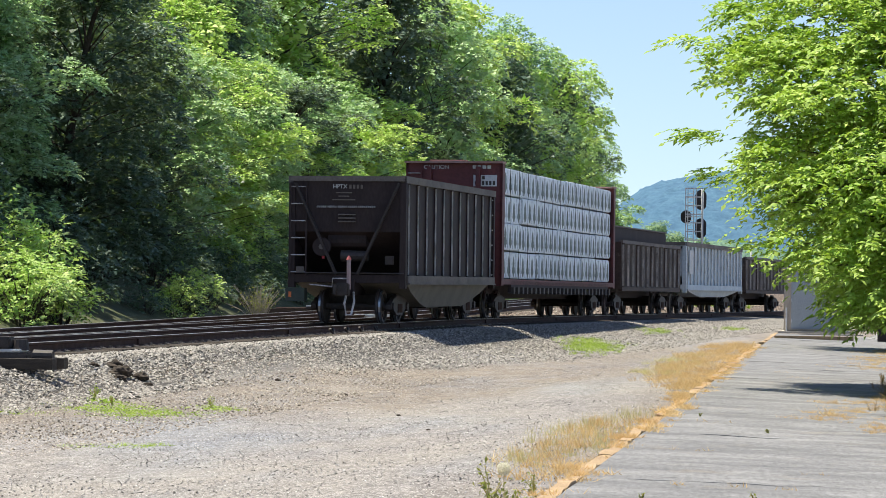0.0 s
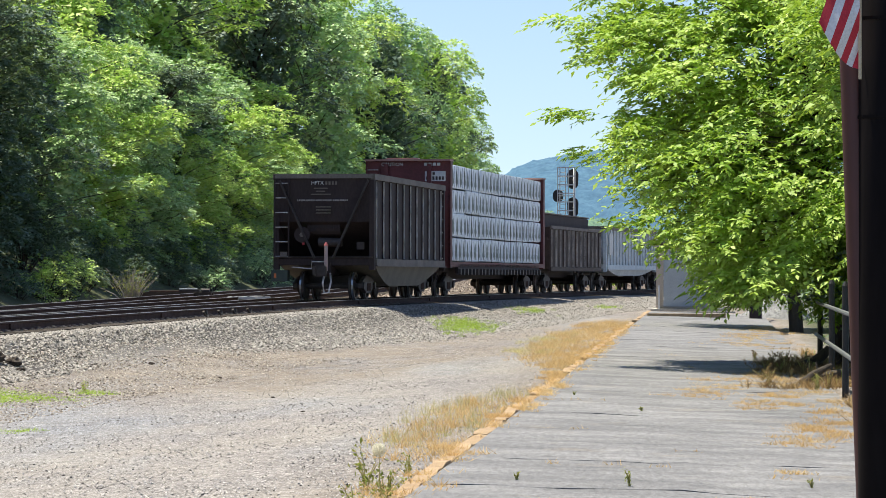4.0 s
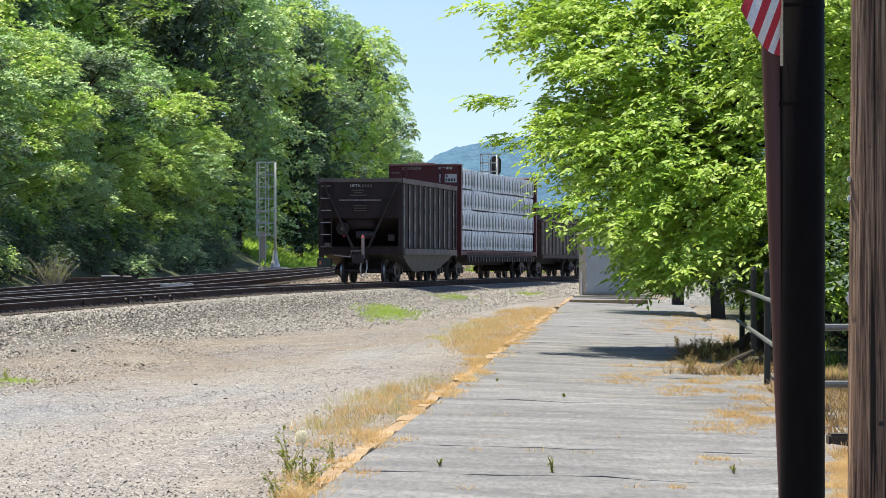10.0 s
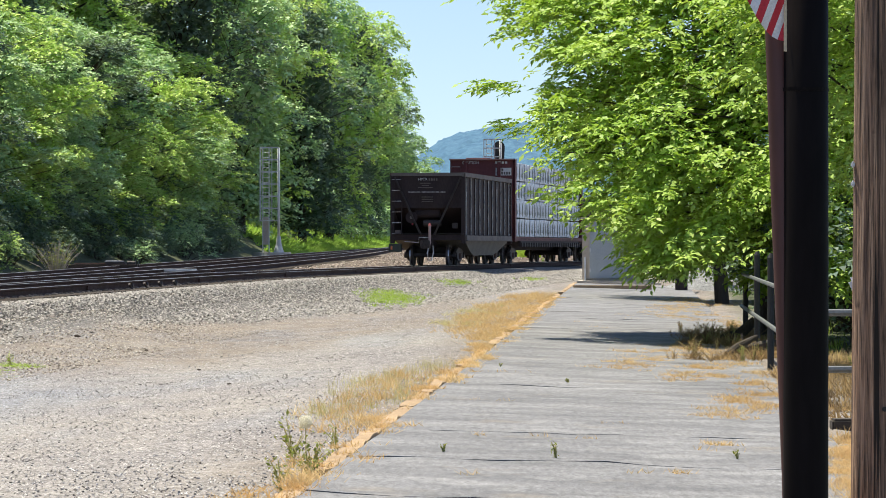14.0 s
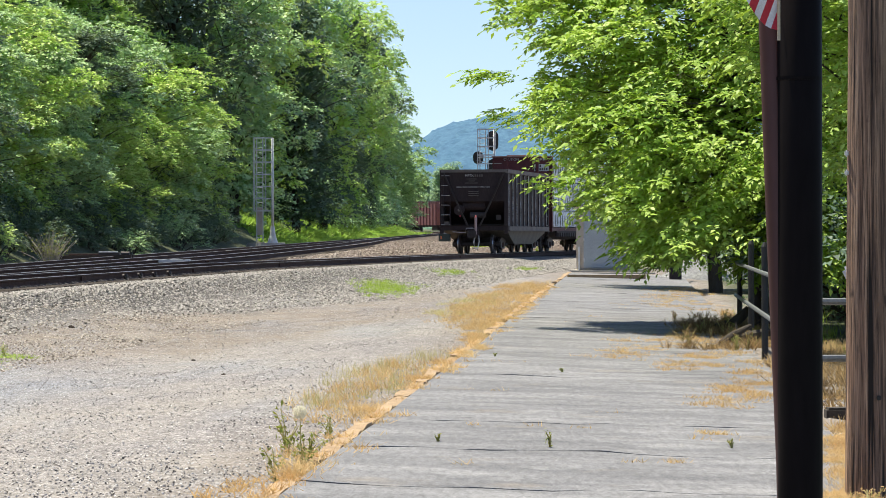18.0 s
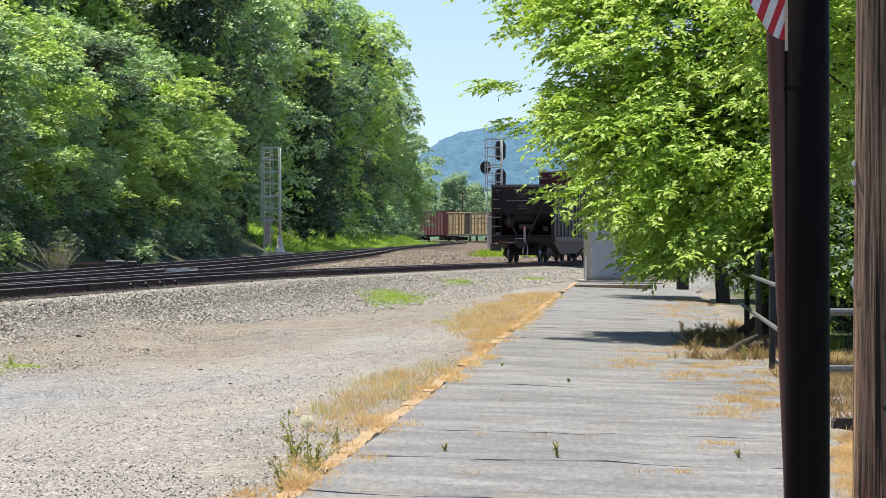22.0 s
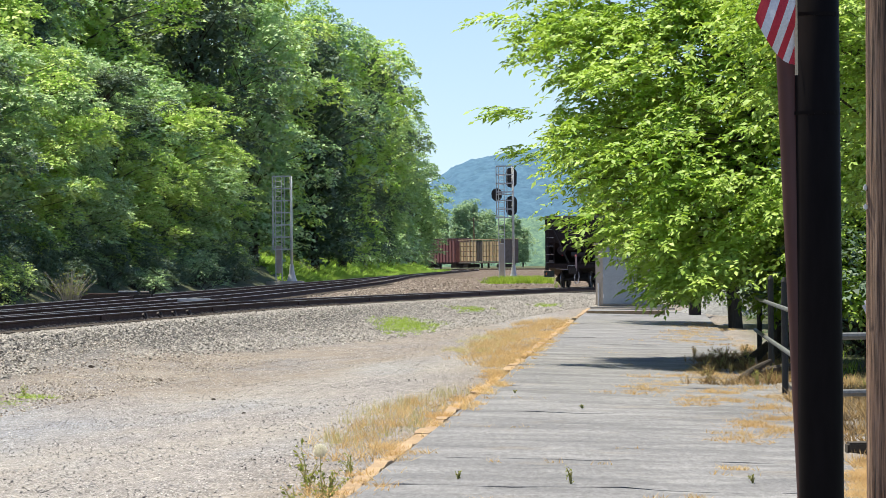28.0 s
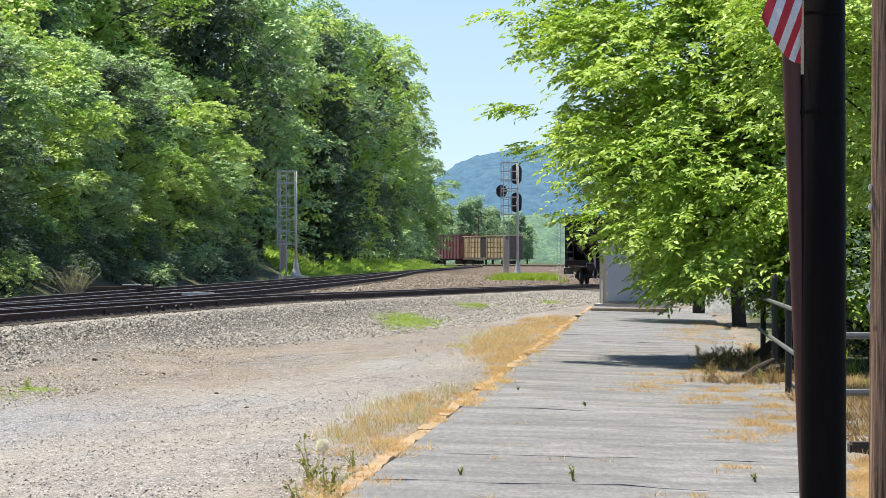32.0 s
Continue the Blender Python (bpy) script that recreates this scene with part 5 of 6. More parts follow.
def woodland_tree(seed, H, R, lobes, density, length, count, leaf, material, low=0.03, belly=0.42, dome=0.8, name="tree", label="tall leafy deciduous tree in full summer leaf"):
    rng = np.random.default_rng(seed)
    top = root(name, label, "tree", "woodland trees along the tracks")
    bend = rng.normal(size=2) * 0.04

    def stem(u):
        return Vector((bend[0] * H * u * u * 2, bend[1] * H * u * u * 2, H * u * 0.93 - 0.5 * (u == 0)))
    us = np.linspace(0, 1, 8)
    b = Build().tube([stem(u) for u in us], [0.018 * H * (1 - 0.88 * u) + 0.03 for u in us], 9)
    c, cr = [], []
    turn = rng.uniform(0, 6.28)
    for i in range(lobes):
        u = (i + rng.uniform(0.1, 0.9)) / lobes
        p = (0.6 + 0.4 * math.sin(min(1, u / belly) * math.pi / 2)) if u < belly else max(0.10, math.cos((u - belly) / (1.02 - belly) * math.pi / 2) ** dome)
        r = R * rng.uniform(0.20, 0.37) * (0.75 + 0.25 * p)
        turn += 2.4 + rng.normal() * 0.35
        d = max(0.0, R * p * rng.uniform(0.45, 1.25) - r * 0.75)
        at = stem(u * 0.95)
        c.append((at.x + math.cos(turn) * d, at.y + math.sin(turn) * d, H * (low + (1 - low) * u) - r * 0.6 * (u > 0.9)))
        cr.append(r)
    for i in range(lobes):
        k = max(0.08, min(0.95, c[i][2] / H - 0.10))
        base, tip = stem(k), Vector(c[i])
        b.tube([base, base.lerp(tip, 0.5) + Vector((0, 0, 0.02 * H)), tip], [0.004 * H, 0.002 * H, 0.001 * H], 5, False)
    part("trunk", b, BARK, top)
    v = lobe_leaves(rng, c, cr, density, length, count, leaf, 0.75, 0.38)
    # leaves added within the crown to block light and darken its gaps
    n = lobes * 64
    w = rng.uniform(0.05, 0.90, n)
    ang, rad = rng.uniform(0, 2 * math.pi, n), R * 0.46 * rng.uniform(0, 1, n) ** 0.5 * (1 - 0.5 * np.maximum(0, w - 0.6))
    q = np.stack([np.cos(ang) * rad, np.sin(ang) * rad, H * (low + (1 - low) * w)], 1)
    v = np.concatenate([v, leaf_tips(rng, q, rng.normal(size=(n, 3)) + [0, 0, 1.0], rng.uniform(0.9, 1.3, n) * leaf * 1.25, 0.9)])
    part("crown", quads_mesh("crown", v, material, 3), material, top)
    return top


def shrub(seed, H, R, lobes, density, length, count, leaf, material, label="dense green roadside shrub", narrow=0.65):
    rng = np.random.default_rng(seed)
    top = root("shrub", label, "shrub", "shrubs at the foot of the woods")
    ang = rng.uniform(0, 2 * math.pi, lobes)
    rad = R * rng.uniform(0, 1, lobes) ** 0.5 * 0.8
    z = H * rng.uniform(0.12, 0.86, lobes) * (1 - 0.45 * (rad / R) ** 2)
    c = np.stack([np.cos(ang) * rad, np.sin(ang) * rad, z], 1)
    b = Build()
    for i in range(0, lobes):
        b.tube([(0, 0, -0.3), (c[i][0] * 0.5, c[i][1] * 0.5, c[i][2] * 0.6), tuple(c[i])], [0.04, 0.025, 0.01], 5, False)
    part("stem", b, BARK, top)
    v = lobe_leaves(rng, c, R * rng.uniform(0.24, 0.42, lobes), density, length, count, leaf, narrow, 0.35)
    part("foliage", quads_mesh("foliage", v, material, 3), material, top)
    return top


def ground_z(x, y):
    return float(ground_at(np.array([x]), np.array([y]))[0][0])


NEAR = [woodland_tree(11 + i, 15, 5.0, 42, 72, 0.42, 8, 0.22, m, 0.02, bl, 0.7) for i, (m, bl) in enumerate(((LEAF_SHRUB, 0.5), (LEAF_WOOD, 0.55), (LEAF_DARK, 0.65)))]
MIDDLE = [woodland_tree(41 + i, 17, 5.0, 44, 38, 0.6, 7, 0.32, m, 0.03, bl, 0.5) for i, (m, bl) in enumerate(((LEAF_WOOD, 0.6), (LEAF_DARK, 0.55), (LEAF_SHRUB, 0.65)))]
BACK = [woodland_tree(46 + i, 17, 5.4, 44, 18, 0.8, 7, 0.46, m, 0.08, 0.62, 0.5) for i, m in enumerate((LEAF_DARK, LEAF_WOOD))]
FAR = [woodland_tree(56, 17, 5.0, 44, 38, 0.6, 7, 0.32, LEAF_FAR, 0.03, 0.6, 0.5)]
DISTANT = [woodland_tree(71, 16, 4.8, 30, 12, 1.3, 7, 0.5, LEAF_HAZE, 0.1, 0.45, 0.6, "tree", "tall distant tree with haze tinted into its leaves")]
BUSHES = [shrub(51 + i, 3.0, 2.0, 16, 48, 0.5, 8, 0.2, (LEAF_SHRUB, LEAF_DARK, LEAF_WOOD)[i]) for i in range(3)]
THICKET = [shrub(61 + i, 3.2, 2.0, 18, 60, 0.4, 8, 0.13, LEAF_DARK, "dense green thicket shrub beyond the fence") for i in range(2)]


def plant(kinds, i, x, y, s, used, turn, wide=1.0):
    z = ground_z(x, y) - 0.2
    k = kinds[i % len(kinds)]
    m = pose(x, y, z, 0, 0, turn)
    o = k
    if id(k) in used:
        o = copy_thing(k, m)
    used.add(id(k))
    o.matrix_basis = m
    o.scale = (s * wide, s * wide, s)
    return o


# the tall trees that make the skyline, from the near wood to the bend: place, top over the rails, crown's half width
SKYLINE = ((-18.6, 222, 25, 6.4, 1), (-15.2, 238, 23, 6.0, 0), (-16.0, 256, 27, 6.4, 2), (-11.8, 268, 21.5, 6.0, 1), (-13.0, 284, 26, 6.6, 0), (-10.6, 300, 24.5, 6.2, 2), (-10.0, 322, 24.5, 6.0, 1), (-9.8, 346, 25, 5.8, 0), (-9.0, 372, 24, 5.4, 2), (-8.6, 398, 22.0, 5.6, 0), (-7.4, 426, 20.5, 5.6, 1), (-5.6, 462, 17.0, 5.4, 1), (-6.2, 500, 15.0, 5.4, 0), (-6.4, 545, 14.0, 5.4, 1))


def woods():
    rng = random.Random(21)
    used = set()
    # the wood rises from the track in steps: small trees in front, taller ones up the slope
    for row, (back, tall, gap, wide) in enumerate(((10.6, 10.5, 8.6, 1.2), (17.0, 17.5, 12.0, 1.0))):
        y, i = 94.0 + 3 * row, 0
        while y < 214:
            s = tall * rng.uniform(0.82, 1.2) / 15.0
            x = min(xm(y) - back - rng.uniform(-0.8, 1.2), -0.058 * y - 5.6 * s * wide - 3.2 * row if y > 110 else 0)
            near = y < 165
            kind = ((2, 1, 2, 2, 1, 2, 0, 2) if y < 128 else (0, 1, 0, 2, 1, 0, 1, 2))[(i + 3 * row) % 8]
            plant(NEAR if near else MIDDLE, kind, x, y, s if near else s * 15 / 17, used, rng.uniform(0, 360), wide * rng.uniform(0.95, 1.15))
            y += gap + (y - 92) * 0.02
            i += 1
    # small sunlit trees before it, from the middle of the wood on
    for k in range(7):
        y = 136 + k * 11.0
        s = rng.uniform(0.42, 0.62)
        plant(NEAR if y < 175 else MIDDLE, (0, 1, 0)[k % 3] if y < 175 else (2, 0)[k % 2], min(xm(y) - 8.6, -0.058 * y - 6.8 * s) - rng.uniform(0, 0.8), y, s, used, rng.uniform(0, 360), 1.3)
    for k in range(13):
        y = 112 + k * 13.5
        plant(BACK, k % 3 // 2, xm(y) - 24 - rng.uniform(-1.5, 1.5), y, rng.uniform(1.0, 1.2), used, rng.uniform(0, 360), 1.2)
    for k, (x, y, h, r, kind) in enumerate(SKYLINE):
        s = (h - ground_z(x, y)) / 17.0
        plant(FAR if y > 300 and k % 3 else MIDDLE, kind, x, y, s, used, 67 * k, r / 5.0 / s)
    used = set()
    y = 88.0
    while y < 215:
        # bushes not lit take the leaves with shade put into their tones
        lit = y < 96 or rng.random() < 0.25
        x = min(xm(y) - (rng.uniform(5.8, 6.6) if lit else rng.uniform(6.8, 8.4)), -0.058 * y - (1.6 if lit else 2.8) if y > 135 else 0)
        if 94 < y < 106:
            x -= 2.0
        plant(BUSHES, (0 if y < 140 else 2) if lit else 1, x, y, rng.uniform(0.55, 0.9), used, rng.uniform(0, 360))
        y += 3.4 + y * 0.014
    for x, y, s in ((-17.9, 91, 1.0), (-18.9, 93, 1.15)):
        plant(BUSHES, 0, x, y, s, used, 40 * y)
    for k in range(34):
        y = 90 + k * 3.7
        plant(BUSHES, 1, min(xm(y) - (6.3 if k % 2 else 8.4), -0.058 * y - (1.9 if k % 2 else 3.2) if y > 135 else 0) - rng.uniform(0, 0.8), y, rng.uniform(0.42, 0.62) if k % 2 else rng.uniform(0.8, 1.1), used, rng.uniform(0, 360))
    y = 300.0
    while y < 440:
        x = xm(y) - rng.uniform(8.0, 10.0)
        plant(BUSHES, rng.choice((1, 2)), x, y, rng.uniform(1.3, 1.9), used, rng.uniform(0, 360))
        y += 8.0
    more = set()
    for k in range(12):
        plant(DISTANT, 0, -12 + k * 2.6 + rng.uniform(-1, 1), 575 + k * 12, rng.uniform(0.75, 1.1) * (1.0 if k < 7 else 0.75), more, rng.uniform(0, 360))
    # the thicket beyond the fence
    for k, (x, y) in enumerate(((7.3, 47.5), (7.7, 50.5), (7.6, 54.0), (7.8, 57.0), (8.3, 58.0), (9.6, 66.0), (8.6, 62.0), (9.8, 112.0), (11.5, 111.0), (13.2, 112.0), (8.6, 118.0), (10.6, 116.0))):
        plant(THICKET, k, x, y, 1.15, used, 70 * k)
    for k in range(16):
        y = 56 + k * 2.9
        plant(THICKET, k, edge_r(y) + (2.3 if k % 2 else rng.uniform(3.5, 7.0)), y, 0.75 if k % 2 else rng.uniform(0.9, 1.4), used, rng.uniform(0, 360))


woods()


def broad_tree(seed, label, stems, centre, radii, slope, boughs, leaf, floor_, sprays, near, verge):
    """A broad low-hanging tree; its lower boughs reach farther towards the platform's near end."""
    rng = np.random.default_rng(seed)
    top = root("tree", label, "tree", "broad trees beside the platform")
    trunks = Build()
    base, way = [], []
    for x, y, r in stems:
        trunks.tube([(x, y, -0.5), (x - 0.1, y, 1.2), (x - 0.35, y + 0.2, 3.0), (x - 0.6, y + 0.8, 5.5), (x - 0.7, y + 1.2, 8.0)], [r * 1.25, r, r * 0.8, r * 0.5, r * 0.2], 10)
    tips, made = [], 0
    while made < boughs:
        p = rng.uniform(-1, 1, 3)
        d = np.linalg.norm(p)
        if not 0.30 < d < 1.0 or rng.random() > d ** 1.5:
            continue
        tip = np.array([centre[i] + p[i] * radii[i] for i in range(3)])
        tip[1] += (tip[2] - centre[2]) * slope
        out = unit(np.array([[p[0] * radii[0], p[1] * radii[1], 0.25 * p[2] * radii[2]]]))[0]
        if tip[2] < floor_(tip[0]) or tip[0] < verge(tip[2]) + 0.3:
            continue
        made += 1
        tips.append(tip)
        # one bough: side twigs leave it on both sides and end in drooping sprays
        reach = rng.uniform(0.5, 1.0)
        side = np.array([-out[1], out[0], 0.0])
        n = int(rng.integers(19, 30))
        u = rng.uniform(-1.0, 0.15, n)[:, None]
        w = rng.normal(size=(n, 1)) * 0.36
        lift = 0.10 * rng.normal(size=(n, 1)) - 0.22 * (1 + u) ** 2 + 0.1
        q = tip + out * u * reach + side * w * reach + np.array([0, 0, 1.0]) * (lift + 0.02)
        f = out * 0.9 + side * w * 2.2 + rng.normal(size=(n, 3)) * np.array([0.35, 0.35, 0.22]) + np.array([0, 0, 0.12])
        for a, b in zip(q, f):
            if a[2] > floor_(a[0]) and a[0] > verge(a[2]):
                base.append(a)
                way.append(b)
    for x, z in sprays:
        for k in range(9):
            base.append((x + rng.uniform(-0.05, 0.35), near + rng.uniform(-0.4, 0.4), z + rng.uniform(-0.09, 0.09)))
            way.append((-1.0 + rng.normal() * 0.4, rng.normal() * 0.5, 0.1))
    base, way = np.array(base), np.array(way)
    for i in range(0, len(tips), 6):
        x, y, r = stems[int(rng.integers(0, len(stems)))]
        tip = Vector(tips[i])
        foot = Vector((x - 0.3, y + 0.5, min(7.0, max(1.2, tip.z * 0.75))))
        trunks.tube([foot, foot.lerp(tip, 0.55) + Vector((0, 0, 0.3)), tip], [0.03, 0.016, 0.005], 5, False)
    part("trunk", trunks, BARK, top)
    v = spray_leaves(rng, base, way, rng.uniform(0.24, 0.46, len(base)), 9, leaf, 0.5, 0.30, False)
    part("crown", quads_mesh("crown", v, LEAF_LIME), LEAF_LIME, top)


broad_tree(77, "broad tree with bright green drooping leaves over the platform", [(5.6, 52.5, 0.15), (6.8, 50.0, 0.13), (7.6, 54.0, 0.15)], (5.5, 51.5, 4.3), (4.6, 3.3, 4.4), 0.92, 840, 0.130,
           lambda x: float(np.interp(x, (1.0, 1.3, 2.65, 2.9), (2.75, 2.4, 1.6, 1.05))) - 0.3 * max(0.0, min(1.0, x - 4.6)), ((0.62, 4.02), (0.82, 4.0), (1.05, 3.95), (0.6, 5.5), (0.9, 5.45), (1.0, 3.4), (1.3, 3.3), (1.1, 4.85), (1.75, 2.3)), 49.5,
           lambda z: float(np.interp(z, (2.3, 3.0, 3.5, 4.0, 4.4, 4.9, 5.6, 6.5), (1.3, 1.5, 1.4, 1.5, 1.75, 1.15, 0.75, 0.6))))
broad_tree(78, "leafy tree hanging low beside the equipment cabinet", [(7.3, 80.0, 0.16), (8.6, 83.0, 0.14)], (7.0, 83.0, 3.6), (4.0, 3.5, 3.4), 0.6, 260, 0.125,
           lambda x: 0.55 + 1.6 * max(0.0, 5.3 - x), ((5.3, 0.7), (5.6, 0.6), (6.0, 0.7)), 80.0, lambda z: -9.0)
# this tree is added so that its crown casts shade behind the fence
broad_tree(79, "leafy tree added to shade the ground behind the fence", [(6.6, 41.0, 0.14), (7.6, 43.0, 0.12)], (6.6, 41.0, 5.0), (3.0, 3.2, 3.4), 0.5, 330, 0.118,
           lambda x: 2.0 + 0.8 * max(0.0, 4.6 - x), (), 40.0, lambda z: 3.5)


# ---- grass, weeds and stones ----
def blades(rng, pts, height, width, lean=0.45):
    """Thin upright blades at the given ground points."""
    n = len(pts)
    h = rng.uniform(0.5, 1.2, n)[:, None] * height
    a = rng.uniform(0, 2 * np.pi, n)
    side = np.stack([np.cos(a), np.sin(a), np.zeros(n)], 1) * width * 0.5
    tip = rng.normal(size=(n, 3)) * lean * h
    tip[:, 2] = h[:, 0]
    return np.stack([pts - side, pts + side, pts + tip], 1).reshape(-1, 3)


def grass_patch(name, label, seed, n, spots, height, width, material, lean=0.45, on_platform=False):
    """Blades in soft-edged spots (x, y, radius across, radius along, share)."""
    rng = np.random.default_rng(seed)
    out = []
    total = sum(s[4] for s in spots)
    for x, y, rx, ry, share in spots:
        k = int(n * share / total)
        tufts = max(3, k // 14)
        t = np.stack([x + rng.normal(size=tufts) * rx * 0.5, y + rng.normal(size=tufts) * ry * 0.5], 1)
        p = t[rng.integers(0, tufts, k)] + rng.normal(size=(k, 2)) * 0.05
        z = ground_at(p[:, 0], p[:, 1])[0] if not on_platform else -0.03 * (p[:, 0] - (-2.1 + 0.0645 * p[:, 1]))
        out.append(np.column_stack([p, z - 0.01]))
    pts = np.concatenate(out)
    return tagged(new(name, quads_mesh(name, blades(rng, pts, height, width, lean), material, 3)), label, "grass", kind="stuff")


def growth():
    rng = random.Random(5)
    # straw along the kerb, thickest towards the far end
    spots = [(edge_l(y) - 0.06 + rng.uniform(-0.12, 0.12), y, 0.16, 0.7, rng.uniform(0.2, 1.0) * (0.4 if y < 21 else 1)) for y in np.arange(17, 82, 1.3)]
    spots += [(edge_l(y) - rng.uniform(0.15, 1.5) * min(1, (y - 46) / 12), y, 0.45, 1.6, 1.6) for y in np.arange(51, 90, 1.0)]
    spots += [(edge_l(y) - rng.uniform(0.3, 1.0), y, 0.35, 0.8, 0.6) for y in np.arange(27, 38, 0.9)]
    grass_patch("dry_grass", "orange-yellow dry straw grass along the platform kerb", 3, 18000, spots, 0.14, 0.009, GRASS_DRY, 0.8)
    spots = [(edge_l(y) + rng.uniform(-0.22, 0.10), y, rng.uniform(0.08, 0.22), rng.uniform(0.2, 0.7), rng.uniform(0.0, 1.0) ** 2 * 1.6) for y in np.arange(17, 80, 0.9)]
    grass_patch("kerb_straw", "matted orange straw lying over the kerb timbers", 11, 9000, spots, 0.06, 0.011, GRASS_DRY, 1.1, True)
    spots = [(edge_l(y) - rng.uniform(0.35, 1.25), y, 0.3, 1.0, 1.0) for y in np.arange(29, 40, 0.6)]
    grass_patch("seeding_grass", "pale seeding grass beside the kerb", 4, 1700, spots, 0.15, 0.005, GRASS_PALE, 0.25)
    spots = [(-1.4, 90, 0.9, 5.5, 3), (0.6, 108, 0.7, 3, 0.7), (3.6, 118, 0.5, 3, 0.4)]
    grass_patch("green_grass", "bright green grass patches on the gravel", 5, 6000, spots, 0.11, 0.012, GRASS_GREEN, 0.8)
    spots = [(-7.1, 43.0, 0.95, 1.5, 1.1), (-6.2, 45.4, 0.35, 0.8, 0.2), (-7.7, 44.6, 0.25, 0.5, 0.3), (-5.9, 35.6, 0.6, 0.7, 0.12), (-8.2, 40.5, 0.5, 1.0, 0.1)]
    grass_patch("green_grass", "low green weeds in the worn dirt", 12, 7000, spots, 0.035, 0.012, GRASS_GREEN, 1.6)
    spots = [(2.6 + 0.5 * k, 190 + rng.uniform(-5, 5), 0.6, 5, 1) for k in range(7)]
    grass_patch("green_grass", "tall green grass round the signal mast", 6, 4200, spots, 0.45, 0.045, GRASS_GREEN)
    spots = [(xm(y) - rng.uniform(4.2, 8.5 if y > 330 else 12.0), y, 1.4, 7, 1) for y in np.arange(232, 440, 1.9)]
    grass_patch("bank_grass", "sunlit tall green grass on the railway bank", 7, 42000, spots, 0.55, 0.12, GRASS_BANK, 1.1)
    # straw on the platform: along joints, and in a drift by the fence
    spots = [(edge_r(y) - rng.uniform(0.0, 0.9), y, 0.28, 0.5, rng.uniform(0.1, 1.6)) for y in np.arange(29, 50, 0.8)]
    spots += [(edge_l(y) + rng.uniform(0.6, 3.4), y, 0.3, 0.10, 0.04) for y in np.arange(18, 70, 3.1)]
    spots += [(edge_r(y) - rng.uniform(0.8, 1.9), y, 0.35, 0.5, 0.6) for y in np.arange(36, 47, 0.9)]
    spots += [(edge_r(y) - rng.uniform(0.0, 1.2), y, 0.5, 1.0, 0.7) for y in np.arange(62, 84, 1.3)]
    spots += [(2.23, 24.9, 0.14, 0.12, 0.35), (1.63, 21.75, 0.34, 0.03, 0.2), (1.0, 25.2, 0.9, 0.03, 0.12)]
    grass_patch("platform_straw", "low orange straw weeds growing on the platform", 8, 15000, spots, 0.05, 0.0105, GRASS_DRY, 1.0, True)
    spots = [(edge_r(y) + rng.uniform(-0.75, 0.5), y, 0.3, 0.5, rng.uniform(0.3, 1.0)) for y in np.arange(42, 55, 0.7)]
    spots += [(edge_r(y) + rng.uniform(0.15, 1.0), y, 0.25, 0.5, 0.22) for y in np.arange(28, 42, 0.7)]
    grass_patch("dead_weeds", "brown dead weeds matted at the platform's edge", 14, 6200, spots, 0.16, 0.014, GRASS_BROWN, 0.9, True)
    spots = [(edge_l(y) - rng.uniform(1.0, 2.0), y, 0.4, 1.4, 1) for y in np.arange(58, 76, 1.1)]
    grass_patch("seeding_grass", "yellow-green grass on the outer side of the straw", 15, 1500, spots, 0.12, 0.010, GRASS_PALE, 0.9)
    spots = [(edge_r(y) + rng.uniform(0.1, 1.6), y, 0.4, 0.7, 1) for y in np.arange(15, 60, 0.7)]
    grass_patch("dry_grass", "dry straw grass between the platform and the fence", 9, 14000, spots, 0.13, 0.014, GRASS_DRY)
    # straw that covers the platform's corner round the posts
    spots = [(0.131 * y + rng.uniform(0.0, 0.28), y, 0.17, 0.35, 1) for y in np.arange(16.5, 26, 0.35)]
    grass_patch("platform_straw", "thick orange straw over the platform's corner by the posts", 16, 20000, spots, 0.05, 0.008, GRASS_DRY, 1.1, True)
    spots = [(edge_r(y) + rng.uniform(0.3, 3.0), y, 0.5, 0.7, 1) for y in np.arange(40, 60, 1.1)]
    grass_patch("green_grass", "long green grass beyond the fence", 10, 420, spots, 0.24, 0.014, GRASS_GREEN)


growth()


def weed(at, h, seed, label, foliage=None):
    foliage = foliage or GRASS_GREEN
    rng = np.random.default_rng(seed)
    top = root("weed", label, "weed", "weeds by the kerb", at=at)
    b = Build()
    pts = []
    for k in range(5):
        d = rng.normal(size=2) * 0.12 * h * 2
        hh = h * rng.uniform(0.5, 1.0)
        b.tube([(0, 0, -0.03), (d[0] * 0.4, d[1] * 0.4, hh * 0.6), (d[0], d[1], hh)], [0.006, 0.005, 0.003], 5, False)
        for u in np.linspace(0.12, 1, 6):
            pts.append((d[0] * u, d[1] * u, hh * u))
    part("stem", b, GRASS_PALE, top)
    pts = np.repeat(np.array(pts), 3, 0) + rng.normal(size=(len(pts) * 3, 3)) * 0.07 * h
    part("foliage", quads_mesh("foliage", leaves(rng, pts, rng.normal(size=pts.shape) + [0, 0, 0.6], rng.uniform(0.09, 0.19, len(pts)) * max(0.12, min(h, 0.3)), 0.5), foliage), foliage, top)
    return top


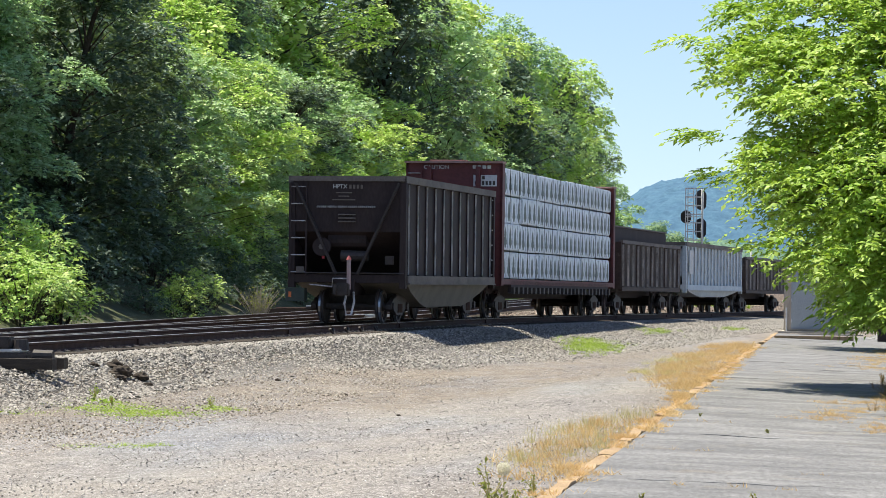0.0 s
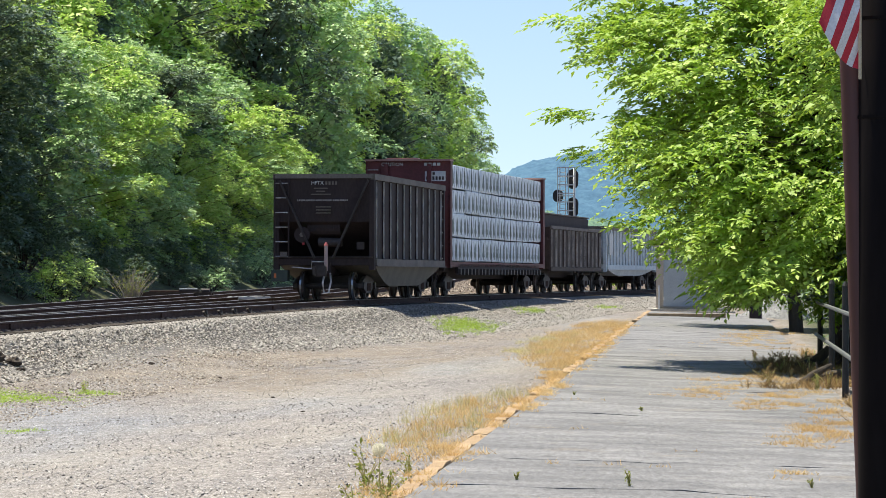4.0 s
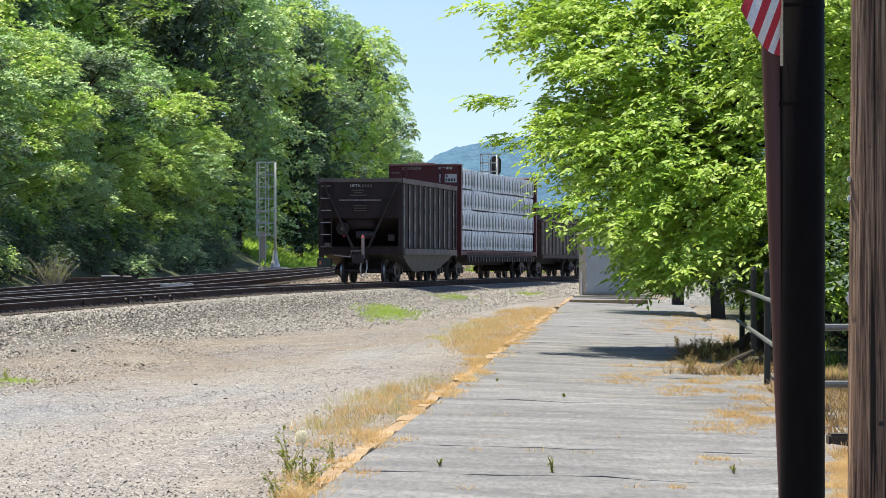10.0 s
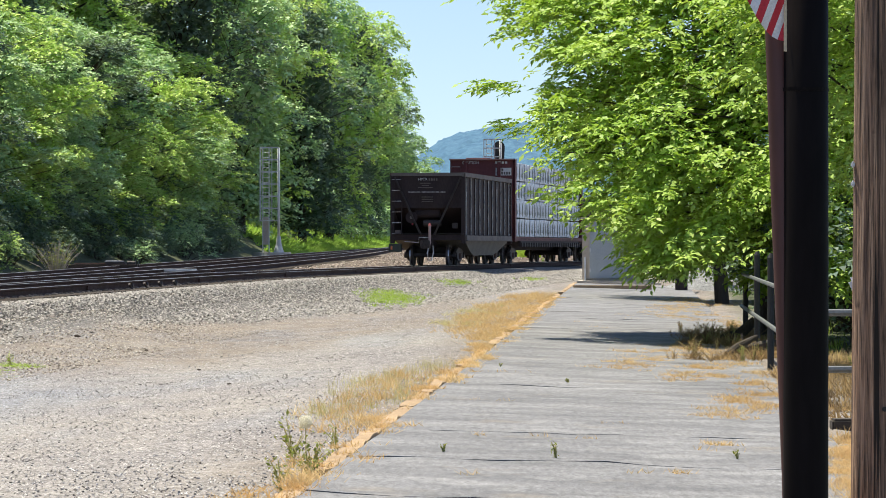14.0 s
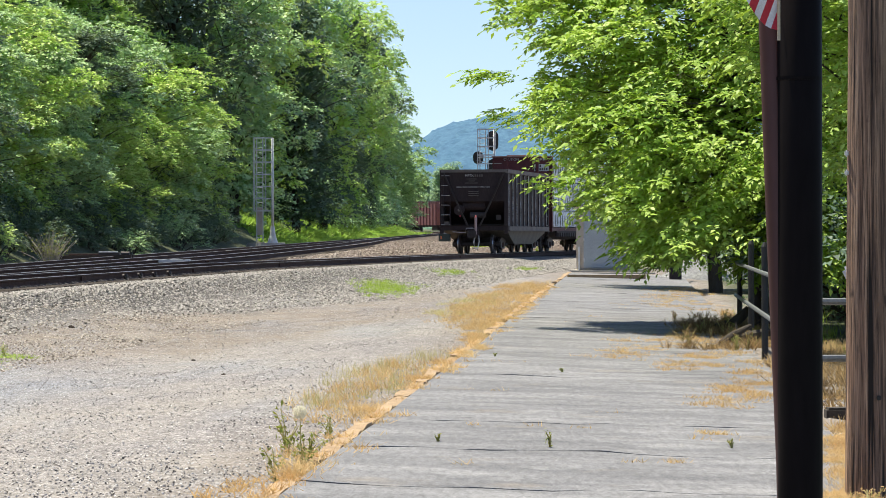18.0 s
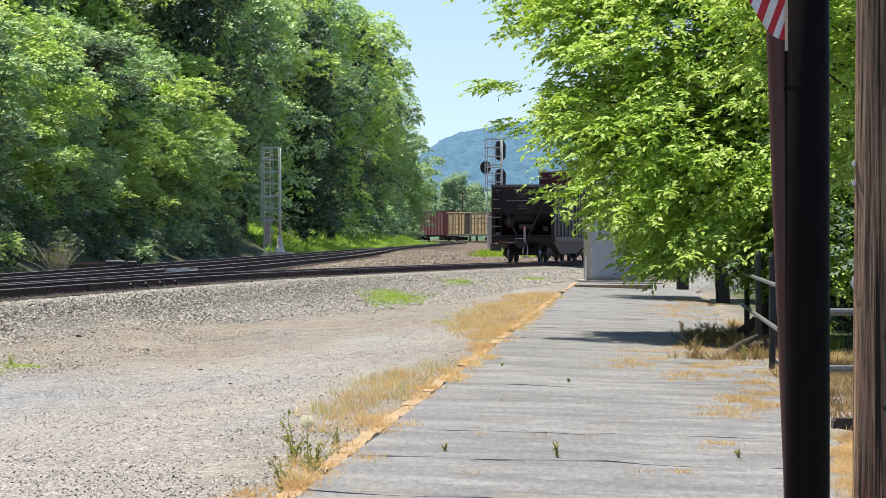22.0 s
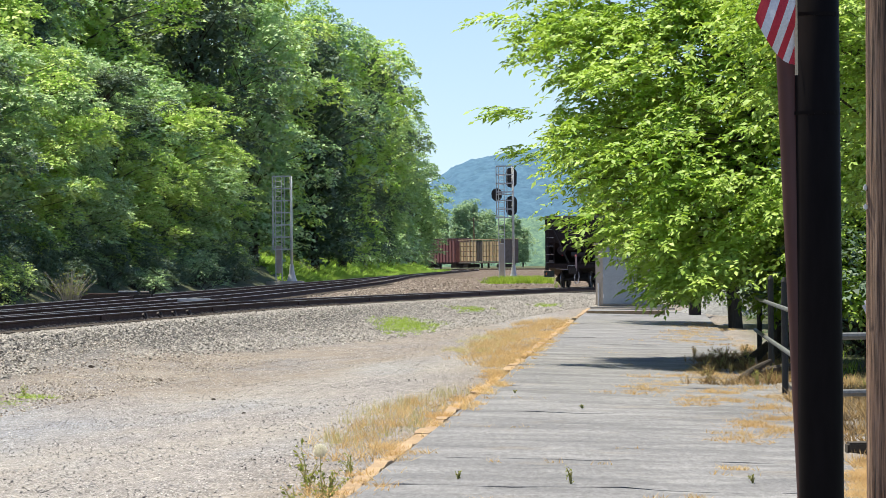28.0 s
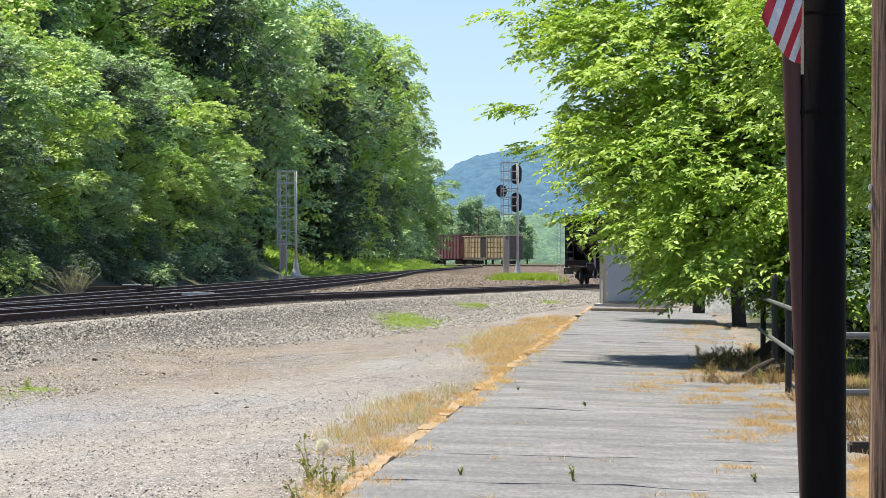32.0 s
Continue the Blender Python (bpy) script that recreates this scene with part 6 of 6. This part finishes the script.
def weeds():
    rng = random.Random(9)
    for x, y, h in ((edge_l(22.0) - 0.22, 22.0, 0.26), (edge_l(24.6) - 0.30, 24.6, 0.2), (edge_l(21.4) - 0.18, 21.4, 0.26), (edge_l(23.3) - 0.5, 23.3, 0.36), (edge_l(20.6) - 0.28, 20.6, 0.24)):
        weed(pose(x, y, ground_z(x, y), 0, 0, rng.uniform(0, 360)), h, rng.randrange(99), "thin tall green weed with dry stems by the kerb", GRASS_OLIVE)
    for x, y, h in ((0.86, 22.9, 0.13), (0.03, 23.2, 0.06), (2.25, 23.4, 0.07), (1.43, 34.5, 0.05), (0.75, 38.0, 0.04)):
        weed(pose(x, y, plat_z(x, y), 0, 0, rng.uniform(0, 360)), h, rng.randrange(99), "small weed in a crack of the platform", GRASS_OLIVE)
    for k in range(30):
        y = 42.0 + k * 0.42
        x = edge_r(y) - rng.uniform(0.0, 0.95)
        weed(pose(x, y, plat_z(x, y), 0, 0, rng.uniform(0, 360)), rng.uniform(0.12, 0.28), rng.randrange(99), "brittle brown weed at the platform's edge", GRASS_BROWN if k % 4 else GRASS_OLIVE)
    for x, y, h in ((-7.9, 44.8, 0.22), (-6.3, 45.6, 0.18), (-7.5, 44.0, 0.16)):
        weed(pose(x, y, ground_z(x, y), 0, 0, rng.uniform(0, 360)), h, rng.randrange(99), "leafy bright green weed in the dirt")
    for x, y, h in ((2.44, 18.0, 0.15), (2.50, 17.9, 0.19), (2.58, 18.1, 0.16), (2.37, 18.3, 0.10)):
        weed(pose(x, y, plat_z(x, y), 0, 0, rng.uniform(0, 360)), h, rng.randrange(99), "dry straw-coloured weed at the wooden pole's foot", GRASS_DRY)
    # the dandelion clock
    x, y = -0.99, 23.0
    top = root("dandelion", "pale dandelion seed head on a thin stem", "flower", at=pose(x, y, ground_z(x, y)))
    part("stem", Build().tube([(0.01, 0, -0.05), (0, 0, 0.31)], [0.004, 0.003], 6), GRASS_PALE, top)
    r2 = np.random.default_rng(1)
    d = unit(r2.normal(size=(1500, 3)))
    part("seed_head", quads_mesh("seed_head", leaves(r2, d * 0.055 * r2.uniform(0.2, 1, (1500, 1)) ** 0.6 + [0, 0, 0.32], r2.normal(size=(1500, 3)), np.full(1500, 0.013), 0.3), PUFF), PUFF, top)


weeds()


def bare_bush():
    """A leafless grey bush at the foot of the woods."""
    rng = np.random.default_rng(17)
    top = root("bare_bush", "nearly bare grey twiggy bush before the woods", "bush", at=pose(-12.3, 100.0, ground_z(-12.3, 100.0)))
    twig = Build()
    tips = []
    for k in range(120):
        d = rng.normal(size=2) * 0.40
        h = rng.uniform(0.5, 1.25)
        twig.tube([(d[0] * 0.1, d[1] * 0.1, -0.2), (d[0] * 0.5, d[1] * 0.5, h * 0.55), (d[0], d[1], h)], [0.007, 0.005, 0.003], 4, False)
        tips += [(d[0] * u, d[1] * u, h * u) for u in (0.5, 0.7, 0.9)]
    part("twig", twig, mat("grey_twig", (0.28, 0.25, 0.21), (0.46, 0.42, 0.37), 6, 0.9), top)
    tips = np.array(tips) + rng.normal(size=(len(tips), 3)) * 0.08
    part("foliage", quads_mesh("foliage", leaves(rng, tips, rng.normal(size=tips.shape) + [0, 0, 0.8], rng.uniform(0.05, 0.10, len(tips))), GRASS_OLIVE), GRASS_OLIVE, top, "sparse olive leaves")


bare_bush()


def loose_timbers():
    """A beam across the platform's end, and a broken log at the fence."""
    zp = plat_z(5.2, 95.0)
    b = Build().beam((4.1, 95.0, zp + 0.03), (6.5, 95.3, zp + 0.02), 0.16, 0.14)
    tagged(part("timber_beam", b, CURB), "pale weathered timber lying across the platform's end", "beam")
    for k, (y, dx, length, r, tilt) in enumerate(((43.6, -0.35, 0.55, 0.055, 24), (44.6, -0.15, 0.75, 0.07, 10))):
        x = edge_r(y) + dx
        top = root("broken_log", "dark rotten broken log among the dead weeds", "log", "broken logs at the fence", at=pose(x, y, plat_z(x, y) + r * 0.8, 0, -tilt, 35 - 60 * k))
        b = Build().tube([(-length * 0.5 * 0.2, 0, 0), (length * 0.3, 0.03, 0.01), (length * 0.62, -0.02, 0.02), (length, 0.02, 0)], [r, r * 1.05, r * 0.85, r * 0.5], 9)
        part("trunk", b, BARK, top)
        part("branch_stub", Build().tube([(length * 0.5, 0, 0), (length * 0.62, 0.05, r * 2.6)], [r * 0.4, r * 0.22], 7), BARK, top)


loose_timbers()


def far_pole():
    top = root("line_pole", "thin distant wooden line pole", "pole", at=pose(4.0, 565, 0.2))
    part("shaft", Build().tube([(0, 0, -0.5), (0, 0, 9.5)], [0.14, 0.10], 8), POLE_WOOD, top)
    part("cross_arm", Build().box((0, 0, 9.0), (2.2, 0.12, 0.12)), POLE_WOOD, top)


far_pole()


def pebbles(name, label, seed, n, place, low, high, material=None):
    """Loose stones as eight-sided lumps, half sunk into the ground."""
    rng = np.random.default_rng(seed)
    p = place(rng, n)
    n = len(p)
    z = ground_at(p[:, 0], p[:, 1])[0]
    r = rng.uniform(low, high, n)[:, None]
    c = np.column_stack([p, z + r[:, 0] * 0.12])
    q = unit(rng.normal(size=(n, 3)))
    a = unit(np.cross(q, rng.normal(size=(n, 3))))
    b = np.cross(q, a)
    s = rng.uniform(0.72, 1.05, (n, 6, 1))
    q[:, 2] = np.abs(q[:, 2]) + 0.4
    q = unit(q)
    a = unit(np.cross(q, rng.normal(size=(n, 3))))
    b = np.cross(q, a)
    six = [c + q * r * s[:, 0], c + a * r * s[:, 1], c + b * r * s[:, 2], c - a * r * s[:, 3], c - b * r * s[:, 4], c - q * r * s[:, 5]]
    V = np.stack(six, 1)
    V[:, :, 2] = c[:, None, 2] + (V[:, :, 2] - c[:, None, 2]) * 0.95
    V = V.reshape(-1, 3)
    base = (np.arange(n) * 6)[:, None]
    tri = np.array([(0, 1, 2), (0, 2, 3), (0, 3, 4), (0, 4, 1)])
    F = (base[:, :, None] + tri[None]).reshape(-1)
    me = bpy.data.meshes.new(name)
    me.vertices.add(len(V))
    me.vertices.foreach_set("co", V.astype(np.float32).ravel())
    me.loops.add(len(F))
    me.loops.foreach_set("vertex_index", F.astype(np.int32))
    me.polygons.add(len(F) // 3)
    me.polygons.foreach_set("loop_start", np.arange(0, len(F), 3, dtype=np.int32))
    me.polygons.foreach_set("loop_total", np.full(len(F) // 3, 3, dtype=np.int32))
    me.update(calc_edges=True)
    me.materials.append(material or STONES)
    return tagged(new(name, me), label, "stones", kind="stuff")


def on_bank(rng, n):
    y = 36 + 114 * rng.uniform(0, 1, n) ** 1.35
    off = 1.2 + 6.2 * rng.uniform(0, 1, n) ** 1.5
    x = XA(y) + off
    stony = (off < 2.4 + 1.5 * smooth01(60, 50, y)) | (y + rng.normal(size=n) * 1.6 > 54 + 4.1 * (x + 7.7))
    return np.column_stack([x, y])[stony]


def on_yard(rng, n):
    y = 14 + 70 * rng.uniform(0, 1, n) ** 1.6
    lo = np.maximum(XA(y) + 4.5, -0.22 * y)
    hi = -2.3 + 0.0645 * y
    return np.column_stack([lo + (hi - lo) * rng.uniform(0, 1, n), y])


pebbles("ballast_stones", "broken grey ballast stones on the bank", 1, 80000, on_bank, 0.02, 0.041)
pebbles("gravel_stones", "loose grey gravel stones on the yard", 2, 42000, on_yard, 0.005, 0.0165, YARD_STONES)


def on_dirt(rng, n):
    y = rng.uniform(33, 64, n)
    return np.column_stack([XA(y) + 2.6 + 3.6 * rng.uniform(0, 1, n) ** 1.3, y])


pebbles("dirt_stones", "tan and rusty stones in the worn dirt", 6, 16000, on_dirt, 0.008, 0.024, DIRT_STONES)


def between_tracks(rng, n):
    y = 96 + 170 * rng.uniform(0, 1, n) ** 1.4
    lo, hi = np.minimum(XM(y), XA(y)) + 1.6, np.maximum(XM(y), XA(y)) - 1.5
    p = np.column_stack([lo + (hi - lo) * rng.uniform(0, 1, n), y])
    return p[hi - lo > 0.4]


pebbles("rusty_stones", "rust-stained ballast stones between the tracks", 3, 17000, between_tracks, 0.025, 0.065, RUST_STONES)


def clods():
    rng = random.Random(13)
    for x, y, r in ((-6.4, 55.0, 0.10), (-8.3, 49.4, 0.36), (-8.05, 49.8, 0.26), (-8.5, 50.1, 0.3), (-8.2, 48.9, 0.2), (-7.8, 49.2, 0.15), (-8.7, 49.3, 0.16), (-4.9, 52.0, 0.06), (-3.4, 44.0, 0.06), (-5.2, 47.5, 0.05), (-2.6, 38.5, 0.05)):
        bm = bmesh.new()
        r = r * 0.48
        bmesh.ops.create_icosphere(bm, subdivisions=3, radius=r)
        for v in bm.verts:
            v.co *= 1 + 0.6 * noise.noise(v.co * (1.8 / r) + Vector((x, y, 0))) + 0.25 * noise.noise(v.co * (6 / r) + Vector((y, x, 0)))
            v.co.z *= 0.6
        me = bpy.data.meshes.new("clod")
        bm.to_mesh(me)
        bm.free()
        me.materials.append(CLOD)
        tagged(part("clod", me, CLOD, at=pose(x, y, ground_z(x, y) + r * 0.25, 0, 0, rng.uniform(0, 360))), "dark lump of earth on the gravel", "clod", "dark clods on the gravel")


clods()


# ---- distance ----
def far_hill():
    def ridge(x):
        return 36 + 33 * math.tanh((x + 25) / 38) + 3 * noise.noise((x * 0.03, 1.7, 0))
    m, nt, bsdf = nodes_of("haze_tinted_hill")
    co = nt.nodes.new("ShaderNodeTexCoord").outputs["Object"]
    # blue haze of distance is put into the hill's colours
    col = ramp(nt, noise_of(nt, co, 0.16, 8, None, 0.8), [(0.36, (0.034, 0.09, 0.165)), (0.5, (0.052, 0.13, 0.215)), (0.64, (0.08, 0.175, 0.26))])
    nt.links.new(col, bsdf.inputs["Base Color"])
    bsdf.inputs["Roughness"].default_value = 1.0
    b = Build()
    nx, ny = 420, 46
    verts = []
    for j in range(ny):
        v = j / (ny - 1)
        for i in range(nx):
            x = -500 + 1300 * i / (nx - 1)
            z = ridge(x) * math.sin(v * math.pi / 2) ** 0.8
            z += (1.6 * noise.noise((x * 0.14, v * 18, 0)) + 2.6 * noise.noise((x * 0.33, v * 44, 5))) * min(1, v * 4)
            verts.append((x, 1500 + 320 * v, z - 1))
    faces = [(j * nx + i, j * nx + i + 1, (j + 1) * nx + i + 1, (j + 1) * nx + i) for j in range(ny - 1) for i in range(nx - 1)]
    b.add(verts, faces)
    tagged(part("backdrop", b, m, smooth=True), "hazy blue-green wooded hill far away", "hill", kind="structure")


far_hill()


def valley_woods():
    """A low wood across the valley, before the hill; its haze is put into the colours."""
    m, nt, bsdf = nodes_of("haze_tinted_valley_wood")
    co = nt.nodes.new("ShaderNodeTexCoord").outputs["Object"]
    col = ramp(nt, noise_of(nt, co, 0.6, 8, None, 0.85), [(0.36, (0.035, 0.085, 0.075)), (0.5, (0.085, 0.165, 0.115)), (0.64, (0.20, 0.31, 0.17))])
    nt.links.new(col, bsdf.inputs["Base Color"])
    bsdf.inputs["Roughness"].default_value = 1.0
    nx, ny = 340, 30
    verts = []
    for j in range(ny):
        v = j / (ny - 1)
        for i in range(nx):
            x = -110 + 300 * i / (nx - 1)
            z = (15 + 6 * noise.noise((x * 0.03, 4.0, 0))) * math.sin(v * math.pi / 2) ** 0.6
            z += (2.4 * noise.noise((x * 0.16, v * 9, 0)) + 1.5 * noise.noise((x * 0.5, v * 22, 5))) * min(1, v * 4)
            verts.append((x, 900 + 110 * v, z - 1))
    faces = [(j * nx + i, j * nx + i + 1, (j + 1) * nx + i + 1, (j + 1) * nx + i) for j in range(ny - 1) for i in range(nx - 1)]
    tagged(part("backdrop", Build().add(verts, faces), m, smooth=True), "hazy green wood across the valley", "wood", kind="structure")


valley_woods()


# ---- the bird ----
def build_bird():
    top = root("bird", "small grey bird with pale pinkish wings in flight", "bird")
    n = 10
    part("body", Build().tube([(0.085, 0, -0.004), (0.05, 0, 0), (0, 0, -0.004), (-0.05, 0, 0.004), (-0.075, 0, 0.01)], [0.006, 0.022, 0.030, 0.022, 0.012], n), BIRD_GREY, top, smooth=True)
    head = part("head", Build().tube([(-0.066, 0, 0.01), (-0.08, 0, 0.016), (-0.098, 0, 0.017), (-0.108, 0, 0.015)], [0.010, 0.019, 0.017, 0.006], n), BIRD_GREY, top, smooth=True)
    part("beak", Build().tube([(-0.106, 0, 0.015), (-0.124, 0, 0.012)], [0.005, 0.001], 6), SIG_BLACK, head)
    part("tail", Build().add([(0.075, -0.012, 0), (0.15, -0.032, 0.004), (0.15, 0.032, 0.004), (0.075, 0.012, 0), (0.075, -0.012, -0.006), (0.15, -0.032, -0.001), (0.15, 0.032, -0.001), (0.075, 0.012, -0.006)], [(0, 1, 2, 3), (7, 6, 5, 4), (0, 4, 5, 1), (1, 5, 6, 2), (2, 6, 7, 3), (3, 7, 4, 0)]), BIRD_GREY, top)
    wings = []
    for s in (-1, 1):
        edge = [(-0.045, 0.015), (-0.055, 0.06), (-0.03, 0.11), (0.015, 0.155), (0.04, 0.15), (0.045, 0.09), (0.05, 0.015)]
        up = [(x, s * y, 0.003) for x, y in edge]
        b = Build().add(up + [(x, y, z - 0.005) for x, y, z in up], [tuple(range(7)), tuple(range(13, 6, -1))] + [(k, (k + 1) % 7, 7 + (k + 1) % 7, 7 + k) for k in range(7)])
        w = part("wing", b, BIRD_WING, top, "pale pinkish spread wing")
        wings.append((w, s))
    return top, wings


BIRD, WINGS = build_bird()


# ---- moving things ----
_ys = np.arange(20.0, 255.0, 0.5)
_seg = np.hypot(np.diff(XA(_ys)), np.diff(_ys))
_S = np.concatenate([[0], np.cumsum(_seg)])
AXLE_Y = ((0, 80), (1, 83.3), (2, 86.5), (3, 90.1), (5.5, 98.6), (7, 103.6), (9, 110), (11, 116.1), (13, 123), (14.5, 128.5), (16.5, 135.1), (18, 139.7), (20, 145.9), (22, 151.4), (24, 156.0), (25.5, 159.2), (27.5, 163.0), (29, 165.1), (30.5, 166.9), (32, 168.5))


def tail_s(t):
    """Arc length at which the train's tail stands at t seconds."""
    y = float(np.interp(t, [a for a, _ in AXLE_Y], [b for _, b in AXLE_Y]))
    return float(np.interp(y, _ys, _S)) - 1.48


def on_track(s):
    y = float(np.interp(s, _S, _ys))
    return Vector((xa(y), y, za(y)))


def car_pose(t, off, ln):
    s = tail_s(t) + off
    a, b = on_track(s + 2.4), on_track(s + ln - 2.4)
    d = (b - a).normalized()
    o = a - d * 2.4
    return pose(o.x, o.y, o.z, math.degrees(math.asin(d.z)), 0, math.degrees(math.atan2(-d.x, d.y)))


def motions():
    for c, off, ln in CARS:
        walk(c, [(t, car_pose(t, off, ln)) for t in range(0, 33)])
    s0 = tail_s(0)
    for ws, y in WHEELSETS:
        rows = []
        for k in range(161):
            t = k * 0.2
            rows.append((t, pose(0, y, 0.42, -math.degrees((tail_s(t) - s0) / 0.42))))
        walk(ws, rows)

    # the bird crosses from the trees to the woods
    walk(BIRD, [(0, pose(9.4, 46, ground_z(9.4, 46) + 0.03)), (9.9, pose(9.4, 46, ground_z(9.4, 46) + 0.03)), (10.3, pose(5.3, 45, 1.6)), (10.8, pose(-0.43, 45, 1.83)), (10.9, pose(-1.58, 45, 1.88)), (11.0, pose(-2.72, 45, 1.93)), (11.1, pose(-3.94, 45, 1.95)), (11.6, pose(-9.7, 45.5, 2.4)), (12.6, pose(-22, 50, ground_z(-22, 50) + 1.5)), (13.2, pose(-26, 52, ground_z(-26, 52) + 0.03)), (32, pose(-26, 52, ground_z(-26, 52) + 0.03))])
    for w, s in WINGS:
        rows = [(0, pose(0, 0, 0.018, -s * 8))]
        for k in range(49):
            t = 9.9 + k / 16
            rows.append((t, pose(0, 0, 0.018, -s * (18 + 38 * math.cos((t - 11.0) * 2 * math.pi * 4)))))
        rows += [(13.2, pose(0, 0, 0.018, -s * 8)), (32, pose(0, 0, 0.018, -s * 8))]
        walk(w, rows)


motions()
